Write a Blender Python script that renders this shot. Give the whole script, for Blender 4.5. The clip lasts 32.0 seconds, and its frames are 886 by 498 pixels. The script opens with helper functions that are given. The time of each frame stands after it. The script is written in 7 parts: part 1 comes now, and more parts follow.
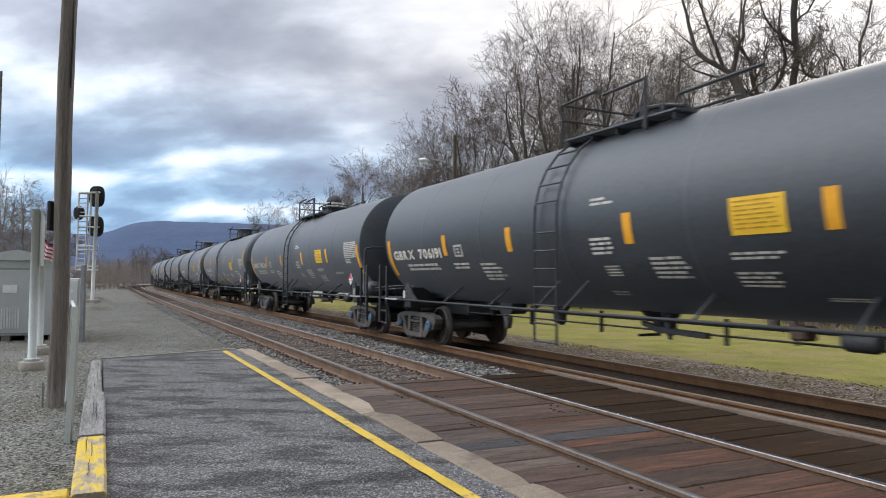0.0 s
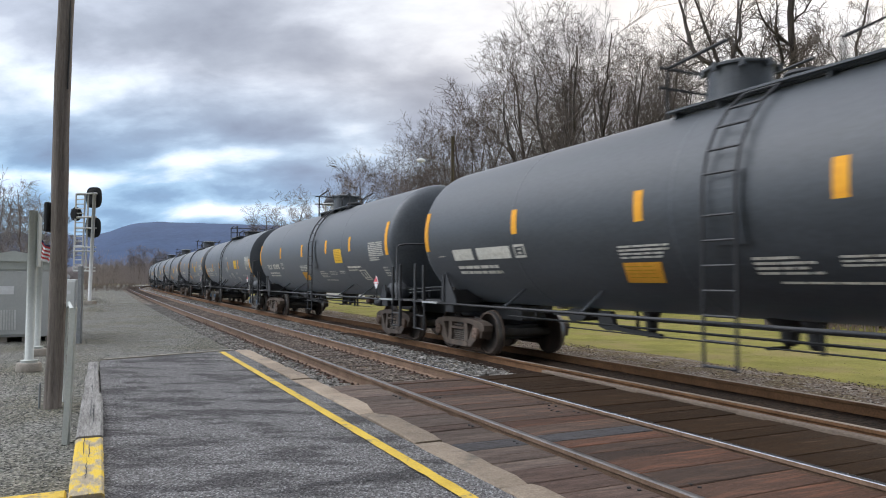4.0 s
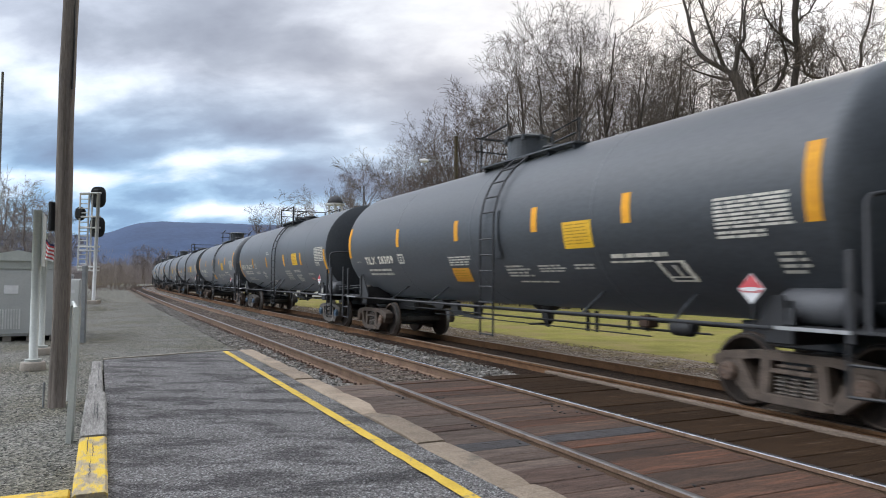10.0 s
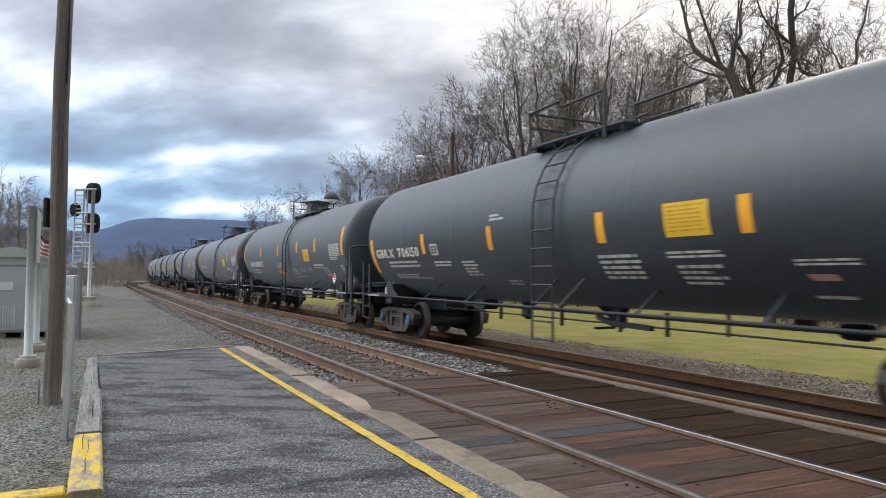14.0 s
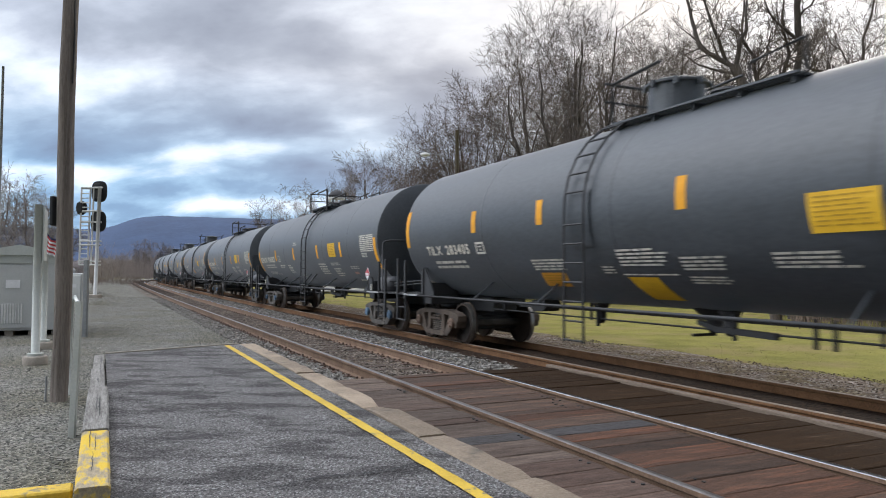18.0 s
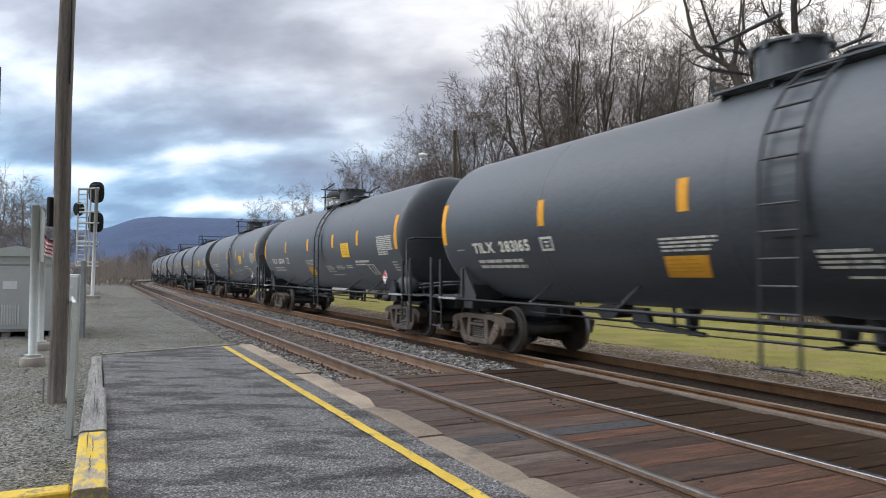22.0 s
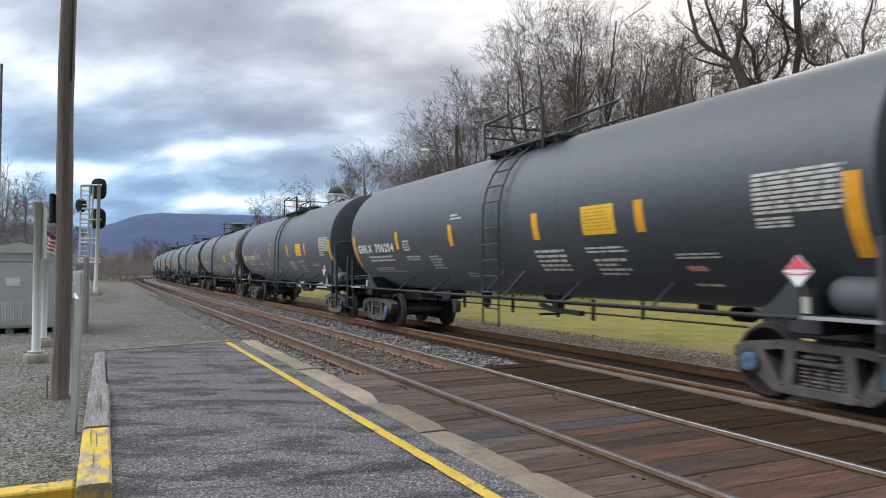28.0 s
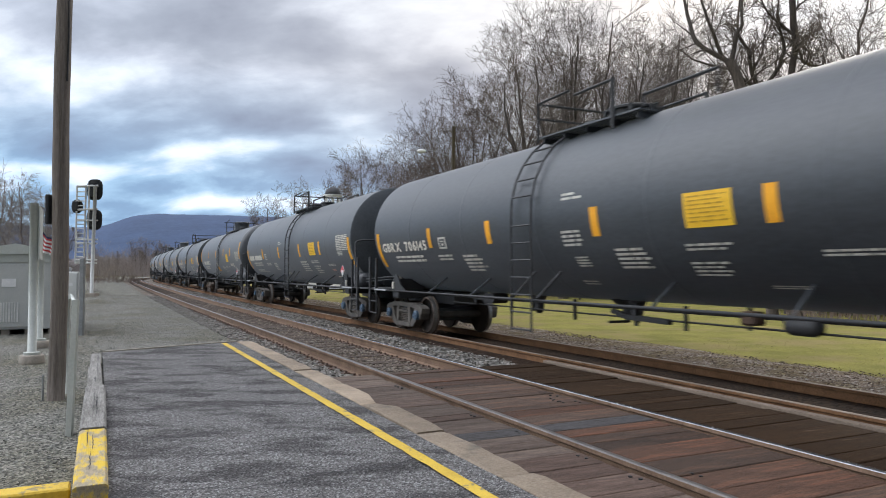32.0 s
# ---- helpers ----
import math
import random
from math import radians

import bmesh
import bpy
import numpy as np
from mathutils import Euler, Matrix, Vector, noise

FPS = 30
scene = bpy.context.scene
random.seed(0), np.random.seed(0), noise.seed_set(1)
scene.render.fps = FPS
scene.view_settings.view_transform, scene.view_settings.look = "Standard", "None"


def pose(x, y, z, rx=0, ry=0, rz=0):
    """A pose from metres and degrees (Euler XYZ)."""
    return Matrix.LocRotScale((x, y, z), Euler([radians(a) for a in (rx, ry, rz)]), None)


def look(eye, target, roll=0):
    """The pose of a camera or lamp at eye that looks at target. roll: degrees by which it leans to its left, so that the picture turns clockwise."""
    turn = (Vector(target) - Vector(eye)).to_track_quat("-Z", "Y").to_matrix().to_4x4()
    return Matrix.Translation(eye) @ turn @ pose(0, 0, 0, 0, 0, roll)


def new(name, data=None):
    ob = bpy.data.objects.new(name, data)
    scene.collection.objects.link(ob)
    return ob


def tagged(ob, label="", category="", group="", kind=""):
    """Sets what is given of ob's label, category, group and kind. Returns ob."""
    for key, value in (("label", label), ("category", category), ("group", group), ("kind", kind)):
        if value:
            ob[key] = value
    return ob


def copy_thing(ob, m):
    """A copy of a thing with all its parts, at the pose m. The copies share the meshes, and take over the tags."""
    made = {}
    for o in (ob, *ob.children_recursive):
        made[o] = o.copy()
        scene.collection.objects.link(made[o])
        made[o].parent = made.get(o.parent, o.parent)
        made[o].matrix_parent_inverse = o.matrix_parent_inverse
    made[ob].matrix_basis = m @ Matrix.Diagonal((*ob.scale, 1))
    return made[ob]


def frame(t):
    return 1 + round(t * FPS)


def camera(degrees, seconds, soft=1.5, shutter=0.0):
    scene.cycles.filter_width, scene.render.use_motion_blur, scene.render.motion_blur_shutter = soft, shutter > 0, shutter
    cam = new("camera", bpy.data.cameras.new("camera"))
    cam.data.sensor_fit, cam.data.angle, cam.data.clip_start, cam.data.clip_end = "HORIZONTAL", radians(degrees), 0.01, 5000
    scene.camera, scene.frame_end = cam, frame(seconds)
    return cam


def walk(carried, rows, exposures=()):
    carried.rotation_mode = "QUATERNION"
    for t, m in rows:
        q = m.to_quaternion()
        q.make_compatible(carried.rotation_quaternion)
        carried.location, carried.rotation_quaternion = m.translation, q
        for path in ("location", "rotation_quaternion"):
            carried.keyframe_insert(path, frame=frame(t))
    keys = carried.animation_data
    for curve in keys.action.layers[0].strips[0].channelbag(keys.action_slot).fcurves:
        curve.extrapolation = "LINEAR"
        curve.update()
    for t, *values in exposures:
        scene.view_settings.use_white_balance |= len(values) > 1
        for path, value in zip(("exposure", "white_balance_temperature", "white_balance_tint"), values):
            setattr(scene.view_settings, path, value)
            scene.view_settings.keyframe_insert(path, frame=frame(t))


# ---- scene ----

# ---- camera: held by hand at one spot on the platform; seconds, pan, tilt, lean in degrees ----
EYE = Vector((0.0, 0.0, 1.496))


def aim(pan, tilt, lean):
    a, b = radians(pan), radians(tilt)
    way = Vector((math.sin(a) * math.cos(b), math.cos(a) * math.cos(b), math.sin(b)))
    return look(EYE, EYE + way, -lean)


cam = camera(64.0, 32.0, soft=1.0, shutter=0.2)
walk(cam, [(t, aim(pan, tilt, lean)) for t, pan, tilt, lean in (
    (0, -0.17, 2.49, -0.41), (0.5, -0.13, 2.52, -0.44), (1, -0.13, 2.51, -0.35), (1.5, -0.13, 2.52, -0.31),
    (2, -0.01, 2.53, -0.26), (2.5, 0.05, 2.56, -0.20), (3, 0.04, 2.56, -0.11), (3.5, 0.02, 2.54, -0.28),
    (5.5, 0.01, 2.52, -0.31), (6, 0.00, 2.53, -0.28), (6.5, 0.01, 2.54, -0.27), (7, 0.05, 2.54, -0.29),
    (7.5, -0.04, 2.59, -0.41), (8, -0.17, 2.66, -0.36), (8.5, -0.10, 2.74, -0.40), (9, -0.12, 2.77, -0.47),
    (9.5, -0.15, 2.67, -0.44), (10, -0.25, 2.54, -0.42), (10.5, -0.25, 2.47, -0.35), (11, -0.18, 2.40, -0.27),
    (11.5, -0.21, 2.39, -0.37), (12, -0.13, 2.35, -0.31), (12.5, 0.04, 2.26, -0.39), (13, 0.02, 2.25, -0.50),
    (13.5, 0.04, 2.26, -0.51), (14, 0.07, 2.28, -0.48), (14.5, 0.19, 2.25, -0.49), (16.5, 0.28, 2.14, -0.44),
    (17, 0.07, 2.16, -0.38), (17.5, -0.26, 2.11, -0.40), (18, -0.34, 2.06, -0.37), (18.5, -0.38, 2.04, -0.44),
    (19, -0.32, 2.08, -0.47), (19.5, -0.38, 2.07, -0.40), (20, -0.42, 2.05, -0.33), (20.5, -0.46, 2.05, -0.31),
    (21, -0.36, 2.09, -0.37), (21.5, -0.36, 2.09, -0.25), (22, -0.16, 2.09, -0.27), (22.5, -0.04, 2.06, -0.24),
    (23, 0.03, 2.04, -0.23), (23.5, -0.01, 2.02, -0.16), (24, -0.03, 2.05, -0.20), (24.5, -0.07, 2.06, -0.20),
    (25, -0.14, 2.01, -0.10), (25.5, -0.24, 1.82, 0.04), (27.5, -0.33, 1.73, -0.12), (28, -0.33, 1.73, -0.12),
    (28.5, -0.28, 1.73, -0.11), (29, -0.14, 1.72, -0.12), (29.5, -0.15, 1.73, -0.14), (30, -0.16, 1.74, -0.12),
    (30.5, -0.14, 1.74, -0.07), (31, -0.19, 1.72, -0.05), (31.5, -0.14, 1.74, -0.05), (32, -0.08, 1.78, -0.06),
)])

# ---- sky, sun ----
SUN_EL, SUN_AZ = 24.0, 30.0      # low winter sun behind the cloud, beyond the woods


def make_world():
    w = bpy.data.worlds.new("world")
    scene.world = w
    w.use_nodes = True
    nt = w.node_tree
    N, L = nt.nodes, nt.links
    N.clear()
    out = N.new("ShaderNodeOutputWorld")
    bg = N.new("ShaderNodeBackground")
    bg.inputs["Strength"].default_value = 1.10
    sky = N.new("ShaderNodeTexSky")
    sky.sky_type = "NISHITA"
    sky.sun_disc = False
    sky.sun_elevation, sky.sun_rotation = radians(SUN_EL), radians(SUN_AZ)
    tc = N.new("ShaderNodeTexCoord")
    sep = N.new("ShaderNodeSeparateXYZ")
    L.new(tc.outputs["Generated"], sep.inputs[0])

    def math_node(op, a, b=None, clamp=False):
        m = N.new("ShaderNodeMath")
        m.operation, m.use_clamp = op, clamp
        for i, v in enumerate((a, b)):
            if v is None:
                continue
            if isinstance(v, (int, float)):
                m.inputs[i].default_value = v
            else:
                L.new(v, m.inputs[i])
        return m.outputs[0]

    # the cloud deck is a sheet seen from below
    up = math_node("ADD", math_node("MAXIMUM", sep.outputs["Z"], 0.0), 0.42)
    flat = N.new("ShaderNodeCombineXYZ")
    L.new(math_node("DIVIDE", sep.outputs["X"], up), flat.inputs[0])
    L.new(math_node("DIVIDE", sep.outputs["Y"], up), flat.inputs[1])

    def cloud(scale, detail, rough, seed, dist):
        m = N.new("ShaderNodeMapping")
        m.inputs["Location"].default_value = seed
        m.inputs["Scale"].default_value = (0.90, 1.35, 1.0)
        L.new(flat.outputs[0], m.inputs[0])
        n = N.new("ShaderNodeTexNoise")
        n.inputs["Scale"].default_value, n.inputs["Detail"].default_value = scale, detail
        n.inputs["Roughness"].default_value, n.inputs["Distortion"].default_value = rough, dist
        L.new(m.outputs[0], n.inputs["Vector"])
        return n.outputs["Fac"]

    def ramp(fac, stops):
        r = N.new("ShaderNodeValToRGB")
        e = r.color_ramp.elements
        while len(e) < len(stops):
            e.new(0.5)
        for q, (p, c) in zip(e, stops):
            q.position, q.color = p, (*c, 1)
        L.new(fac, r.inputs[0])
        return r.outputs[0]

    def mix(fac, a, b):
        m = N.new("ShaderNodeMix")
        m.data_type = "RGBA"
        L.new(fac, m.inputs["Factor"])
        L.new(a, m.inputs[6])
        L.new(b, m.inputs[7])
        return m.outputs[2]

    big = cloud(1.9, 3.0, 0.48, (4.1, 8.7, 0.0), 0.1)
    thin = cloud(5.2, 8.0, 0.55, (11.0, 2.0, 0.0), 0.15)
    body = math_node("ADD", math_node("MULTIPLY", big, 0.60), math_node("MULTIPLY", thin, 0.40))
    # low down the cloud thins out and blue air shows
    low = math_node("MULTIPLY", math_node("SUBTRACT", 0.16, sep.outputs["Z"]), 0.24)
    body = math_node("SUBTRACT", body, math_node("MAXIMUM", low, 0.0))
    # the cloud glows where the sun stands behind it
    aim_v = N.new("ShaderNodeVectorMath")
    aim_v.operation = "DOT_PRODUCT"
    L.new(tc.outputs["Generated"], aim_v.inputs[0])
    e0, a0 = radians(SUN_EL), radians(SUN_AZ)
    aim_v.inputs[1].default_value = (math.sin(a0) * math.cos(e0), math.cos(a0) * math.cos(e0), math.sin(e0))
    glow = math_node("POWER", math_node("MAXIMUM", aim_v.outputs["Value"], 0.0), 7.0)
    body = math_node("SUBTRACT", body, math_node("MULTIPLY", glow, 0.07))
    # broad masses and gaps of the deck ahead: sideways and upward slope, widths, amount
    ahead = math_node("MAXIMUM", sep.outputs["Y"], 0.05)
    across, aloft = math_node("DIVIDE", sep.outputs["X"], ahead), math_node("DIVIDE", sep.outputs["Z"], ahead)
    for cx, cz, wx, wz, amount in ((-0.37, 0.345, 0.15, 0.036, 0.11), (-0.56, 0.36, 0.14, 0.06, 0.03), (-0.28, 0.215, 0.14, 0.026, 0.09), (-0.50, 0.195, 0.14, 0.025, 0.06), (-0.04, 0.26, 0.11, 0.048, 0.13),
                                   (-0.14, 0.215, 0.045, 0.016, -0.14), (-0.25, 0.180, 0.09, 0.014, -0.04), (-0.33, 0.150, 0.13, 0.018, 0.06), (-0.22, 0.270, 0.20, 0.022, -0.05), (-0.33, 0.096, 0.09, 0.012, -0.13), (-0.20, 0.130, 0.20, 0.020, 0.03),
                                   (-0.56, 0.145, 0.10, 0.014, -0.10), (0.02, 0.375, 0.13, 0.04, -0.04), (0.08, 0.33, 0.14, 0.08, 0.04), (-0.62, 0.245, 0.12, 0.05, 0.05), (-0.52, 0.17, 0.13, 0.022, 0.05)):
        dx = math_node("POWER", math_node("ABSOLUTE", math_node("DIVIDE", math_node("SUBTRACT", across, cx), wx)), 2.0)
        dz = math_node("POWER", math_node("ABSOLUTE", math_node("DIVIDE", math_node("SUBTRACT", aloft, cz), wz)), 2.0)
        puff = math_node("POWER", 2.718, math_node("MULTIPLY", math_node("ADD", dx, dz), -1.0))
        body = math_node("ADD", body, math_node("MULTIPLY", puff, amount))
    high = ramp(body, [(0.36, (7.6, 7.9, 8.3)), (0.42, (5.6, 6.1, 6.9)), (0.48, (4.1, 4.5, 5.4)), (0.55, (3.0, 3.35, 4.1)), (0.66, (2.2, 2.45, 3.1))])
    deep = ramp(body, [(0.36, (7.9, 8.2, 8.5)), (0.42, (5.4, 6.4, 7.7)), (0.48, (2.9, 4.4, 6.1)), (0.54, (1.9, 3.0, 4.55)), (0.66, (1.5, 2.1, 3.3))])
    tier = N.new("ShaderNodeMapRange")
    for name, value in (("From Min", 0.12), ("From Max", 0.27), ("To Min", 0.0), ("To Max", 1.0)):
        tier.inputs[name].default_value = value
    L.new(sep.outputs["Z"], tier.inputs["Value"])
    shade = mix(tier.outputs[0], deep, high)
    warm = ramp(body, [(0.30, (8.3, 7.7, 7.3)), (0.46, (7.0, 6.6, 6.4)), (0.60, (4.6, 4.4, 4.6)), (0.70, (3.6, 3.5, 3.7))])
    shade = mix(math_node("MINIMUM", math_node("MULTIPLY", glow, 1.3), 1.0), shade, warm)
    cover = ramp(body, [(0.33, (0.7, 0.7, 0.7)), (0.40, (1, 1, 1))])
    air = ramp(sep.outputs["Z"], [(0.0, (7.6, 8.1, 8.6)), (0.09, (7.0, 7.7, 8.4)), (0.14, (3.6, 5.4, 7.6)), (0.4, (2.6, 4.2, 6.6))])
    haze = mix(math_node("MULTIPLY", 0.8, 1.0), sky.outputs[0], air)
    deck = mix(cover, haze, shade)
    # sky above the view brightened about eightfold, and less blue, to light the ground
    lift = N.new("ShaderNodeMapRange")
    lift.interpolation_type = "SMOOTHSTEP"
    for name, value in (("From Min", 0.50), ("From Max", 1.0), ("To Min", 0.0), ("To Max", 1.0)):
        lift.inputs[name].default_value = value
    # the boost leans left, an unseen bright sky added to light the tank sides
    L.new(math_node("ADD", math_node("MULTIPLY", sep.outputs["Z"], 0.73), math_node("ADD", math_node("MULTIPLY", sep.outputs["X"], -0.56), math_node("MULTIPLY", sep.outputs["Y"], -0.07))), lift.inputs["Value"])
    level = ramp(lift.outputs[0], [(0.0, (0.138, 0.140, 0.141)), (1.0, (1.08, 1.02, 0.94))])
    back = ramp(math_node("ADD", math_node("MULTIPLY", sep.outputs["Y"], 0.5), 0.5), [(0.12, (0.42, 0.42, 0.42)), (0.55, (1.0, 1.0, 1.0))])
    gain = N.new("ShaderNodeVectorMath")
    gain.operation = "MULTIPLY"
    L.new(deck, gain.inputs[0])
    L.new(level, gain.inputs[1])
    # and the unseen sky behind is dimmed, added to keep the tank ends dark
    rear = N.new("ShaderNodeVectorMath")
    rear.operation = "MULTIPLY"
    L.new(gain.outputs[0], rear.inputs[0])
    L.new(back, rear.inputs[1])
    L.new(rear.outputs[0], bg.inputs["Color"])
    L.new(bg.outputs[0], out.inputs[0])


make_world()
sun = new("sun", bpy.data.lights.new("sun", "SUN"))
sun.data.energy, sun.data.angle, sun.data.color = 0.9, radians(18), (1.0, 0.93, 0.84)
_a, _e = radians(SUN_AZ), radians(SUN_EL)
sun.matrix_world = look(Vector((math.sin(_a) * math.cos(_e), math.cos(_a) * math.cos(_e), math.sin(_e))) * 60, (0, 0, 0))
scene.view_settings.exposure = 0.0

# ---- materials ----
MATS = {}


def mat(name, dark, light, rough=0.7, metal=0.0, scale=3.0, fine=60.0, bump=0.15, spread=0.12, coord="Object", stretch=(1, 1, 1), coat=0.0, dust=0.0, spec=0.5, island=False, spots=None, alt=None):
    """Two scales of colour noise, fine relief and a little difference from piece to piece."""
    if name in MATS:
        return MATS[name]
    m = bpy.data.materials.new(name)
    m.use_nodes = True
    nt = m.node_tree
    N, L = nt.nodes, nt.links
    b = N["Principled BSDF"]
    b.inputs["Metallic"].default_value = metal
    b.inputs["Specular IOR Level"].default_value = spec
    if coat:
        b.inputs["Coat Weight"].default_value = coat
        b.inputs["Coat Roughness"].default_value = 0.46
    if dust:
        b.inputs["Sheen Weight"].default_value, b.inputs["Sheen Roughness"].default_value = dust, 0.35
        b.inputs["Sheen Tint"].default_value = (0.80, 0.86, 0.92, 1)
    tc = N.new("ShaderNodeTexCoord")
    mp = N.new("ShaderNodeMapping")
    mp.inputs["Scale"].default_value = stretch
    L.new(tc.outputs[coord], mp.inputs[0])

    def noise_node(s, d, r=0.6):
        n = N.new("ShaderNodeTexNoise")
        n.inputs["Scale"].default_value, n.inputs["Detail"].default_value, n.inputs["Roughness"].default_value = s, d, r
        L.new(mp.outputs[0], n.inputs["Vector"])
        return n

    n1, n2 = noise_node(scale, 5), noise_node(fine, 3)
    add = N.new("ShaderNodeMath")
    add.operation = "MULTIPLY_ADD"
    add.inputs[1].default_value = 0.55
    L.new(n1.outputs["Fac"], add.inputs[0])
    half = N.new("ShaderNodeMath")
    half.operation = "MULTIPLY"
    half.inputs[1].default_value = 0.45
    L.new(n2.outputs["Fac"], half.inputs[0])
    L.new(half.outputs[0], add.inputs[2])
    r = N.new("ShaderNodeValToRGB")
    r.color_ramp.elements[0].position, r.color_ramp.elements[1].position = 0.36, 0.64
    r.color_ramp.elements[0].color, r.color_ramp.elements[1].color = (*dark, 1), (*light, 1)
    L.new(add.outputs[0], r.inputs[0])
    col = r.outputs[0]
    if spots:
        colour, size, lo, hi = spots
        n3 = noise_node(size, 4, 0.65)
        s = N.new("ShaderNodeValToRGB")
        s.color_ramp.elements[0].position, s.color_ramp.elements[1].position = lo, hi
        L.new(n3.outputs["Fac"], s.inputs[0])
        mx = N.new("ShaderNodeMix")
        mx.data_type = "RGBA"
        L.new(s.outputs[0], mx.inputs["Factor"])
        L.new(col, mx.inputs[6])
        mx.inputs[7].default_value = (*colour, 1)
        col = mx.outputs[2]
    hsv = N.new("ShaderNodeHueSaturation")
    if alt:
        pick = N.new("ShaderNodeObjectInfo").outputs["Random"]
        am = N.new("ShaderNodeMath")
        am.operation = "PINGPONG"
        am.inputs[1].default_value = 0.19
        L.new(pick, am.inputs[0])
        ar = N.new("ShaderNodeMapRange")
        ar.inputs["From Min"].default_value, ar.inputs["From Max"].default_value = 0.11, 0.19
        L.new(am.outputs[0], ar.inputs["Value"])
        ax = N.new("ShaderNodeMix")
        ax.data_type = "RGBA"
        ax.blend_type = "MULTIPLY"
        L.new(ar.outputs[0], ax.inputs["Factor"])
        L.new(col, ax.inputs[6])
        ax.inputs[7].default_value = (*alt, 1)
        col = ax.outputs[2]
    if island:
        info = N.new("ShaderNodeNewGeometry").outputs["Random Per Island"]
    else:
        info = N.new("ShaderNodeObjectInfo").outputs["Random"]
    mr = N.new("ShaderNodeMapRange")
    mr.inputs["To Min"].default_value, mr.inputs["To Max"].default_value = 1 - spread, 1 + spread
    L.new(info, mr.inputs["Value"])
    L.new(mr.outputs[0], hsv.inputs["Value"])
    L.new(col, hsv.inputs["Color"])
    L.new(hsv.outputs[0], b.inputs["Base Color"])
    rr = N.new("ShaderNodeMapRange")
    rr.inputs["To Min"].default_value, rr.inputs["To Max"].default_value = max(0.05, rough - 0.12), min(1.0, rough + 0.12)
    L.new(n1.outputs["Fac"], rr.inputs["Value"])
    L.new(rr.outputs[0], b.inputs["Roughness"])
    if bump:
        bp = N.new("ShaderNodeBump")
        bp.inputs["Strength"].default_value = bump
        bp.inputs["Distance"].default_value = 0.02
        L.new(n2.outputs["Fac"], bp.inputs["Height"])
        L.new(bp.outputs[0], b.inputs["Normal"])
    MATS[name] = m
    return m


def gravel_mat(name, size, dark, light, tint=None, bump=0.9, patch=0.55, edge=(0.42, 0.62), speck=None, along=(1, 1, 1)):
    """Crushed stone: cells of many greys, with relief."""
    m = bpy.data.materials.new(name)
    m.use_nodes = True
    nt = m.node_tree
    N, L = nt.nodes, nt.links
    b = N["Principled BSDF"]
    b.inputs["Roughness"].default_value = 0.92
    b.inputs["Specular IOR Level"].default_value = 0.2
    tc = N.new("ShaderNodeTexCoord")
    v = N.new("ShaderNodeTexVoronoi")
    v.inputs["Scale"].default_value = size
    L.new(tc.outputs["Object"], v.inputs["Vector"])
    bw = N.new("ShaderNodeRGBToBW")
    L.new(v.outputs["Color"], bw.inputs[0])
    r = N.new("ShaderNodeValToRGB")
    r.color_ramp.elements[0].color, r.color_ramp.elements[1].color = (*dark, 1), (*light, 1)
    r.color_ramp.elements[0].position, r.color_ramp.elements[1].position = 0.15, 0.85
    if speck:
        e = r.color_ramp.elements
        e[1].position = 0.74
        q = e.new(0.80)
        q.color = (*speck, 1)
    L.new(bw.outputs[0], r.inputs[0])
    n = N.new("ShaderNodeTexNoise")
    n.inputs["Scale"].default_value, n.inputs["Detail"].default_value, n.inputs["Roughness"].default_value = patch, 9, 0.62
    mp = N.new("ShaderNodeMapping")
    mp.inputs["Scale"].default_value = along
    mp.inputs["Rotation"].default_value = (0, 0, 0.447)
    L.new(tc.outputs["Object"], mp.inputs[0])
    L.new(mp.outputs[0], n.inputs["Vector"])
    s = N.new("ShaderNodeValToRGB")
    s.color_ramp.elements[0].position, s.color_ramp.elements[1].position = edge
    L.new(n.outputs["Fac"], s.inputs[0])
    mx = N.new("ShaderNodeMix")
    mx.data_type, mx.blend_type = "RGBA", "MULTIPLY"
    L.new(s.outputs[0], mx.inputs["Factor"])
    L.new(r.outputs[0], mx.inputs[6])
    mx.inputs[7].default_value = (*(tint or (0.8, 0.76, 0.7)), 1)
    L.new(mx.outputs[2], b.inputs["Base Color"])
    bp = N.new("ShaderNodeBump")
    bp.inputs["Strength"].default_value, bp.inputs["Distance"].default_value = bump, 0.03
    L.new(v.outputs["Distance"], bp.inputs["Height"])
    L.new(bp.outputs[0], b.inputs["Normal"])
    return m


TANK = mat("tank_paint", (0.023, 0.0275, 0.033), (0.047, 0.055, 0.063), rough=0.52, scale=0.7, fine=14, bump=0.03, spread=0.18, coat=0.35, dust=0.24, stretch=(0.5, 1.4, 1.4))
FRAMEP = mat("frame_paint", (0.018, 0.019, 0.021), (0.038, 0.038, 0.040), rough=0.6, scale=3, fine=40, spread=0.2)
RESERV = mat("reservoir_grey", (0.055, 0.057, 0.062), (0.105, 0.108, 0.114), rough=0.6, scale=3, fine=40)
TRUCKM = mat("truck_iron", (0.050, 0.045, 0.039), (0.135, 0.120, 0.104), rough=0.8, scale=5, fine=50, spread=0.35)
TRUCKB = mat("truck_iron_brown", (0.052, 0.039, 0.030), (0.14, 0.106, 0.082), rough=0.85, scale=5, fine=50, spread=0.35)
WHEELM = mat("wheel_steel", (0.040, 0.028, 0.021), (0.092, 0.066, 0.050), rough=0.95, scale=5, fine=50, spread=0.3)
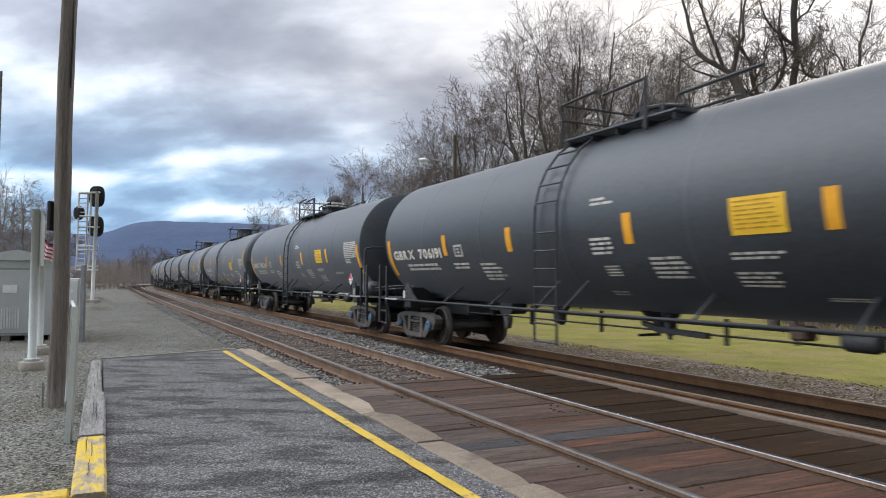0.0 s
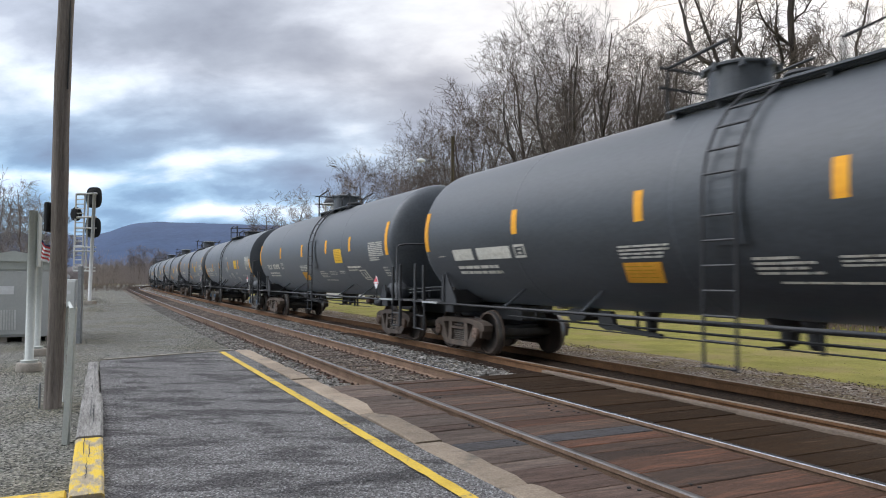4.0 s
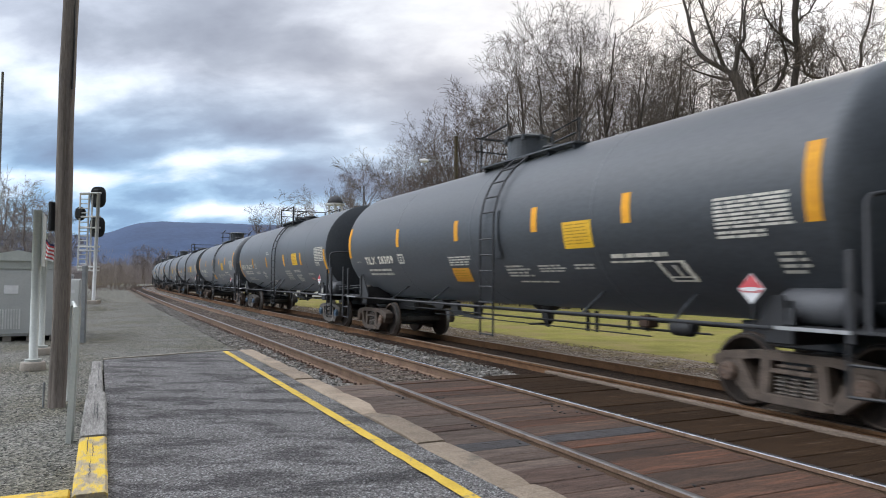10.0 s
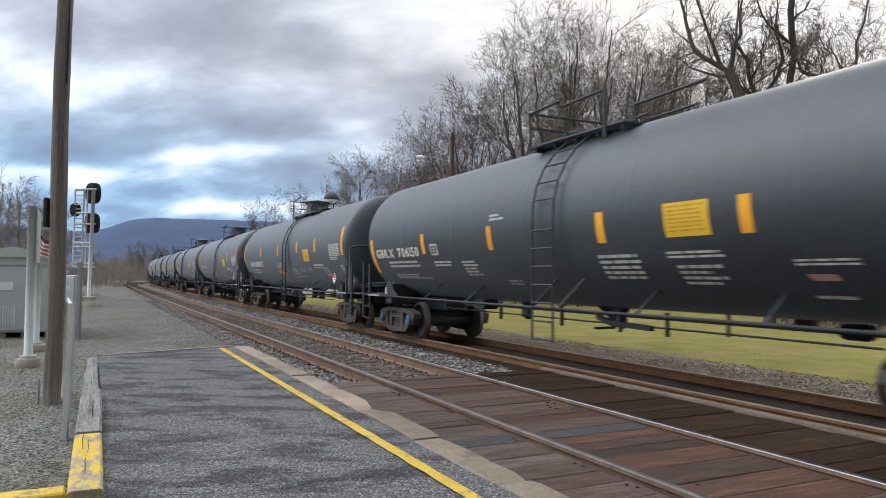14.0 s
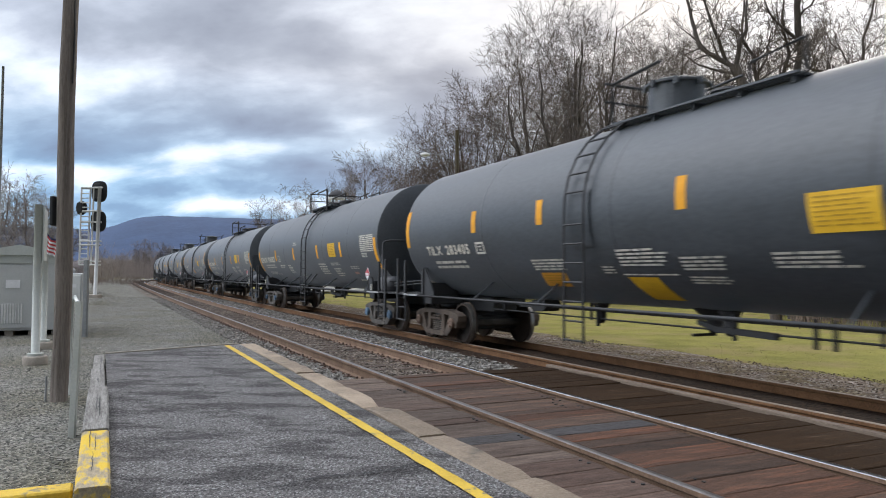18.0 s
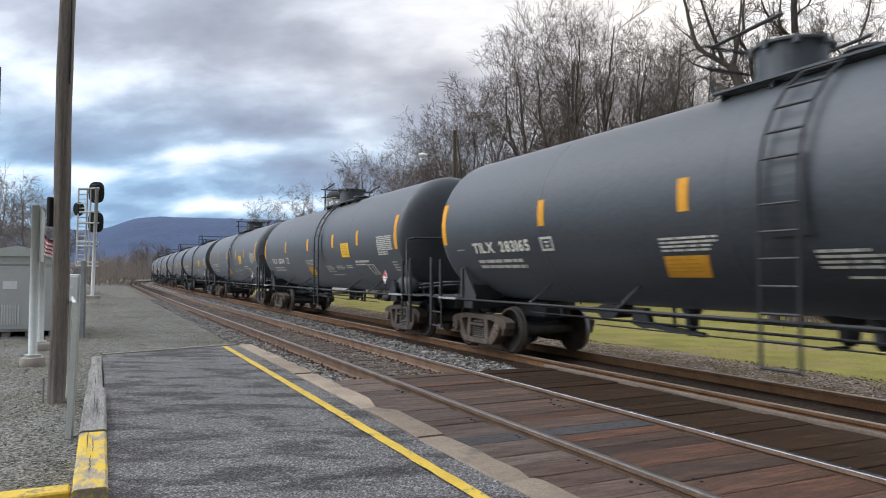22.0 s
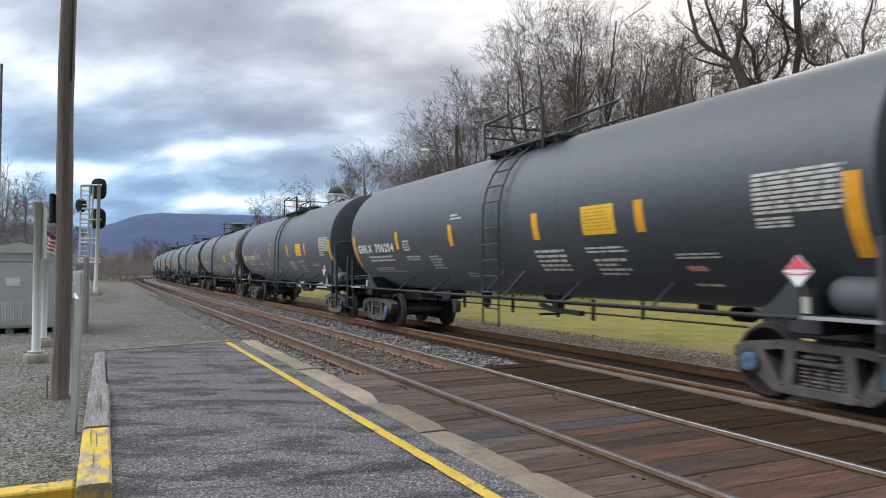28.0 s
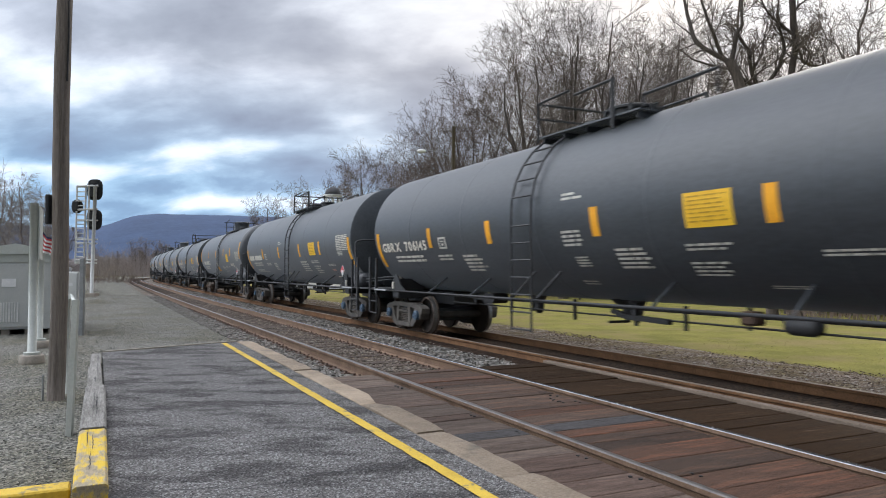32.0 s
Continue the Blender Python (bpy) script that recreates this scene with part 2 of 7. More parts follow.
TREADM = mat("wheel_tread", (0.16, 0.15, 0.14), (0.28, 0.27, 0.26), rough=0.42, metal=0.8, scale=5, fine=50, bump=0.03)
SPRINGM = mat("spring_steel", (0.12, 0.105, 0.09), (0.23, 0.20, 0.17), rough=0.7, scale=5, fine=50)
BLUECAP = mat("bearing_cap_blue", (0.055, 0.095, 0.15), (0.12, 0.20, 0.29), rough=0.5, scale=14, fine=60, spread=0.3)
GREYCAP = mat("bearing_cap_rusty", (0.085, 0.060, 0.045), (0.19, 0.125, 0.09), rough=0.7, scale=14, fine=60, spread=0.4)
YELTAPE = mat("yellow_tape", (0.66, 0.28, 0.008), (0.84, 0.40, 0.018), rough=0.7, scale=6, fine=40, bump=0.03)
YELPAN = mat("yellow_panel", (0.70, 0.40, 0.015), (0.86, 0.52, 0.03), rough=0.55, scale=6, fine=40, bump=0.03)
ORAPAN = mat("orange_panel", (0.58, 0.25, 0.02), (0.72, 0.36, 0.04), rough=0.55, scale=6, fine=40, bump=0.03)
STENCIL = mat("white_stencil", (0.54, 0.51, 0.42), (0.76, 0.72, 0.62), rough=0.7, scale=9, fine=60, bump=0.03)
FADED = mat("faded_stencil", (0.40, 0.385, 0.33), (0.62, 0.60, 0.53), rough=0.7, scale=9, fine=60, bump=0.03)
SMALLTXT = mat("dark_print", (0.42, 0.24, 0.012), (0.52, 0.30, 0.02), rough=0.7, scale=9, fine=60, bump=0.0)
SPRAY = mat("spray_paint", (0.24, 0.25, 0.25), (0.42, 0.43, 0.43), rough=0.8, scale=9, fine=60, bump=0.0)
REDP = mat("placard_red", (0.50, 0.06, 0.07), (0.62, 0.10, 0.11), rough=0.5, scale=9, fine=60, bump=0.0)
REDLAB = mat("red_label", (0.42, 0.20, 0.15), (0.56, 0.34, 0.27), rough=0.6, scale=30, fine=90, bump=0.0)
WHITEP = mat("placard_white", (0.66, 0.66, 0.66), (0.80, 0.80, 0.80), rough=0.5, scale=9, fine=60, bump=0.0)
GALVL = mat("pale_galvanised", (0.46, 0.46, 0.45), (0.62, 0.62, 0.60), rough=0.6, scale=5, fine=40, bump=0.05)
GALV = mat("galvanised_steel", (0.20, 0.21, 0.215), (0.34, 0.35, 0.355), rough=0.55, metal=0.35, scale=4, fine=50, bump=0.05)
GREYP = mat("grey_paint", (0.474, 0.485, 0.468), (0.589, 0.598, 0.576), rough=0.6, scale=1.5, fine=40, bump=0.05)
PALEP = mat("pale_grey_paint", (0.40, 0.42, 0.39), (0.52, 0.54, 0.50), rough=0.6, scale=2, fine=40, bump=0.05)
BLACKP = mat("black_paint", (0.010, 0.011, 0.012), (0.020, 0.021, 0.022), rough=0.7, scale=4, fine=40, bump=0.03)
POLEW = mat("weathered_pole", (0.070, 0.056, 0.046), (0.26, 0.222, 0.19), rough=0.9, scale=2.0, fine=30, bump=0.8, stretch=(9, 9, 0.3))
TIMBER = mat("grey_timber", (0.085, 0.078, 0.070), (0.36, 0.345, 0.32), rough=0.9, scale=4.0, fine=22, bump=0.9, stretch=(0.5, 5, 5))
TIMBERY = mat("timber_yellow_worn", (0.22, 0.18, 0.12), (0.40, 0.34, 0.24), rough=0.85, scale=5.0, fine=26, bump=0.7, stretch=(0.7, 2, 2), spots=((0.56, 0.38, 0.03), 5.0, 0.42, 0.54))
PLANK = mat("crossing_plank", (0.031, 0.0205, 0.0148), (0.115, 0.075, 0.055), rough=0.72, scale=2.4, fine=18, bump=0.6, spread=0.38, alt=(1.48, 1.02, 0.82), stretch=(7, 1.0, 7), spots=((0.165, 0.088, 0.056), 1.1, 0.54, 0.72), spec=0.25)
PLANKD = mat("oily_plank", (0.017, 0.0098, 0.0052), (0.054, 0.032, 0.0178), rough=0.68, scale=2.4, fine=18, bump=0.4, spread=0.28, stretch=(6, 0.8, 6), spots=((0.115, 0.086, 0.064), 2.2, 0.60, 0.74), spec=0.1)
PLANKG = mat("grey_plank", (0.046, 0.034, 0.027), (0.170, 0.126, 0.101), rough=0.85, scale=2.4, fine=18, bump=0.6, spread=0.30, alt=(0.72, 0.62, 0.60), stretch=(7, 1.0, 7), spots=((0.18, 0.145, 0.122), 1.4, 0.58, 0.74), spec=0.25)
PLANKB = mat("blue_grey_plank", (0.038, 0.034, 0.033), (0.100, 0.096, 0.098), rough=0.8, scale=2.4, fine=18, bump=0.5, spread=0.1, stretch=(7, 1.0, 7), spots=((0.035, 0.028, 0.024), 3.0, 0.52, 0.64), spec=0.2)
BEAMT = mat("tan_beam", (0.105, 0.080, 0.060), (0.235, 0.185, 0.145), rough=0.8, scale=2.0, fine=30, bump=0.4, stretch=(1, 1, 5), spec=0.2)
OILBED = gravel_mat("oily_bed", 26.0, (0.014, 0.008, 0.005), (0.062, 0.036, 0.020), tint=(0.55, 0.45, 0.38), bump=0.6)
RAILR = mat("rail_rust_orange", (0.120, 0.062, 0.030), (0.235, 0.128, 0.066), rough=0.85, scale=3, fine=40, bump=0.2, spec=0.2)
RAILTAN = mat("rail_head_rusty", (0.20, 0.155, 0.12), (0.33, 0.265, 0.215), rough=0.55, metal=0.3, scale=6, fine=50, bump=0.02)
TIEM = mat("tie_wood", (0.045, 0.034, 0.028), (0.12, 0.092, 0.075), rough=0.9, scale=4, fine=24, bump=0.5, spread=0.3, stretch=(1, 5, 5), spec=0.2)
RAILM = mat("rail_rust", (0.115, 0.072, 0.048), (0.225, 0.150, 0.102), rough=0.85, scale=3, fine=40, bump=0.2, spec=0.25)
RAILTOP = mat("rail_head_worn", (0.11, 0.10, 0.095), (0.20, 0.185, 0.175), rough=0.42, metal=0.6, scale=6, fine=50, bump=0.02)
RAILSHINE = mat("rail_head_bright", (0.50, 0.51, 0.54), (0.68, 0.69, 0.72), rough=0.24, metal=0.95, scale=6, fine=50, bump=0.02)
SPIKEM = mat("spike_rust", (0.055, 0.034, 0.024), (0.11, 0.066, 0.046), rough=0.9, scale=9, fine=40)
CONC = mat("kerb_concrete", (0.185, 0.142, 0.100), (0.36, 0.285, 0.208), rough=0.9, scale=2.2, fine=45, bump=0.9, spread=0.22, spots=((0.15, 0.125, 0.10), 3.0, 0.56, 0.70))
CONCB = mat("footing_concrete", (0.26, 0.23, 0.19), (0.40, 0.355, 0.30), rough=0.9, scale=4, fine=45, bump=0.4)
YLINE = mat("line_yellow", (0.46, 0.30, 0.025), (0.62, 0.42, 0.045), rough=0.75, scale=3, fine=50, bump=0.3, spots=((0.22, 0.18, 0.09), 7.0, 0.58, 0.66))
GRASS = mat("winter_lawn", (0.135, 0.128, 0.030), (0.295, 0.262, 0.072), rough=0.95, scale=0.9, fine=26, bump=0.8, spread=0.0, spots=((0.25, 0.195, 0.085), 0.42, 0.48, 0.64), spec=0.1)
BLADES = mat("grass_blades", (0.17, 0.17, 0.05), (0.30, 0.285, 0.10), rough=0.9, scale=0.8, fine=9, bump=0.0, spread=0.3, island=True, spec=0.15)
LEAVES = mat("leaf_litter", (0.10, 0.066, 0.040), (0.26, 0.185, 0.12), rough=0.95, scale=4, fine=40, bump=0.5, spread=0.3, island=True)
BARKD = mat("bark_dark", (0.042, 0.034, 0.029), (0.115, 0.095, 0.080), rough=0.95, scale=3, fine=20, bump=0.6, spread=0.25, stretch=(4, 4, 0.8))
TWIGM = mat("twig_bark", (0.078, 0.063, 0.053), (0.155, 0.128, 0.108), rough=0.95, scale=3, fine=20, bump=0.0, spread=0.25)
# two paler twig colours with distance haze painted in, for far trees
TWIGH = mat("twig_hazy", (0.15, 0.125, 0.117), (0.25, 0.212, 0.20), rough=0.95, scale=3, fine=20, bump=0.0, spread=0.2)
TWIGA = mat("twig_haze_grey", (0.19, 0.172, 0.165), (0.31, 0.285, 0.275), rough=0.95, scale=3, fine=20, bump=0.0, spread=0.2)
TWIGR = mat("twig_reddish", (0.100, 0.074, 0.060), (0.195, 0.149, 0.122), rough=0.95, scale=3, fine=20, bump=0.0, spread=0.25)
NEEDLE = mat("spruce_needles", (0.060, 0.082, 0.068), (0.15, 0.185, 0.155), rough=0.9, scale=6, fine=30, bump=0.2, spread=0.3, island=True)
# the ridge's blue is distance haze painted into its colour
HILLM = mat("haze_blue_ridge", (0.018, 0.042, 0.100), (0.037, 0.071, 0.152), rough=1.0, scale=0.012, fine=0.09, bump=0.0, spread=0.0)
# flat far wood, lightened in colour for haze
FARWOOD = mat("far_wood", (0.105, 0.09, 0.087), (0.155, 0.134, 0.13), rough=1.0, scale=0.05, fine=0.6, bump=0.0, spread=0.15)
ROOFM = mat("shingle_roof", (0.055, 0.055, 0.058), (0.10, 0.10, 0.105), rough=0.9, scale=2, fine=30)
WHITEW = mat("white_boards", (0.62, 0.62, 0.60), (0.78, 0.78, 0.76), rough=0.6, scale=2, fine=30, bump=0.05)
FLAGR = mat("flag_red", (0.42, 0.045, 0.05), (0.52, 0.07, 0.07), rough=0.9, scale=9, fine=40)
FLAGB = mat("flag_blue", (0.03, 0.035, 0.09), (0.05, 0.055, 0.13), rough=0.9, scale=9, fine=40)
LAMPG = mat("lamp_glass", (0.5, 0.5, 0.48), (0.65, 0.65, 0.62), rough=0.3, scale=4, fine=40, bump=0.0)
GRAVEL = gravel_mat("yard_gravel", 46.0, (0.039, 0.040, 0.036), (0.27, 0.263, 0.230), tint=(0.78, 0.75, 0.65), speck=(0.38, 0.365, 0.325))
BALLAST = gravel_mat("ballast", 18.0, (0.045, 0.038, 0.031), (0.29, 0.262, 0.225), tint=(0.64, 0.50, 0.39))
ASPH = gravel_mat("platform_asphalt", 85.0, (0.068, 0.0645, 0.0645), (0.255, 0.244, 0.238), tint=(0.50, 0.495, 0.50), bump=0.8, patch=1.5, edge=(0.485, 0.575), speck=(0.41, 0.41, 0.40), along=(0.7, 1.5, 1))
VERGE = gravel_mat("verge_soil", 26.0, (0.088, 0.066, 0.050), (0.29, 0.225, 0.172), tint=(0.74, 0.68, 0.44), patch=1.3, edge=(0.45, 0.60), speck=(0.46, 0.43, 0.38))
STONEV = mat("verge_stone", (0.115, 0.088, 0.068), (0.31, 0.245, 0.195), rough=0.95, scale=8, fine=50, bump=0.3, spread=0.6, island=True, spec=0.15)
STRAW = mat("dry_grass", (0.17, 0.135, 0.060), (0.30, 0.245, 0.125), rough=0.9, scale=0.8, fine=9, bump=0.0, spread=0.3, island=True, spec=0.15)
STONES = mat("loose_stone", (0.070, 0.071, 0.064), (0.235, 0.232, 0.21), rough=0.95, scale=8, fine=50, bump=0.3, spread=0.55, island=True, spec=0.2)
STONEB = mat("ballast_stone", (0.078, 0.073, 0.066), (0.30, 0.285, 0.26), rough=0.95, scale=8, fine=50, bump=0.3, spread=0.6, island=True, spec=0.2)
STONEO = mat("oiled_ballast_stone", (0.085, 0.068, 0.054), (0.22, 0.182, 0.148), rough=0.95, scale=8, fine=50, bump=0.3, spread=0.5, island=True)


# ---- small mesh helpers ----
def mesh_from(name, bm, material, smooth=False):
    me = bpy.data.meshes.new(name)
    bm.normal_update()
    bm.to_mesh(me)
    bm.free()
    me.materials.append(material)
    if smooth:
        me.polygons.foreach_set("use_smooth", [True] * len(me.polygons))
    return me


def part(name, bm, material, parent, label="", smooth=False):
    ob = new(name, mesh_from(name, bm, material, smooth))
    ob.parent = parent
    if label:
        tagged(ob, label)
    return ob


def share(name, me, parent, m=None):
    ob = new(name, me)
    ob.parent = parent
    if m is not None:
        ob.matrix_basis = m
    return ob


def raw(name, verts, faces, material, smooth=False):
    me = bpy.data.meshes.new(name)
    me.from_pydata([tuple(v) for v in verts], [], [tuple(f) for f in faces])
    me.materials.append(material)
    me.update()
    if smooth:
        me.polygons.foreach_set("use_smooth", [True] * len(me.polygons))
    return me


def thing(name, label, category, m=None, group="", kind=""):
    ob = new(name)
    if m is not None:
        ob.matrix_basis = m
    return tagged(ob, label, category, group, kind)


def box(bm, x0, x1, y0, y1, z0, z1, bevel=0.0):
    vs = [bm.verts.new((x, y, z)) for z in (z0, z1) for y in (y0, y1) for x in (x0, x1)]
    fs = [bm.faces.new([vs[i] for i in f]) for f in ((0, 2, 3, 1), (4, 5, 7, 6), (0, 1, 5, 4), (2, 6, 7, 3), (0, 4, 6, 2), (1, 3, 7, 5))]
    if bevel:
        es = list({e for f in fs for e in f.edges})
        bmesh.ops.bevel(bm, geom=es, offset=bevel, segments=1, affect="EDGES")
    return bm


def tube(bm, pts, r, n=8, cap=True):
    """A round bar along a line of points; r is one radius or one for each point."""
    pts = [Vector(p) for p in pts]
    rs = r if isinstance(r, (list, tuple)) else [r] * len(pts)
    rings, ref = [], None
    for i, p in enumerate(pts):
        d = (pts[min(i + 1, len(pts) - 1)] - pts[max(i - 1, 0)]).normalized()
        if ref is None or abs(ref.dot(d)) > 0.98:
            ref = Vector((0, 0, 1)) if abs(d.z) < 0.9 else Vector((1, 0, 0))
        u = d.cross(ref).normalized()
        v = d.cross(u)
        rings.append([bm.verts.new(p + (u * math.cos(2 * math.pi * k / n) + v * math.sin(2 * math.pi * k / n)) * rs[i]) for k in range(n)])
    for a, b in zip(rings, rings[1:]):
        for k in range(n):
            bm.faces.new((a[k], a[(k + 1) % n], b[(k + 1) % n], b[k]))
    if cap and n > 2:
        bm.faces.new(rings[0])
        bm.faces.new(rings[-1][::-1])
    return bm


def lathe(bm, prof, n=32, axis="x", off=(0, 0, 0)):
    """Turns a profile of (along, radius) round an axis."""
    rings = []
    for a, r in prof:
        ring = []
        for k in range(n):
            c, s = math.cos(2 * math.pi * k / n) * r, math.sin(2 * math.pi * k / n) * r
            p = {"x": (a, c, s), "y": (s, a, c), "z": (c, s, a)}[axis]
            ring.append(bm.verts.new((p[0] + off[0], p[1] + off[1], p[2] + off[2])))
        rings.append(ring)
    for a, b in zip(rings, rings[1:]):
        for k in range(n):
            bm.faces.new((a[k], a[(k + 1) % n], b[(k + 1) % n], b[k]))
    if prof[0][1] > 1e-4:
        bm.faces.new(rings[0][::-1])
    if prof[-1][1] > 1e-4:
        bm.faces.new(rings[-1])
    return bm


def slab(bm, outline, y0, y1):
    """An outline in x and z, given thickness in y."""
    a = [bm.verts.new((x, y0, z)) for x, z in outline]
    b = [bm.verts.new((x, y1, z)) for x, z in outline]
    bm.faces.new(a)
    bm.faces.new(b[::-1])
    n = len(a)
    for i in range(n):
        bm.faces.new((a[i], b[i], b[(i + 1) % n], a[(i + 1) % n]))
    return bm


# ---- the plan: two tracks that run straight by and bend away far off ----
KNOTS = (-30, 0, 40, 80, 120, 150, 180, 215, 260)
BENDS = (-1.07, -0.88, 0.53, -0.19, 1.46, 5.98, 10.6, 8.0, 0.0)
_s = np.arange(-480.0, 760.0, 0.5)
_k = np.interp(_s, KNOTS, BENDS) * 1e-3
_k[_s < -30] = 0.0
_i0 = int(np.argmin(np.abs(_s)))
_p = np.concatenate([[0], np.cumsum((_k[1:] + _k[:-1]) * 0.25)])
_p += -0.4466 - _p[_i0]
_x = np.concatenate([[0], np.cumsum((np.sin(_p[1:]) + np.sin(_p[:-1])) * 0.25)])
_y = np.concatenate([[0], np.cumsum((np.cos(_p[1:]) + np.cos(_p[:-1])) * 0.25)])
_x -= _x[_i0]
_y -= _y[_i0]
NEAR, FAR, ZFAR, GAUGE = 4.533, 8.209, -0.063, 1.505      # track middles, height of the far rails, rail to rail


def trk(s, off, z=0.0):
    x, y, a = np.interp(s, _s, _x), np.interp(s, _s, _y), np.interp(s, _s, _p)
    return Vector((x + off * math.cos(a), y - off * math.sin(a), z))


def heading(s):
    """Turn about z of a thing whose x runs along the track."""
    return 90 - math.degrees(np.interp(s, _s, _p))


def at(s, off, z=0.0, turn=0.0):
    p = trk(s, off, z)
    return pose(p.x, p.y, p.z, 0, 0, heading(s) + turn)


def sweep(prof, stations, close=False):
    """Carries a profile of (off, z) along the track."""
    verts, faces, n = [], [], len(prof)
    for s in stations:
        for o, z in prof:
            verts.append(trk(s, o, z))
    m = n if close else n - 1
    for i in range(len(stations) - 1):
        for j in range(m):
            a, b = i * n + j, i * n + (j + 1) % n
            faces.append((a, b, b + n, a + n))
    return verts, faces


def steps(a, b, d):
    return list(np.linspace(a, b, max(2, int(round((b - a) / d)) + 1)))


# ---- ground, yard, ballast ----
def make_ground():
    n, size = 90, 2600.0
    g = np.sign(np.linspace(-1, 1, n)) * np.abs(np.linspace(-1, 1, n)) ** 2.6 * size
    verts = []
    for y in g:
        for x in g:
            d = math.hypot(x, y)
            z = -0.29 + 0.03 * noise.noise(Vector((x * 0.1, y * 0.1, 0))) * min(1, d / 20) - (0.0 if d < 200 else (d - 200) * 0.002)
            verts.append((x, y, z))
    faces = [(j * n + i, j * n + i + 1, (j + 1) * n + i + 1, (j + 1) * n + i) for j in range(n - 1) for i in range(n - 1)]
    tagged(new("ground", raw("ground", verts, faces, GRASS, True)), "yellow-green winter lawn, thin and patchy", "grass", kind="structure")
    # yard gravel and the two beds of ballast
    st = steps(-60, 16, 1.0) + steps(18, 260, 3.0)
    v, f = sweep([(-12, -0.46), (-11, -0.10), (-4, -0.07), (0.5, -0.06), (2.2, -0.07), (2.75, -0.10)], st)
    tagged(new("gravel_yard", raw("gravel_yard", v, f, GRAVEL)), "grey crushed-stone yard beside the track", "gravel", kind="structure")
    v, f = sweep([(2.74, -0.10), (3.1, -0.17), (3.6, -0.20), (5.5, -0.20), (6.2, -0.17), (6.8, -0.22), (7.3, -0.265), (9.2, -0.265), (9.7, -0.235)], st)
    tagged(new("ballast", raw("ballast", v, f, BALLAST)), "brown-stained ballast under two tracks", "ballast", kind="structure")
    wob = [0.35 * noise.noise(Vector((s * 0.35, 0, 5))) + 0.12 * noise.noise(Vector((s * 2.1, 3, 5))) for s in st]
    v, f = sweep([(9.69, -0.236), (10.1, -0.225), (10.9, -0.235), (11.7, -0.258), (12.3, -0.31)], st)
    for i, w in enumerate(wob):
        for j in (3, 4):
            v[i * 5 + j] = trk(st[i], (11.7, 12.3)[j - 3] + 1.6 * w, (-0.258, -0.31)[j - 3])
    tagged(new("verge", raw("verge", v, f, VERGE, True)), "bare brown soil and gravel verge between track and lawn", "verge", kind="structure")


make_ground()

STONE = [(x, y, z) for z in (-0.6, 0.6) for y in (-0.7, 0.7) for x in (-0.75, 0.75)]
STONEF = [(0, 2, 3, 1), (4, 5, 7, 6), (0, 1, 5, 4), (2, 6, 7, 3), (0, 4, 6, 2), (1, 3, 7, 5)]


def scatter_stones(name, label, count, s0, s1, o0, o1, z, size, material, seed, power=1.0, skip=None):
    """Loose stones on a stretch of the bed, thicker near the platform."""
    rng = np.random.default_rng(seed)
    base, tri = np.array(STONE, float), np.array(STONEF)
    s = s0 + (s1 - s0) * rng.random(count) ** power
    o = o0 + (o1 - o0) * rng.random(count)
    if skip:
        keep = ~((s > skip[0]) & (s < skip[1]) & (o > skip[2]) & (o < skip[3]))
        s, o = s[keep], o[keep]
    c = len(s)
    x, y, a = np.interp(s, _s, _x), np.interp(s, _s, _y), np.interp(s, _s, _p)
    zz = np.interp(o, z[0], z[1])
    mid = np.stack([x + o * np.cos(a), y - o * np.sin(a), zz], 1)
    r = size * (0.55 + 0.9 * rng.random((c, 1, 1)))
    shape = base[None] * r * (0.55 + 0.8 * rng.random((c, 8, 3)))
    t = rng.random(c) * 6.283
    cs, sn = np.cos(t)[:, None], np.sin(t)[:, None]
    lean = (rng.random((c, 1)) - 0.5) * 1.2
    X, Y, Z = shape[..., 0], shape[..., 1], shape[..., 2]
    Z2, Y2 = Z * np.cos(lean) - Y * np.sin(lean), Z * np.sin(lean) + Y * np.cos(lean)
    v = np.stack([X * cs - Y2 * sn, X * sn + Y2 * cs, Z2 * 0.95], -1) + mid[:, None]
    f = tri[None] + (np.arange(c) * 8)[:, None, None]
    tagged(new(name, raw(name, v.reshape(-1, 3), f.reshape(-1, 4), material)), label, "gravel", kind="stuff")


YARDZ = ([-12, -4, 0.5, 2.2, 2.75], [-0.1, -0.07, -0.06, -0.07, -0.10])
BEDZ = ([2.74, 3.1, 3.6, 5.5, 6.2, 6.8, 7.3, 9.2, 9.7, 10.3, 11.0, 12.1], [-0.10, -0.17, -0.2, -0.2, -0.17, -0.22, -0.265, -0.265, -0.235, -0.225, -0.235, -0.28])
scatter_stones("yard_stones", "loose grey crushed stone on the yard", 24000, 3.0, 50, -5.5, 2.8, YARDZ, 0.0115, STONES, 3, 1.8, (-20, 14.2, -0.2, 2.8))
scatter_stones("track_stones", "grey ballast stones between the tracks", 7500, 10.2, 60, 5.45, 7.3, BEDZ, 0.036, STONEB, 4, 1.5)
scatter_stones("shoulder_stones", "grey ballast stones along the near rail", 6000, 9.6, 50, 2.75, 3.65, BEDZ, 0.028, STONEB, 5, 1.5)
scatter_stones("oiled_stones", "brown oiled ballast between the near rails", 6500, 10.2, 55, 3.9, 5.25, BEDZ, 0.026, STONEO, 6, 1.5)
scatter_stones("verge_stones", "grey-brown stones on the far shoulder", 9000, 2.0, 55, 9.3, 12.2, BEDZ, 0.015, STONEV, 8, 1.3)


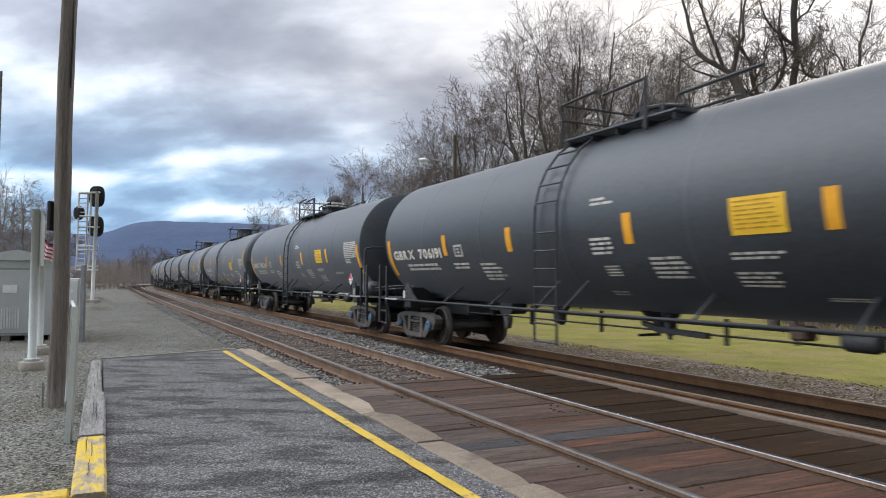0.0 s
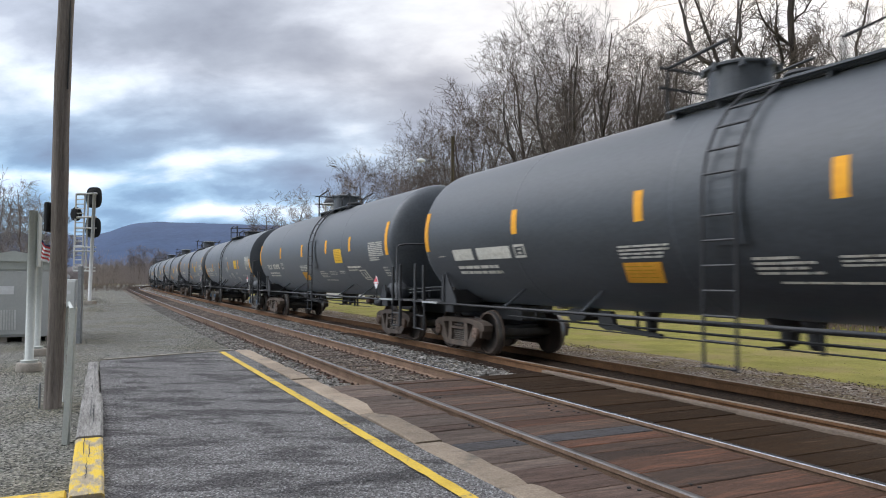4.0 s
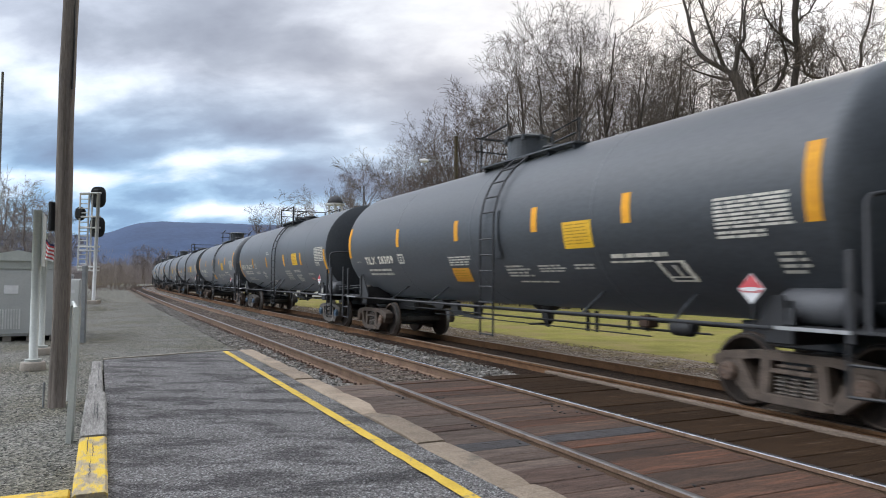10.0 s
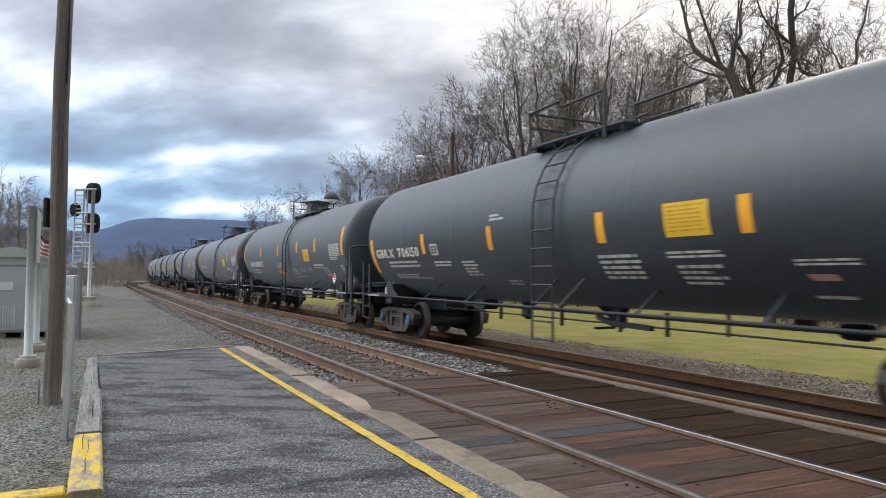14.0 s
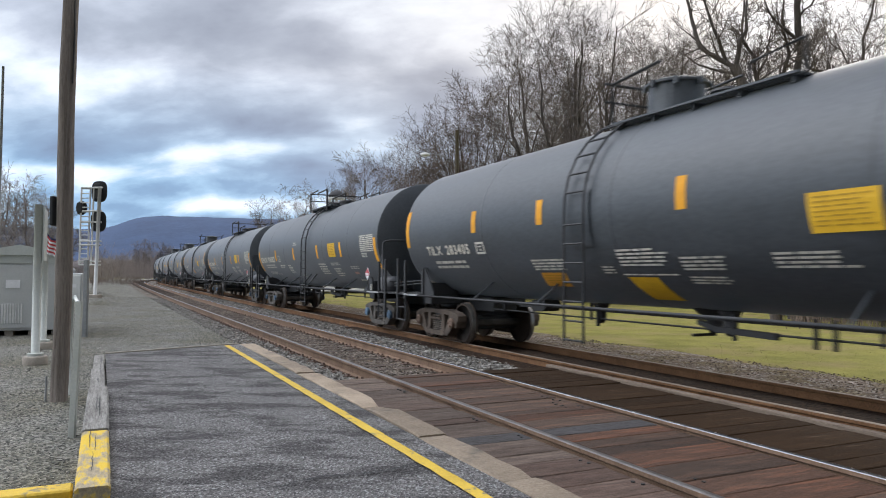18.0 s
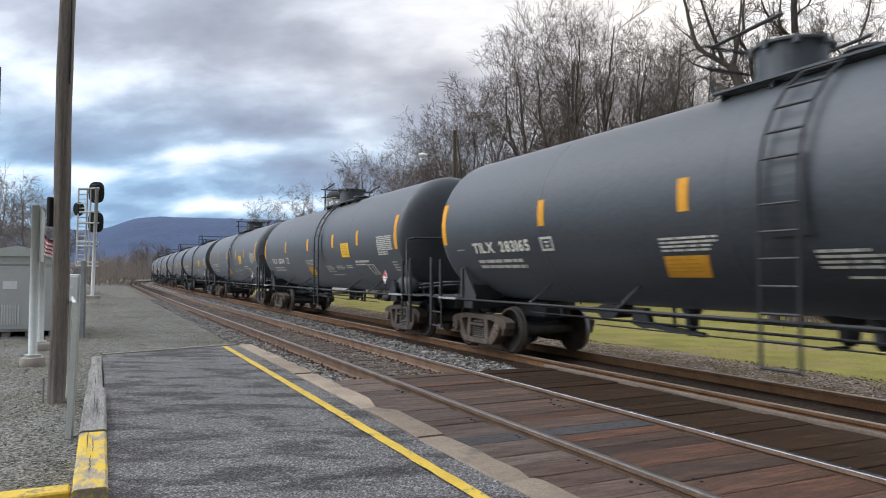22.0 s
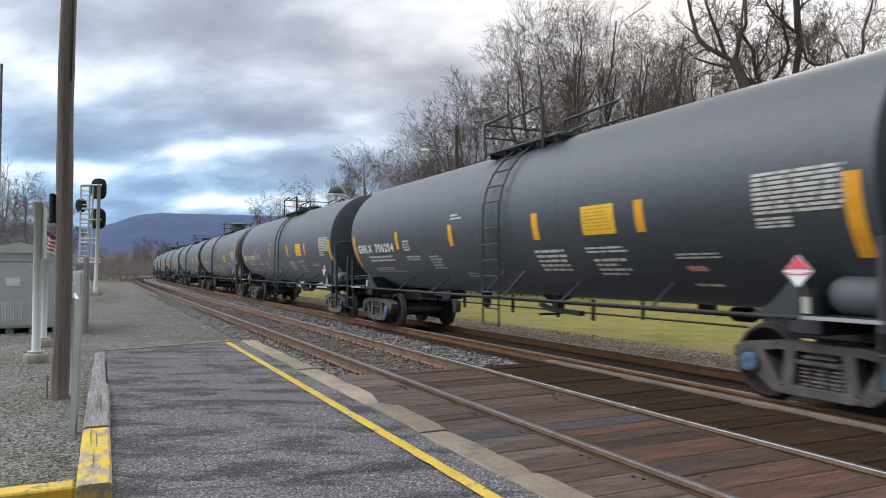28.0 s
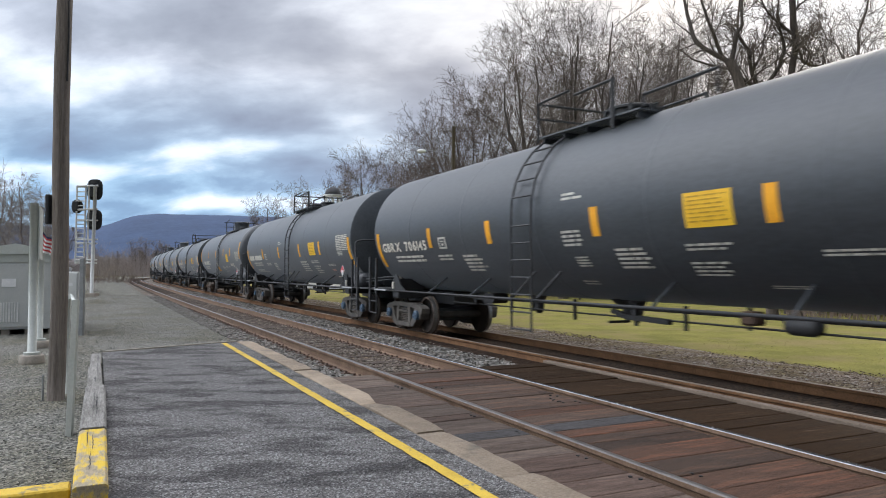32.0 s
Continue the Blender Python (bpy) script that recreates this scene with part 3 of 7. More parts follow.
# ---- platform ----
def make_platform():
    plat = thing("platform", "low asphalt platform with a worn concrete kerb", "platform", kind="structure")
    verts, faces, n = [], [], 24
    st = steps(-9, 14.4, 0.6)
    for s in st:
        for j in range(n + 1):
            o = 0.05 + (2.44 - 0.05) * j / n
            ss = s if s < 13.4 else 13.4 + (s - 13.4) * (0.08 + 0.92 * j / n)
            verts.append(trk(ss, o, 0.10 + 0.008 * noise.noise(Vector((s, o * 2, 3)))))
    for i in range(len(st) - 1):
        for j in range(n):
            a = i * (n + 1) + j
            faces.append((a, a + 1, a + n + 2, a + n + 1))
    # the far edge's face
    last = (len(st) - 1) * (n + 1)
    for j in range(n + 1):
        p = verts[last + j]
        verts.append(Vector((p.x, p.y, -0.1)))
    top = len(verts) - n - 1
    for j in range(n):
        faces.append((last + j, last + j + 1, top + j + 1, top + j))
    ob = new("asphalt_sheet", raw("asphalt_sheet", verts, faces, ASPH, True))
    ob.parent = plat
    # thin concrete lip along the far end
    bm = bmesh.new()
    rows = []
    for j in range(n + 1):
        o = 0.05 + 2.39 * j / n
        e = 13.4 + 1.0 * (0.08 + 0.92 * j / n)
        w = 0.01 * noise.noise(Vector((o * 6, 2, 2)))
        rows.append([bm.verts.new(trk(e + d + w, o, z)) for d, z in ((0.003, -0.1), (0.003, 0.118), (0.075, 0.118), (0.08, -0.1))])
    for r0, r1 in zip(rows, rows[1:]):
        for j in range(3):
            bm.faces.new((r0[j], r1[j], r1[j + 1], r0[j + 1]))
    part("end_lip", bm, CONCB, plat, "thin pale concrete lip")
    # kerb stones, chipped and uneven
    rng = random.Random(5)
    edges = [14.45, 12.9, 11.3, 9.9, 8.45, 7.05, 5.62, 4.2, 2.75, 1.3, -0.2, -1.7, -3.2, -4.8, -6.4, -8.0]
    for k, (b, a) in enumerate(zip(edges, edges[1:])):
        bm = bmesh.new()
        m = 9
        sh = rng.uniform(-0.012, 0.012)
        rows = []
        for i in range(m + 1):
            s = a + 0.012 + (b - a - 0.024) * i / m
            w = 0.015 * noise.noise(Vector((s * 3.5, k, 0)))
            chip = 0.0
            if k == 4 and i <= 2:
                chip = 0.10 - 0.03 * i
            if k == 5 and i >= m - 1:
                chip = 0.09
            zt = 0.114 + (k % 3) * 0.005 + 0.012 * noise.noise(Vector((s * 2.5, 7, k))) - (0.016 if i in (0, m) else 0.0)
            rows.append([bm.verts.new(trk(s, o, z)) for o, z in ((2.445 + sh + w * 0.4, -0.05), (2.445 + sh + w * 0.4, zt - 0.012), (2.465 + sh, zt), (2.70 + sh + w - chip, zt), (2.725 + sh + w - chip, zt - 0.03), (2.735 + sh + w - chip * 0.6, -0.2))])
        for r0, r1 in zip(rows, rows[1:]):
            for j in range(5):
                bm.faces.new((r0[j], r0[j + 1], r1[j + 1], r1[j]))
        bm.faces.new(rows[0][::-1])
        bm.faces.new(rows[-1])
        part("kerb_stone", bm, CONC, plat)
    # yellow line, thick worn paint
    bm = bmesh.new()
    rows = []
    for s in steps(-9, 14.1, 0.12):
        e0, e1 = 0.012 * noise.noise(Vector((s * 4, 1, 0))), 0.012 * noise.noise(Vector((s * 4, 9, 0)))
        z = 0.112
        rows.append([bm.verts.new(trk(s, 2.104 + e0, z)), bm.verts.new(trk(s, 2.204 + e1, z))])
    for r0, r1 in zip(rows, rows[1:]):
        bm.faces.new((r0[0], r0[1], r1[1], r1[0]))
    part("yellow_line", bm, YLINE, plat, "worn yellow safety line painted on asphalt")
    # cracks: thin dark seams that wander across
    for k, (s0, o0, o1) in enumerate(((4.75, 0.1, 2.1), (8.6, 0.1, 1.5), (6.4, 0.2, 1.0), (10.6, 0.3, 2.0))):
        bm = bmesh.new()
        rows = []
        for i in range(40):
            o = o0 + (o1 - o0) * i / 39
            s = s0 + 0.16 * noise.noise(Vector((o * 1.6, k * 3.1, 0))) + 0.05 * noise.noise(Vector((o * 7, k, 4)))
            w = 0.006 + 0.007 * abs(noise.noise(Vector((o * 5, k, 8))))
            rows.append([bm.verts.new(trk(s - w, o, 0.1135)), bm.verts.new(trk(s + w, o, 0.1135))])
        for r0, r1 in zip(rows, rows[1:]):
            bm.faces.new((r0[0], r1[0], r1[1], r0[1]))
        part("crack", bm, BLACKP, plat)


make_platform()


def make_timbers():
    """Old squared timbers that edge the platform; the nearest is painted."""
    for k, (a, b, z, w) in enumerate(((4.95, 6.68, 0.165, 0.205), (6.74, 9.18, 0.17, 0.21), (9.24, 11.3, 0.13, 0.17), (11.36, 13.25, 0.11, 0.15))):
        bm = bmesh.new()
        L = b - a
        m = 12
        rows = []
        for i in range(m + 1):
            x = L * i / m
            j = 0.004 * noise.noise(Vector((x * 4, k * 5, 0)))
            rows.append([bm.verts.new(p) for p in ((x, -w / 2 + j, -0.25), (x, -w / 2 + j, z - 0.015), (x, -w / 2 + 0.018, z + j), (x, w / 2 - 0.018, z - j), (x, w / 2 - j, z - 0.015), (x, w / 2 - j, -0.25))])
        for r0, r1 in zip(rows, rows[1:]):
            for j in range(5):
                bm.faces.new((r0[j], r0[j + 1], r1[j + 1], r1[j]))
        bm.faces.new(rows[0][::-1])
        bm.faces.new(rows[-1])
        me = mesh_from("edge_timber", bm, TIMBERY if k == 0 else TIMBER)
        ob = new("edge_timber", me)
        ob.matrix_basis = at(a, -0.05, 0, (0.1, -0.15, 0.2, -0.1)[k])
        tagged(ob, "squared timber with worn yellow paint edging the asphalt" if k == 0 else "weathered grey split timber edging the asphalt", "timber", "timbers along the platform")
        # drying cracks along the grain
        rng = random.Random(60 + k)
        for c in range(3):
            x0, y0 = rng.uniform(0.02, L * 0.7), rng.uniform(-0.3, 0.3) * w
            n, ln = 9, rng.uniform(0.25, 0.6) * L
            bm = bmesh.new()
            rows = []
            for i in range(n + 1):
                f = i / n
                yy = y0 + 0.012 * noise.noise(Vector((f * 6, c * 3, k)))
                hw = 0.0026 * math.sin(math.pi * min(f + 0.12, 1.0)) + 0.0005
                xx = min(x0 + ln * f, L - 0.01)
                rows.append([bm.verts.new((xx, yy - hw, z + 0.006)), bm.verts.new((xx + 0.001, yy + hw, z + 0.006))])
            for r0, r1 in zip(rows, rows[1:]):
                bm.faces.new((r0[0], r1[0], r1[1], r0[1]))
            part("drying_crack", bm, BLACKP, ob)
    bm = bmesh.new()
    box(bm, -0.09, 0.09, 0, 3.0, -0.1, 0.10, 0.012)
    ob = new("yellow_kerb", mesh_from("yellow_kerb", bm, YLINE))
    ob.matrix_basis = at(5.27, -0.17, 0)
    tagged(ob, "low yellow-painted kerb beside the gravel", "kerb")


make_timbers()


# ---- tracks ----
def make_track(name, mid, ztop, bright):
    t = thing(name, "rusty steel rails on wooden ties", "railway track", group="tracks", kind="structure")
    st = steps(-470, -30, 8) + steps(-28, 30, 1.0) + steps(32, 110, 2) + steps(113, 300, 3) + steps(306, 750, 6)
    for side in (-1, 1):
        c = mid + side * GAUGE / 2
        shiny = RAILSHINE if (bright and side > 0) else (RAILTOP if bright else RAILTAN)
        prof = [(-0.07, -0.185), (-0.07, -0.172), (-0.012, -0.155), (-0.010, -0.055), (-0.036, -0.04), (-0.036, -0.006), (0.036, -0.006), (0.036, -0.04), (0.010, -0.055), (0.012, -0.155), (0.07, -0.172), (0.07, -0.185)]
        v, f = sweep([(c + o, ztop + z) for o, z in prof], st, True)
        rail = new("rail", raw("rail", v, f, RAILM if bright else RAILR))
        rail.parent = t
        v, f = sweep([(c - 0.036, ztop - 0.0055), (c - 0.028, ztop + 0.001), (c + 0.028, ztop + 0.001), (c + 0.036, ztop - 0.0055)], st)
        head = new("rail_head", raw("rail_head", v, f, shiny, True))
        head.parent = rail
        tagged(head, "bright polished running surface" if shiny is RAILSHINE else "dull worn running surface")
    return t


track_near = make_track("track_1", NEAR, 0.0, True)
track_far = make_track("track_2", FAR, ZFAR, False)


# ---- tank cars ----
TANK_R, TANK_Z, WHEEL_R = 1.524, 2.578, 0.457


def on_tank(x, a, lift=0.006):
    """A point of the tank's near side: along the car, degrees above the middle line."""
    r = TANK_R + lift
    return Vector((x, r * math.cos(radians(a)), TANK_Z + r * math.sin(radians(a))))


def patch(bm, x0, x1, a0, a1, skew=0.0, lift=0.006):
    """A painted or stuck-on field that follows the tank's curve."""
    n = max(1, int(abs(a1 - a0) / 4))
    rows = []
    for i in range(n + 1):
        f = i / n
        a = a0 + (a1 - a0) * f
        rows.append([bm.verts.new(on_tank(x0 + skew * f, a, lift)), bm.verts.new(on_tank(x1 + skew * f, a, lift))])
    for r0, r1 in zip(rows, rows[1:]):
        bm.faces.new((r0[0], r0[1], r1[1], r1[0]))


def text_rows(bm, x0, x1, a0, a1, rows, seed, ragged=0.35, lift=0.006, fill=0.55):
    """Lines of small print that cannot be read, as bars; x0 is the line's start, x1 its end."""
    rng = random.Random(seed)
    pitch = (a1 - a0) / rows
    for i in range(rows):
        top = a0 + pitch * i
        end = x0 + (x1 - x0) * (1 - ragged * rng.random())
        x, way = x0, (1 if x1 > x0 else -1)
        while (end - x) * way > 0.03:
            w = min(rng.uniform(0.12, 0.34), (end - x) * way)
            patch(bm, x, x + w * way, top, top + pitch * fill, 0, lift)
            x += (w + rng.uniform(0.02, 0.05)) * way


GLYPHS = {}


def glyph(ch):
    if ch not in GLYPHS:
        cu = bpy.data.curves.new("glyph", "FONT")
        cu.body, cu.size, cu.offset, cu.resolution_u = ch, 1.0, 0.036, 3
        ob = new("glyph", cu)
        me = ob.to_mesh()
        vs = np.array([v.co[:2] for v in me.vertices]) if len(me.vertices) else np.zeros((0, 2))
        fs = [tuple(p.vertices) for p in me.polygons]
        ob.to_mesh_clear()
        bpy.data.objects.remove(ob)
        bpy.data.curves.remove(cu)
        GLYPHS[ch] = (vs, fs)
    return GLYPHS[ch]


def lettering(name, body, x0, x1, a_low, a_high, material, parent):
    """Stencilled letters on the tank's side, from x0 (start) to x1 (end)."""
    verts, faces, pen = [], [], 0.0
    for ch in body:
        if ch == " ":
            pen += 0.55
            continue
        vs, fs = glyph(ch)
        lo, hi = vs[:, 0].min(), vs[:, 0].max()
        base = len(verts)
        verts += [(pen + p[0] - lo, p[1]) for p in vs]
        faces += [tuple(base + i for i in f) for f in fs]
        pen += hi - lo + 0.10
    w, cap = pen - 0.10, 0.70
    out = [on_tank(x0 + (x1 - x0) * px / w, a_low + (a_high - a_low) * py / cap, 0.008) for px, py in verts]
    ob = new(name, raw(name, out, faces, material))
    ob.parent = parent
    return tagged(ob, "white stencilled reporting mark", kind="stuff")


def make_wheelset(parent, x, cap_material):
    ws_bm = bmesh.new()
    lathe(ws_bm, [(-1.02, 0.07), (-0.80, 0.075), (-0.6, 0.09), (0, 0.08), (0.6, 0.09), (0.80, 0.075), (1.02, 0.07)], 14, "y")
    ws = part("wheelset", ws_bm, TRUCKM, parent, "steel axle with two wheels", True)
    ws.matrix_basis = pose(x, 0, WHEEL_R)
    for side in (-1, 1):
        bm = bmesh.new()
        s = side
        # face: rim, dished plate, hub
        prof = [(0.68, 0.10), (0.70, 0.40), (0.685, 0.455), (0.685, 0.484), (0.715, 0.482), (0.73, 0.462)]
        lathe(bm, [(a * s, r) for a, r in prof], 24, "y")
        prof = [(0.82, 0.452), (0.823, 0.405), (0.80, 0.395), (0.755, 0.34), (0.745, 0.22), (0.80, 0.16), (0.83, 0.15), (0.835, 0.08)]
        lathe(bm, [(a * s, r) for a, r in prof], 24, "y")
        wheel = part("wheel", bm, WHEELM, ws, "", True)
        bm = bmesh.new()
        lathe(bm, [(a * s, r) for a, r in ((0.73, 0.4622), (0.76, 0.4575), (0.815, 0.4555), (0.8202, 0.452))], 24, "y")
        for f in [f for f in bm.faces if len(f.verts) > 4]:
            bm.faces.remove(f)
        part("tread", bm, TREADM, ws, "polished tread", True)
        bm = bmesh.new()
        lathe(bm, [(a * s, r) for a, r in ((0.98, 0.10), (1.10, 0.118), (1.14, 0.118), (1.155, 0.10), (1.155, 0.001))], 16, "y")
        for k in range(3):
            t = 2 * math.pi * k / 3
            lathe(bm, [(a * s, r) for a, r in ((1.15, 0.022), (1.178, 0.02), (1.178, 0.001))], 6, "y", (0.06 * math.cos(t), 0, 0.06 * math.sin(t)))
        part("bearing_cap", bm, cap_material, ws, "blue bearing end cap" if cap_material is BLUECAP else "dull grey bearing end cap")
    return ws


def make_truck(parent, x, cap_material, iron):
    """Side frames, bolster, springs; the wheelsets lie under the car itself, since they turn."""
    bm = bmesh.new()
    box(bm, -0.2, 0.2, -1.0, 1.0, 0.45, 0.72, 0.02)
    # blocks where brake beams sit, added to darken the side frame openings
    box(bm, -0.78, -0.30, -0.66, 0.66, 0.30, 0.60, 0.02)
    box(bm, 0.30, 0.78, -0.66, 0.66, 0.30, 0.60, 0.02)
    bolster = part("truck_bolster", bm, FRAMEP, parent)
    bolster.matrix_basis = pose(x, 0, 0)
    for s in (-1, 1):
        y0, y1 = (0.85, 1.08) if s > 0 else (-1.08, -0.85)
        bm = bmesh.new()
        # top chord, bowed down to the journals
        slab(bm, [(-1.16, 0.50), (-1.16, 0.63), (-0.98, 0.70), (-0.55, 0.75), (0.55, 0.75), (0.98, 0.70), (1.16, 0.63), (1.16, 0.50), (0.98, 0.59), (0.5, 0.65), (-0.5, 0.65), (-0.98, 0.59)], y0, y1)
        # bottom chord and sloping arms
        slab(bm, [(-0.42, 0.14), (0.42, 0.14), (0.50, 0.19), (0.40, 0.255), (-0.40, 0.255), (-0.50, 0.19)], y0 - 0.02, y1 + 0.02)
        for d in (-1, 1):
            slab(bm, [(d * 1.02, 0.47), (d * 1.04, 0.63), (d * 0.72, 0.63), (d * 0.67, 0.54), (d * 0.50, 0.28), (d * 0.42, 0.145), (d * 0.60, 0.15)][::d], y0, y1)
            slab(bm, [(d * 0.48, 0.24), (d * 0.43, 0.66), (d * 0.28, 0.66), (d * 0.32, 0.24)][::d], y0, y1)
            slab(bm, [(d * 1.05, 0.36), (d * 1.12, 0.62), (d * 0.84, 0.66), (d * 0.80, 0.54), (d * 0.86, 0.38)][::d], y0 - 0.03, y1 - 0.01)
        bmesh.ops.bevel(bm, geom=list(bm.edges), offset=0.008, segments=1, affect="EDGES")
        sf = part("side_frame", bm, iron, parent, "cast-iron truck side frame")
        sf.matrix_basis = pose(x, 0, 0)
        for k in (-0.19, 0.0, 0.19):
            bm = bmesh.new()
            prof = []
            for i in range(5):
                z = 0.26 + i * 0.045
                prof += [(z, 0.040), (z + 0.008, 0.090), (z + 0.022, 0.090), (z + 0.030, 0.040)]
            lathe(bm, prof, 8, "z", (k, (y0 + y1) / 2 + 0.01 * s, 0))
            part("coil_spring", bm, SPRINGM, sf)
        bm = bmesh.new()
        box(bm, -0.275, 0.275, y0 + 0.01, y1 + 0.012, 0.50, 0.555, 0.010)
        box(bm, -0.20, 0.20, y0 + 0.01, y1 - 0.01, 0.575, 0.61, 0.006)
        part("bolster_end", bm, iron, sf)
    for dx in (0.889, -0.889):
        make_wheelset(parent, x + dx, cap_material)


def make_diamond(parent, name, p, half, turn):
    """A hazard placard on its holder."""
    bm = bmesh.new()
    h = half
    slab(bm, [(-h, 0), (0, -h), (h, 0), (0, h)], -0.006, 0.006)
    ob = part(name, bm, WHITEP, parent, "red and white diamond placard")
    ob.matrix_basis = pose(*p, 0, 0, turn)
    bm = bmesh.new()
    e = h * 0.93
    slab(bm, [(-e, 0.01), (e, 0.01), (0, e)], 0.0065, 0.010)
    slab(bm, [(-e * 0.9, -0.012), (-e * 0.72, -e * 0.26), (e * 0.72, -e * 0.26), (e * 0.9, -0.012)], 0.0065, 0.010)
    part("red_field", bm, REDP, ob)
    bm = bmesh.new()
    box(bm, -h * 0.5, h * 0.5, 0.0105, 0.013, -h * 0.17, h * 0.10)
    part("number_panel", bm, WHITEP, ob)


def make_car(kind):
    """One tank car; its middle, at rail height, is the origin, and +y is the side towards the platform."""
    G, H, U = kind in "GH", kind == "H", kind == "U"
    half, deep = (7.95, 0.30) if G else (7.76, 0.50)
    car = thing("tank_car", "black cylindrical tank car with yellow reflective stripes", "tank car", group="tank cars of the train")
    bm = bmesh.new()
    prof = []
    for x in np.linspace(-half, half, 13):
        prof.append((float(x), TANK_R))
    lathe(bm, prof, 72, "x", (0, 0, TANK_Z))
    for f in [f for f in bm.faces if len(f.verts) > 4]:
        bm.faces.remove(f)
    part("tank_shell", bm, TANK, car, "", True)
    for e in (-1, 1):
        bm = bmesh.new()
        pr = [(e * (half + deep * (math.sin(t) ** 2 * 0.8 + 0.2 * math.sin(t) if G else math.sin(t))), TANK_R * (math.cos(t) if t < 1.57 else 0.0)) for t in np.linspace(0, math.pi / 2, 14)]
        lathe(bm, pr, 72, "x", (0, 0, TANK_Z))
        for f in [f for f in bm.faces if len(f.verts) > 4]:
            bm.faces.remove(f)
        bmesh.ops.recalc_face_normals(bm, faces=bm.faces)
        part("tank_head", bm, TANK, car, "domed tank end", True)
    # jacket seams
    for x in ((-5.3, -2.6, 0.15, 2.9, 5.6) if G else (-3.9, 0.05, 4.0)):
        bm = bmesh.new()
        lathe(bm, [(x - 0.03, TANK_R + 0.001), (x - 0.02, TANK_R + 0.004), (x + 0.02, TANK_R + 0.004), (x + 0.03, TANK_R + 0.001)], 72, "x", (0, 0, TANK_Z))
        for f in [f for f in bm.faces if len(f.verts) > 4]:
            bm.faces.remove(f)
        part("jacket_seam", bm, TANK, car, "", True)

    # reflective stripes and panels
    if G:
        stripes = ((4.42, -1.5, -18.6), (1.35, -1.5, -18.8), (-1.96, -1.2, -18.7), (-4.60, -1, -18.2))
        ends = ((7.72, 7.72, -1.4, -36.5), (-7.72, -7.72, -0.5, -35.2))
        panel = (-3.29, -4.06, -1.0, -17.9)
    else:
        stripes = ((3.94, 9.7, -6.9), (0.68, 9.0, -7.2), (-2.30, 9.6, -6.5), (-4.68, 9.5, -6.8))
        ends = ((7.70, 7.70, 18.8, -14.3), (-7.62, -7.62, 19, -14))
        panel = (-3.13, -3.87, -2.6, -18.9)
    if U:
        panel = (-3.19, -3.98, -5.0, -21.5)
        stripes = ((4.30, 9.6, -6.6), (1.92, 10.0, -6.0), (-1.38, 10.5, -6), (-4.3, 9.5, -6.8))
    if H:
        stripes = ((4.50, -2, -18.8), (1.80, -2, -18.8), (-1.46, -1.8, -18.7), (-4.60, -1.2, -18.1))
    for x, a, b in stripes:
        bm = bmesh.new()
        patch(bm, x - 0.09, x + 0.09, a, b)
        part("reflective_stripe", bm, YELTAPE, car, "yellow reflective stripe")
    for x, _, a, b in ends:
        bm = bmesh.new()
        patch(bm, x - 0.095, x + 0.095, a, b)
        part("reflective_stripe", bm, YELTAPE, car, "long yellow reflective stripe at the tank's end")
    bm = bmesh.new()
    patch(bm, panel[0], panel[1], panel[2], panel[3])
    yp = part("notice_panel", bm, YELPAN, car, "yellow notice panel with small print")
    bm = bmesh.new()
    text_rows(bm, panel[0] - 0.06, panel[1] + 0.06, panel[2] - 1.6, panel[3] + 1.4, 7, 3, 0.12, 0.009, 0.35)
    part("small_print", bm, SMALLTXT, yp)
    if not G:
        bm = bmesh.new()
        if U:
            patch(bm, 2.36, 1.62, -39.5, -52.5, 0.12)
        else:
            patch(bm, 1.22, 0.44, -29.4, -42.8, 0.12)
        op = part("orange_panel", bm, ORAPAN, car, "orange notice panel")
        bm = bmesh.new()
        text_rows(bm, 2.32 if U else 1.22, 1.74 if U else 0.62, -41.5 if U else -31.5, -51 if U else -41, 4, 8, 0.1, 0.009, 0.25)
        part("small_print", bm, SMALLTXT, op)
    if U:
        bm = bmesh.new()
        patch(bm, 0.10, -0.52, -42.8, -64, -0.10)
        part("notice_panel", bm, YELPAN, car, "yellow notice panel low on the tank")
    # blocks of small stencilling: start, end, upper and lower angle, rows
    if G:
        blocks = [((6.75, 4.85, -24.2, -32.2, 2), 0.08), ((4.06, 3.20, -25.8, -31.5, 2), 0.2), ((2.72, 2.05, -26.4, -41, 5), 0.25), ((1.31, 0.78, 6.5, 1, 2), 0.3),
                  ((6.70, 4.55, -38, -44.5, 3), 0.5), ((1.3, 0.75, -44, -50, 2), 0.3), ((-1.75, -2.72, -25.8, -43.5, 5), 0.15), ((-3.20, -4.18, -25.3, -30, 2), 0.15),
                  ((-3.30, -4.08, -33, -46.8, 4), 0.35), ((-5.08, -5.88, -31, -35, 2), 0.15), ((-5.1, -5.6, -51, -55, 1), 0.1)]
        big = ((-6.52, -7.67, 3.3, -15.0, 9), (-6.52, -7.0, -15.8, -21, 3))
    else:
        blocks = [((6.45, 4.70, -28, -37.3, 2), 0.06), ((1.22, 0.18, -19.5, -28, 4), 0.18), ((-1.05, -1.95, -28.6, -38.8, 4), 0.35), ((-2.15, -2.95, -29, -35, 3), 0.2),
                  ((-1.3, -2.55, -41.5, -44, 1), 0.05), ((-3.2, -3.72, -29, -33.5, 2), 0.1), ((-4.15, -5.05, -27.8, -30, 1), 0.05), ((-4.20, -5.36, -23.6, -28, 1), 0.02),
                  ((7.2, 6.9, -19, -20, 1), 0.0), ((-7.06, -7.46, -26, -38, 4), 0.35)]
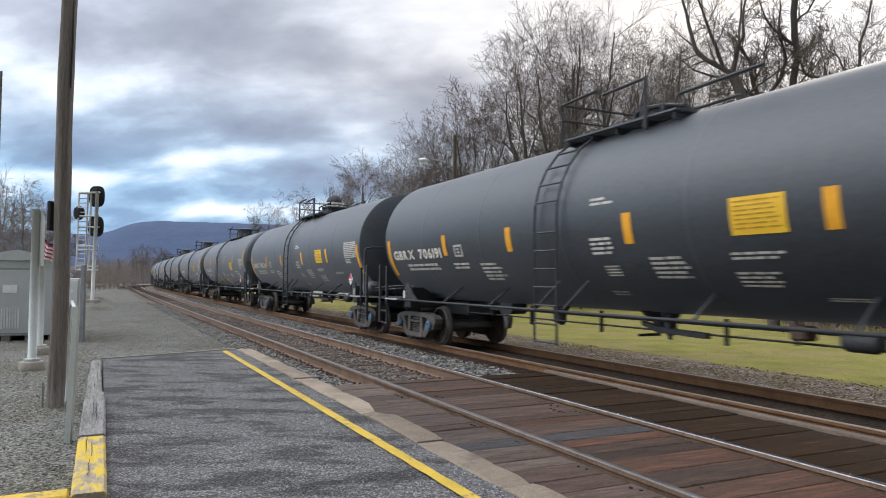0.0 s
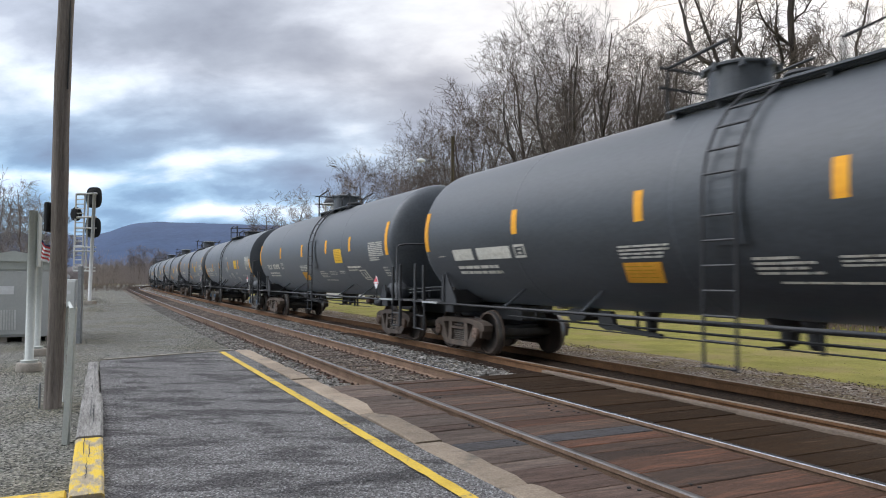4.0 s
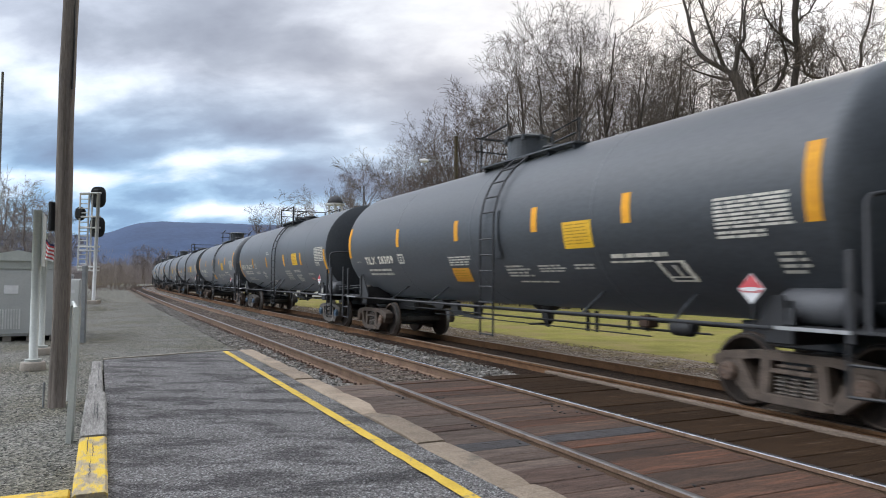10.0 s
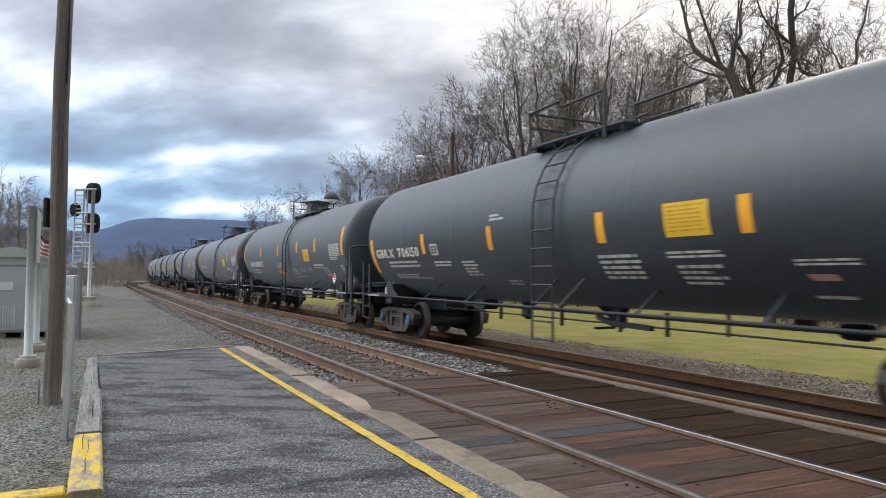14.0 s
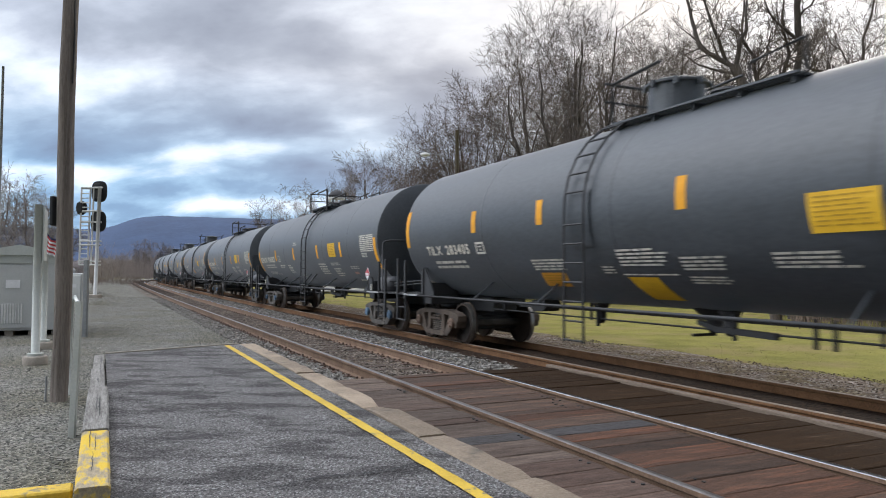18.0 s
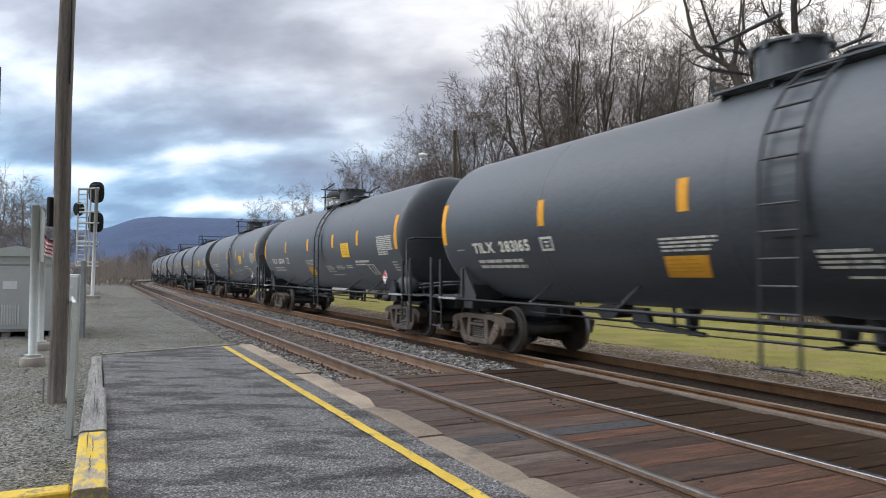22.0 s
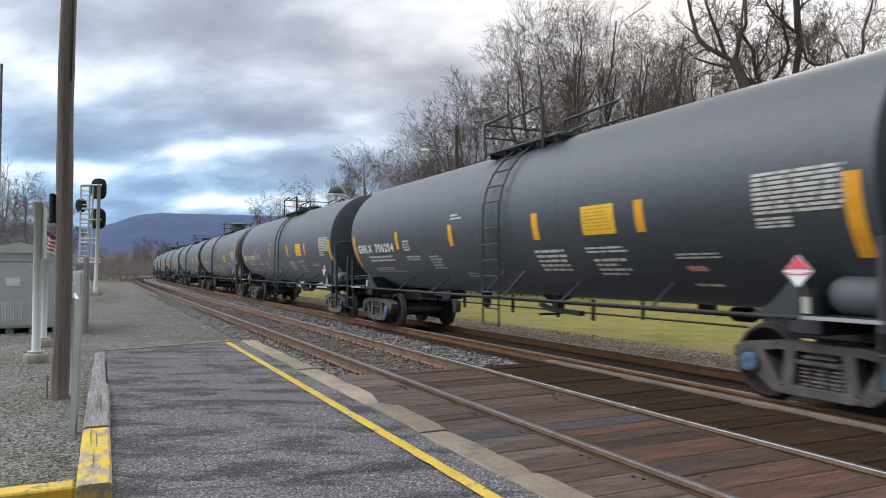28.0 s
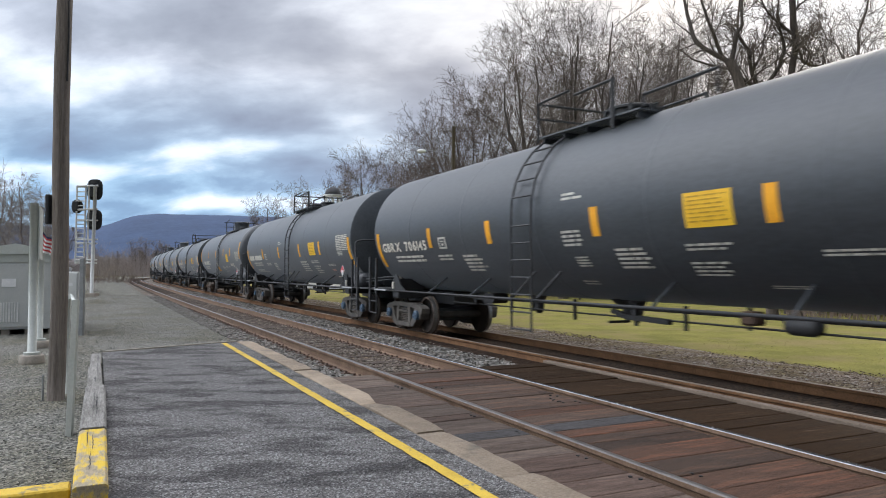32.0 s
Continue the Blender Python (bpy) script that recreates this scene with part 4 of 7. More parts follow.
        big = ((-6.28, -7.37, 0.0, -14.8, 8), (-6.28, -7.0, -15.3, -19.5, 2))
    if U:
        blocks = [((6.45, 4.85, -28, -37, 2), 0.06), ((2.46, 1.45, -29.2, -38.5, 4), 0.1), ((0.57, 0.25, -35, -41, 3), 0.2), ((0.09, -0.98, -24.5, -36, 5), 0.3), ((0.16, -0.99, -40.4, -42.2, 1), 0.03),
                  ((-1.14, -1.94, -30, -39, 4), 0.15), ((-1.15, -1.82, -42, -48, 3), 0.12), ((-2.6, -3.6, -29, -38, 4), 0.3), ((-4.6, -5.4, -24, -28, 1), 0.02)]
    if H:
        blocks = [((6.75, 4.95, -25, -33, 2), 0.08), ((4.26, 3.55, -25.6, -32, 2), 0.2), ((3.10, 2.25, -26.5, -43, 5), 0.3), ((-0.64, -1.2, 8.6, 3.3, 2), 0.3), ((-0.57, -1.15, -14, -25, 4), 0.25),
                  ((-0.72, -1.05, -31, -39, 4), 0.1), ((-0.50, -0.98, -50, -55, 2), 0.3), ((-1.76, -2.45, -26.6, -41, 5), 0.25), ((-3.18, -3.95, -25.8, -30.5, 2), 0.2), ((-3.14, -3.9, -36, -46, 4), 0.35),
                  ((-4.16, -4.75, -51, -54, 2), 0.2), ((-5.08, -5.88, -31, -35, 2), 0.15)]
    for k, ((x0, x1, a0, a1, n), rag) in enumerate(blocks):
        bm = bmesh.new()
        text_rows(bm, x0, x1, a0, a1, n, 20 + k, rag)
        tagged(part("stencil_block", bm, FADED if n > 1 else STENCIL, car, "small faded white stencilling"), kind="stuff")
    if G and not H:
        bm = bmesh.new()
        patch(bm, -5.16, -5.50, -38.5, -42.0, -0.03)
        part("red_label", bm, REDLAB, car, "small pinkish-red printed label")
    bm = bmesh.new()
    for k, b in enumerate(big):
        text_rows(bm, *b, 40 + k, 0.04, 0.006, 0.62)
    tagged(part("data_table", bm, FADED, car, "white table of small stencilled data"), kind="stuff")
    # square emblem by the mark: an outline and a dark core
    x0, x1, a0, a1 = (4.06, 3.70, -10.6, -20.3) if G else ((4.32, 3.98, -13.9, -23.3) if U else (4.05, 3.69, -13.9, -23.3))
    bm = bmesh.new()
    t = 0.045
    patch(bm, x0, x1, a0, a0 - 1.6)
    patch(bm, x0, x1, a1 + 1.6, a1)
    patch(bm, x0, x0 - t, a0 - 1.8, a1 + 1.8)
    patch(bm, x1 + t, x1, a0 - 1.8, a1 + 1.8)
    patch(bm, x0 - 0.11, x1 + 0.11, a0 - 2.9, a0 - 4.0)
    patch(bm, x0 - 0.13, x1 + 0.13, a0 - 5.2, a0 - 7.0)
    part("outlined_emblem", bm, FADED, car, "white outlined square emblem")
    if not G:
        bm = bmesh.new()
        patch(bm, -5.09, -5.62, -28.5, -29.6, 0.0)
        patch(bm, -5.22, -5.72, -40.3, -41.6, 0.0)
        patch(bm, -5.09, -5.15, -29.6, -40.3, -0.12)
        patch(bm, -5.53, -5.62, -29.6, -40.3, -0.10)
        patch(bm, -5.36, -5.41, -31, -38, -0.08)
        patch(bm, -5.22, -5.72, -38.0, -38.9, 0.0)
        part("outlined_frame", bm, STENCIL, car, "white outlined lozenge frame")

    # saddles, sills, running rails
    for e in (-1, 1):
        for s in (-1, 1):
            bm = bmesh.new()
            pts = [(6.62, 1.05), (7.22, 1.05), (7.22, 1.72), (7.12, 1.72), (6.62, 1.14)] if not G and e > 0 else [(6.72, 1.05), (7.12, 1.05), (7.08, 1.42), (6.92, 1.42)] if not G else [(6.30, 1.05), (7.14, 1.05), (7.12, 1.28), (7.04, 1.44), (6.94, 1.48), (6.84, 1.44), (6.60, 1.20)]
            slab(bm, [(e * x, z) for x, z in pts], s * 1.28, s * 1.32)
            box(bm, min(e * 6.85, e * 7.15), max(e * 6.85, e * 7.15), min(s * 0.55, s * 1.28), max(s * 0.55, s * 1.28), 1.06, 1.36)
            part("saddle_plate", bm, FRAMEP, car, "black saddle plate under the tank")
            bm = bmesh.new()
            x = e * (7.20 if not G else 7.06)
            box(bm, x - 0.05, x + 0.05, min(s * 1.325, s * 1.355), max(s * 1.325, s * 1.355), 1.10, 1.70 if not G and e > 0 else 1.28)
            part("saddle_stay", bm, FADED if G else FRAMEP, car)
        bm = bmesh.new()
        box(bm, min(e * 5.6, e * 8.62), max(e * 5.6, e * 8.62), -0.30, 0.30, 0.72, 1.05, 0.02)
        part("stub_sill", bm, FRAMEP, car)
        bm = bmesh.new()
        box(bm, min(e * 6.8, e * 7.2), max(e * 6.8, e * 7.2), -1.30, 1.30, 0.86, 1.04, 0.02)
        part("body_bolster", bm, FRAMEP, car)
        bm = bmesh.new()
        tube(bm, [(e * 8.5, 0, 0.86), (e * 8.72, 0, 0.86)], 0.085, 10)
        box(bm, min(e * 8.66, e * 8.90), max(e * 8.66, e * 8.90), -0.17, 0.12, 0.70, 1.0, 0.03)
        part("coupler", bm, TRUCKM, car, "rusty knuckle coupler")
        # end platform with its grating
        bm = bmesh.new()
        box(bm, min(e * 7.18, e * 8.60), max(e * 7.18, e * 8.60), -1.48, -0.34, 1.055, 1.085)
        box(bm, min(e * 7.18, e * 8.60), max(e * 7.18, e * 8.60), 0.34, 1.48, 1.055, 1.085)
        box(bm, min(e * 8.30, e * 8.60), max(e * 8.30, e * 8.60), -0.34, 0.34, 1.055, 1.085)
        part("end_platform", bm, FRAMEP, car)
        bm = bmesh.new()
        box(bm, min(e * 7.1, e * 8.0), max(e * 7.1, e * 8.0), 1.484, 1.504, 1.045, 1.085)
        box(bm, min(e * 8.602, e * 8.622), max(e * 8.602, e * 8.622), -1.44, 1.44, 1.045, 1.085)
        part("platform_edge", bm, SPRAY, car, "worn pale edge strip of the end platform")
        # tall hand hold across the end, and posts
        if e < 0:
            bm = bmesh.new()
            tube(bm, [(-8.14, 1.42, 1.05), (-8.14, 1.42, 2.37), (-8.15, 1.37, 2.44), (-8.20, 1.22, 2.47), (-8.34, 0.7, 2.475), (-8.34, -0.7, 2.475), (-8.20, -1.22, 2.47), (-8.15, -1.37, 2.44), (-8.14, -1.42, 2.37), (-8.14, -1.42, 1.05)], 0.026, 8)
            part("end_railing", bm, FRAMEP, car, "", True)
            # hand brake: housing, chain guard, spoked wheel
            bm = bmesh.new()
            box(bm, -8.30, -8.12, -0.75, -0.35, 1.60, 2.15, 0.03)
            box(bm, -8.24, -8.16, -0.62, -0.48, 1.08, 1.62, 0.01)
            brake = part("hand_brake", bm, TRUCKM, car, "grey hand brake housing with a spoked wheel")
            bm = bmesh.new()
            rings = [(-8.36 + 0.02 * math.cos(t), -0.20 + (0.27 + 0.02 * math.sin(t)) * math.cos(u), 1.98 + (0.27 + 0.02 * math.sin(t)) * math.sin(u)) for u in np.linspace(0, 2 * math.pi, 19)[:-1] for t in (0, 1.57, 3.14, 4.71)]
            vs = [bm.verts.new(q) for q in rings]
            for i in range(18):
                for j in range(4):
                    bm.faces.new((vs[i * 4 + j], vs[i * 4 + (j + 1) % 4], vs[((i + 1) % 18) * 4 + (j + 1) % 4], vs[((i + 1) % 18) * 4 + j]))
            for u in (0.4, 1.97, 3.54, 5.11):
                tube(bm, [(-8.34, -0.20, 1.98), (-8.36, -0.20 + 0.27 * math.cos(u), 1.98 + 0.27 * math.sin(u))], 0.014, 5)
            part("brake_wheel", bm, FRAMEP, brake)
            for z in (1.30, 1.38):
                bm = bmesh.new()
                tube(bm, [(-8.20, 1.10, z - 0.06), (-8.26, 0.5, z), (-8.26, -0.2, z + 0.03), (-8.2, -0.7, z)], 0.016, 6)
                part("air_line", bm, GALV, car)
        for s in (-1, 1):
            for x, z0, z1 in ((8.46, 0.42, 1.95), (7.98, 0.95, 1.90)):
                bm = bmesh.new()
                box(bm, e * x - 0.042, e * x + 0.042, s * 1.46 - 0.03, s * 1.46 + 0.03, z0, z1, 0.008)
                part("grab_post", bm, FRAMEP, car)
            bm = bmesh.new()
            tube(bm, [(e * 8.45, s * 1.46, 0.44), (e * 7.95, s * 1.46, 0.42)], 0.018, 6)
            tube(bm, [(e * 8.45, s * 1.46, 0.74), (e * 7.95, s * 1.46, 0.74)], 0.018, 6)
            tube(bm, [(e * 7.95, s * 1.46, 0.41), (e * 7.95, s * 1.46, 1.06)], 0.022, 6)
            part("sill_step", bm, FRAMEP, car, "open sill step")
        bm = bmesh.new()
        for s in (-0.95, -0.5, 0.5, 0.95):
            tube(bm, [(e * 8.12, s, 1.08), (e * 8.12, s, 1.36), (e * 8.3, s, 1.36)], 0.016, 6)
        tube(bm, [(e * 8.12, -1.2, 1.36), (e * 8.12, 1.2, 1.36)], 0.016, 6)
        part("low_railing", bm, FRAMEP, car)
        # writing on the domed end
        bm = bmesh.new()
        for r, (y0, y1, z) in enumerate(((0.46, -0.36, 3.12), (0.26, -0.24, 2.96), (0.24, -0.18, 2.86))):
            y = y0
            while y > y1:
                w = 0.09 if r == 0 else 0.14
                hgt = 0.11 if r == 0 else 0.06
                q = []
                for yy, zz in ((y, z), (y - w, z), (y - w, z - hgt), (y, z - hgt)):
                    rad = math.hypot(yy, zz - TANK_Z) / TANK_R
                    q.append(bm.verts.new((e * (half + deep * ((1 - rad * rad) * 0.8 + 0.2 * math.sqrt(max(0, 1 - rad * rad)) if G else math.sqrt(max(0, 1 - rad * rad))) + 0.012), yy, zz)))
                bm.faces.new(q)
                y -= w + 0.03
        tagged(part("end_stencil", bm, STENCIL, car, "white stencilling on the domed end"), kind="stuff")
        bm = bmesh.new()
        for i in range(6):
            rng = random.Random(i)
            y, z = -0.30 - 0.03 * i, 2.50 - 0.10 * i
            while y > -0.74:
                w = rng.uniform(0.05, 0.13)
                q = []
                for yy, zz in ((y, z), (y - w, z), (y - w, z - 0.05), (y, z - 0.05)):
                    rad = math.hypot(yy, zz - TANK_Z) / TANK_R
                    q.append(bm.verts.new((e * (half + deep * ((1 - rad * rad) * 0.8 + 0.2 * math.sqrt(max(0, 1 - rad * rad)) if G else math.sqrt(max(0, 1 - rad * rad))) + 0.012), yy, zz)))
                bm.faces.new(q)
                y -= w + 0.03
        tagged(part("end_stencil", bm, SPRAY, car, "faint stencilled lines on the domed end"), kind="stuff")
        make_diamond(car, "placard", (e * 8.32, -0.12, 1.60), 0.165, 90 if e < 0 else -90)
    # placards at the side, with holder
    for s in (1, -1):
        px = -7.06 if G else -6.78
        make_diamond(car, "placard", (px, s * 1.46, 1.56 if G else 1.49), 0.18, 0 if s > 0 else 180)
        bm = bmesh.new()
        tube(bm, [(px, s * 1.44, 1.06), (px, s * 1.445, 1.50)], 0.02, 6)
        part("placard_holder", bm, FRAMEP, car)
    for s in (-1, 1):
        bm = bmesh.new()
        tube(bm, [(-7.1, s * 1.52, 1.06), (7.1, s * 1.52, 1.06)], 0.024, 8)
        part("running_rail", bm, FRAMEP, car, "long pipe rail along the tank's foot", True)
        for x in ((4.5, 2.5, -2.7, -4.85) if H else (4.3, 2.3, -2.75, -4.85) if G else (4.3, 2.0, -3.65, -5.6)):
            bm = bmesh.new()
            tube(bm, [(x, s * 1.52, 1.06), (x + 0.12, s * 0.97, 1.41)], 0.022, 6)
            part("rail_bracket", bm, TANK, car)
    # brake pipes, rods and reservoir below
    for y, z, x0, x1, r in ((0.55, 0.97, -5.0, 5.6, 0.024), (-0.3, 0.90, -6.2, 6.0, 0.03)):
        bm = bmesh.new()
        tube(bm, [(x0, y, z), (x1, y, z)], r, 6)
        part("brake_pipe", bm, FRAMEP, car)
    # black on rods, hangers and levers also puts in the shade under the tank
    low = ((0.62, 0.84, -5.4, 5.6, 0.016), (0.62, 0.73, -4.2, 3.6, 0.012)) if kind == "T" else ((0.55, 0.82, -5.6, 5.2, 0.016),)
    for y, z, x0, x1, r in low:
        bm = bmesh.new()
        tube(bm, [(x0, y, z), (x1, y, z)], r, 6)
        part("brake_rod", bm, BLACKP, car)
    for x in ((4.6, 1.5, -1.4, -2.6, -2.85, -4.1) if not G else (3.9, 2.4, 0.25, -1.35, -2.4)):
        bm = bmesh.new()
        box(bm, x - 0.02, x + 0.02, 0.57, 0.63, 0.70 if abs(x) < 3.5 else 0.80, 1.06, 0.004)
        part("rod_hanger", bm, BLACKP, car)
    # levers of the brake gear
    bm = bmesh.new()
    slab(bm, [(3.00, 0.95), (3.10, 0.87), (3.42, 0.85), (3.52, 0.93), (3.95, 0.93), (3.95, 1.01), (3.50, 1.04), (3.40, 1.08), (3.05, 1.08)], 0.30, 0.66)
    part("brake_lever", bm, BLACKP, car)
    bm = bmesh.new()
    slab(bm, [(1.25, 0.70), (2.30, 0.76), (2.45, 0.74), (2.70, 0.80), (2.70, 1.06), (2.40, 1.06), (2.30, 0.83), (1.25, 0.76)] if kind == "T" else [(-2.05, 0.76), (-1.10, 0.79), (-0.75, 0.88), (-0.75, 0.94), (-1.10, 0.87), (-2.05, 0.84)], 0.52, 0.62)
    part("brake_lever", bm, BLACKP, car)
    for x in (1.6, -1.2):
        bm = bmesh.new()
        lathe(bm, [(0.74, 0.05), (0.80, 0.09), (0.98, 0.10), (1.08, 0.16)], 10, "z", (x, 0.45, 0))
        part("drain_valve", bm, FRAMEP, car)
    bm = bmesh.new()
    shift, by = (0.70, 0.62) if H else ((0.15, 0.62) if not G else (0.5, -0.62))
    lathe(bm, [(-5.26, 0.02), (-5.24, 0.09), (-5.18, 0.12), (-4.86, 0.12), (-4.80, 0.09), (-4.78, 0.02)], 16, "x", (shift, by, 0.90))
    part("brake_cylinder", bm, FRAMEP, car, "black brake cylinder below the tank", True)
    bm = bmesh.new()
    box(bm, -4.40 + shift, -4.16 + shift, by - 0.12, by + 0.12, 0.86, 1.04, 0.03)
    part("valve_box", bm, SPIKEM, car)
    bm = bmesh.new()
    lathe(bm, [(-8.12, 0.03), (-8.08, 0.17), (-7.98, 0.215), (-7.32, 0.215), (-7.22, 0.17), (-7.18, 0.03)], 20, "x", (0.0 if G else 0.30, 1.02, 1.30))
    part("air_reservoir", bm, RESERV, car, "grey air reservoir on the end platform", True)
    bm = bmesh.new()
    lathe(bm, [(0.72, 0.07), (0.78, 0.12), (0.96, 0.13), (1.0, 0.24), (1.10, 0.34)], 14, "z", (-0.5, 0, 0))
    tube(bm, [(-0.5, 0, 0.70), (-0.5, 0.45, 0.70)], 0.025, 6)
    part("bottom_outlet", bm, FRAMEP, car, "bottom outlet valve")
    bm = bmesh.new()
    for x in (2.3, -3.1):
        box(bm, x - 0.02, x + 0.02, 0.1, 0.14, 0.74, 1.12)
    tube(bm, [(5.4, 0.12, 0.78), (-4.4, 0.12, 0.78)], 0.014, 6)
    part("brake_rod_hanger", bm, FRAMEP, car)
    bm = bmesh.new()
    box(bm, 7.35, 7.75, 0.55, 1.0, 1.09, 1.42, 0.04)
    tube(bm, [(7.45, 0.8, 1.42), (7.45, 0.8, 1.75), (7.62, 0.85, 1.8)], 0.03, 6)
    part("brake_valve", bm, TRUCKM, car, "brake control valve on the end platform")

    # ladder up the side, on stand-offs, to the top platform
    lx0, lx1 = (0.10, 0.74) if H else ((-0.92, -0.32) if G else ((0.55, 1.05) if U else (-1.07, -0.57)))
    lad = None
    for s in (1,):
        for x in (lx0, lx1):
            bm = bmesh.new()
            pts = [(x, TANK_R + 0.09, 0.52), (x, TANK_R + 0.10, TANK_Z - 0.1)] + [(x, (TANK_R + 0.10) * math.cos(radians(a)), TANK_Z + (TANK_R + 0.10) * math.sin(radians(a))) for a in (8, 20, 32, 45, 58, 70)]
            tube(bm, pts, 0.022, 6)
            ob = part("ladder", bm, FRAMEP, car, "steel ladder up the tank's side") if lad is None else part("ladder_rail", bm, FRAMEP, lad)
            lad = lad or ob
        for a in (-75, -60, -46, -33, -22, -12, -2, 10, 21, 33, 45, 58):
            rad = TANK_R + 0.10
            y, z = rad * math.cos(radians(a)), TANK_Z + rad * math.sin(radians(a))
            if a < 0:
                y, z = TANK_R + 0.10, {-75: 0.55, -60: 0.85, -46: 1.15, -33: 1.45, -22: 1.75, -12: 2.05, -2: 2.35}[a]
            bm = bmesh.new()
            tube(bm, [(lx0, y, z), (lx1, y, z)], 0.017, 6)
            part("rung", bm, FRAMEP, lad)
        if G:
            for x in (lx0 - 0.12, lx1):
                bm = bmesh.new()
                tube(bm, [(x, 1.58, 1.1), (x - 0.3, 1.30, 1.55)], 0.024, 6)
                part("ladder_brace", bm, FRAMEP, lad)
        else:
            bm = bmesh.new()
            n = 8
            rows = []
            for i in range(n + 1):
                a = -22 + 34 * i / n
                rows.append([bm.verts.new(on_tank(lx0 - 0.02, a, 0.02)), bm.verts.new(on_tank(lx1 + 0.02, a, 0.02))])
            for r0, r1 in zip(rows, rows[1:]):
                bm.faces.new((r0[0], r0[1], r1[1], r1[0]))
            part("ladder_shield", bm, TANK, lad)

    # top fittings: platform, railing, valve housing
    if G:
        p0, p1, hx, hr, hh, tall = (0.8, -1.9, -0.62, 0.40, 0.22, -1.3) if H else (0.7, -1.9, 0.35, 0.38, 0.14, -1.47)
    else:
        p0, p1, hx, hr, hh, tall = 0.8, -2.6, 0.25, 0.44, 0.50, 0.0
    for s in (-1, 1):
        bm = bmesh.new()
        y0 = 0.62 if G else 0.50
        for k in range(4):
            y = s * (y0 + 0.11 * k)
            box(bm, p1, p0, y - 0.045, y + 0.045, 3.98, 4.01)
        for x in np.linspace(p1 + 0.1, p0 - 0.1, 5):
            box(bm, float(x) - 0.01, float(x) + 0.01, s * (y0 + 0.18) - 0.20, s * (y0 + 0.18) + 0.14, 3.88, 3.98)
        part("top_walkway", bm, TANK, car, "steel grating walkway")
        bm = bmesh.new()
        yr = s * (1.0 if G else 0.85)
        if G:
            segs = [[(p0, yr, 3.9), (p0, yr, 4.62), (p0 - 0.95, yr, 4.66)], [(-0.3, yr, 4.55), (tall, yr, 4.58)], [(tall - 0.7, yr, 4.0), (tall - 0.7, yr, 4.18), (tall - 2.1, yr, 4.22), (tall - 2.1, yr, 3.9)]]
            tube(bm, [(tall, yr, 3.8), (tall, yr, 4.60)], 0.038, 8)
            part("railing_post", bm, FRAMEP, car)
        else:
            segs = [[(p0, yr, 3.9), (p0, yr, 4.64), (-0.3, yr, 4.74)], [(-1.9, yr, 4.0), (-1.9, yr, 4.28), (-2.7, yr, 4.38), (-2.7, yr, 3.95)]]
        for g in segs:
            bm = bmesh.new()
            tube(bm, g, 0.026, 6)
            part("top_railing", bm, FRAMEP, car, "bent pipe hand rail on the tank's top")
    bm = bmesh.new()
    tube(bm, [(p0, -1.0, 4.62 if G else 4.64), (p0, 1.0, 4.62 if G else 4.64)], 0.024, 6)
    tube(bm, [(p0, -1.0, 4.35), (p0, 1.0, 4.35)], 0.02, 6)
    part("cross_railing", bm, FRAMEP, car)
    bm = bmesh.new()
    lathe(bm, [(4.0, hr + 0.02), (4.08, hr + 0.02), (4.08 + hh, hr), (4.085 + hh, hr + 0.05), (4.12 + hh, hr + 0.05), (4.16 + hh, hr - 0.05), (4.19 + hh, 0.02)], 28, "z", (hx, 0, 0))
    for k in range(8):
        t = 2 * math.pi * k / 8
        box(bm, hx + (hr + 0.06) * math.cos(t) - 0.03, hx + (hr + 0.06) * math.cos(t) + 0.03, (hr + 0.06) * math.sin(t) - 0.03, (hr + 0.06) * math.sin(t) + 0.03, 4.02 + hh, 4.13 + hh)
    part("valve_housing", bm, TANK if not G else FRAMEP, car, "round valve housing with a bolted lid on the tank's top")
    bm = bmesh.new()
    hx2 = hx + 0.9 if H else hx - 1.05
    lathe(bm, [(4.02, 0.27), (4.2, 0.26), (4.24, 0.30), (4.28, 0.28), (4.30, 0.02)], 20, "z", (hx2, 0, 0))
    tube(bm, [(hx2 - 0.34, 0, 4.27), (hx2 + 0.3, 0, 4.30)], 0.03, 6)
    part("manway", bm, FRAMEP, car, "hinged manway cover")
    for x in (7.0, -7.0):
        make_truck(car, x, BLUECAP if G else GREYCAP, TRUCKM if G else TRUCKB)
    return car


KINDS = "HHUTTHTTTGTGTTUGGTTTGGGGUHGTGTTGTG"
MARKS = {0: "706191", 1: "706241", 2: "283137", 4: "283438", 5: "706073", 6: "283301", 7: "283340", 8: "283109", 9: "706237", 10: "283113", 11: "706150", 13: "283457",
         14: "283405", 15: "706157", 16: "706308", 17: "283165", 18: "283194", 19: "283292", 20: "706445", 21: "706198", 22: "706204", 23: "706312", 24: "283324", 25: "706145"}
PITCH, SPEED, START = 17.9305, 13.985, 9.306       # car to car, metres a second, middle of the first car at the start


SLACK = {0: -0.03, 1: -0.02, 2: -0.15, 4: -0.14, 5: 0.11, 8: -0.10, 9: 0.12, 15: -0.17, 16: 0.06, 17: -0.07, 18: 0.09, 19: -0.10, 20: 0.07, 22: -0.02, 23: 0.09, 24: 0.19}      # play in the couplers
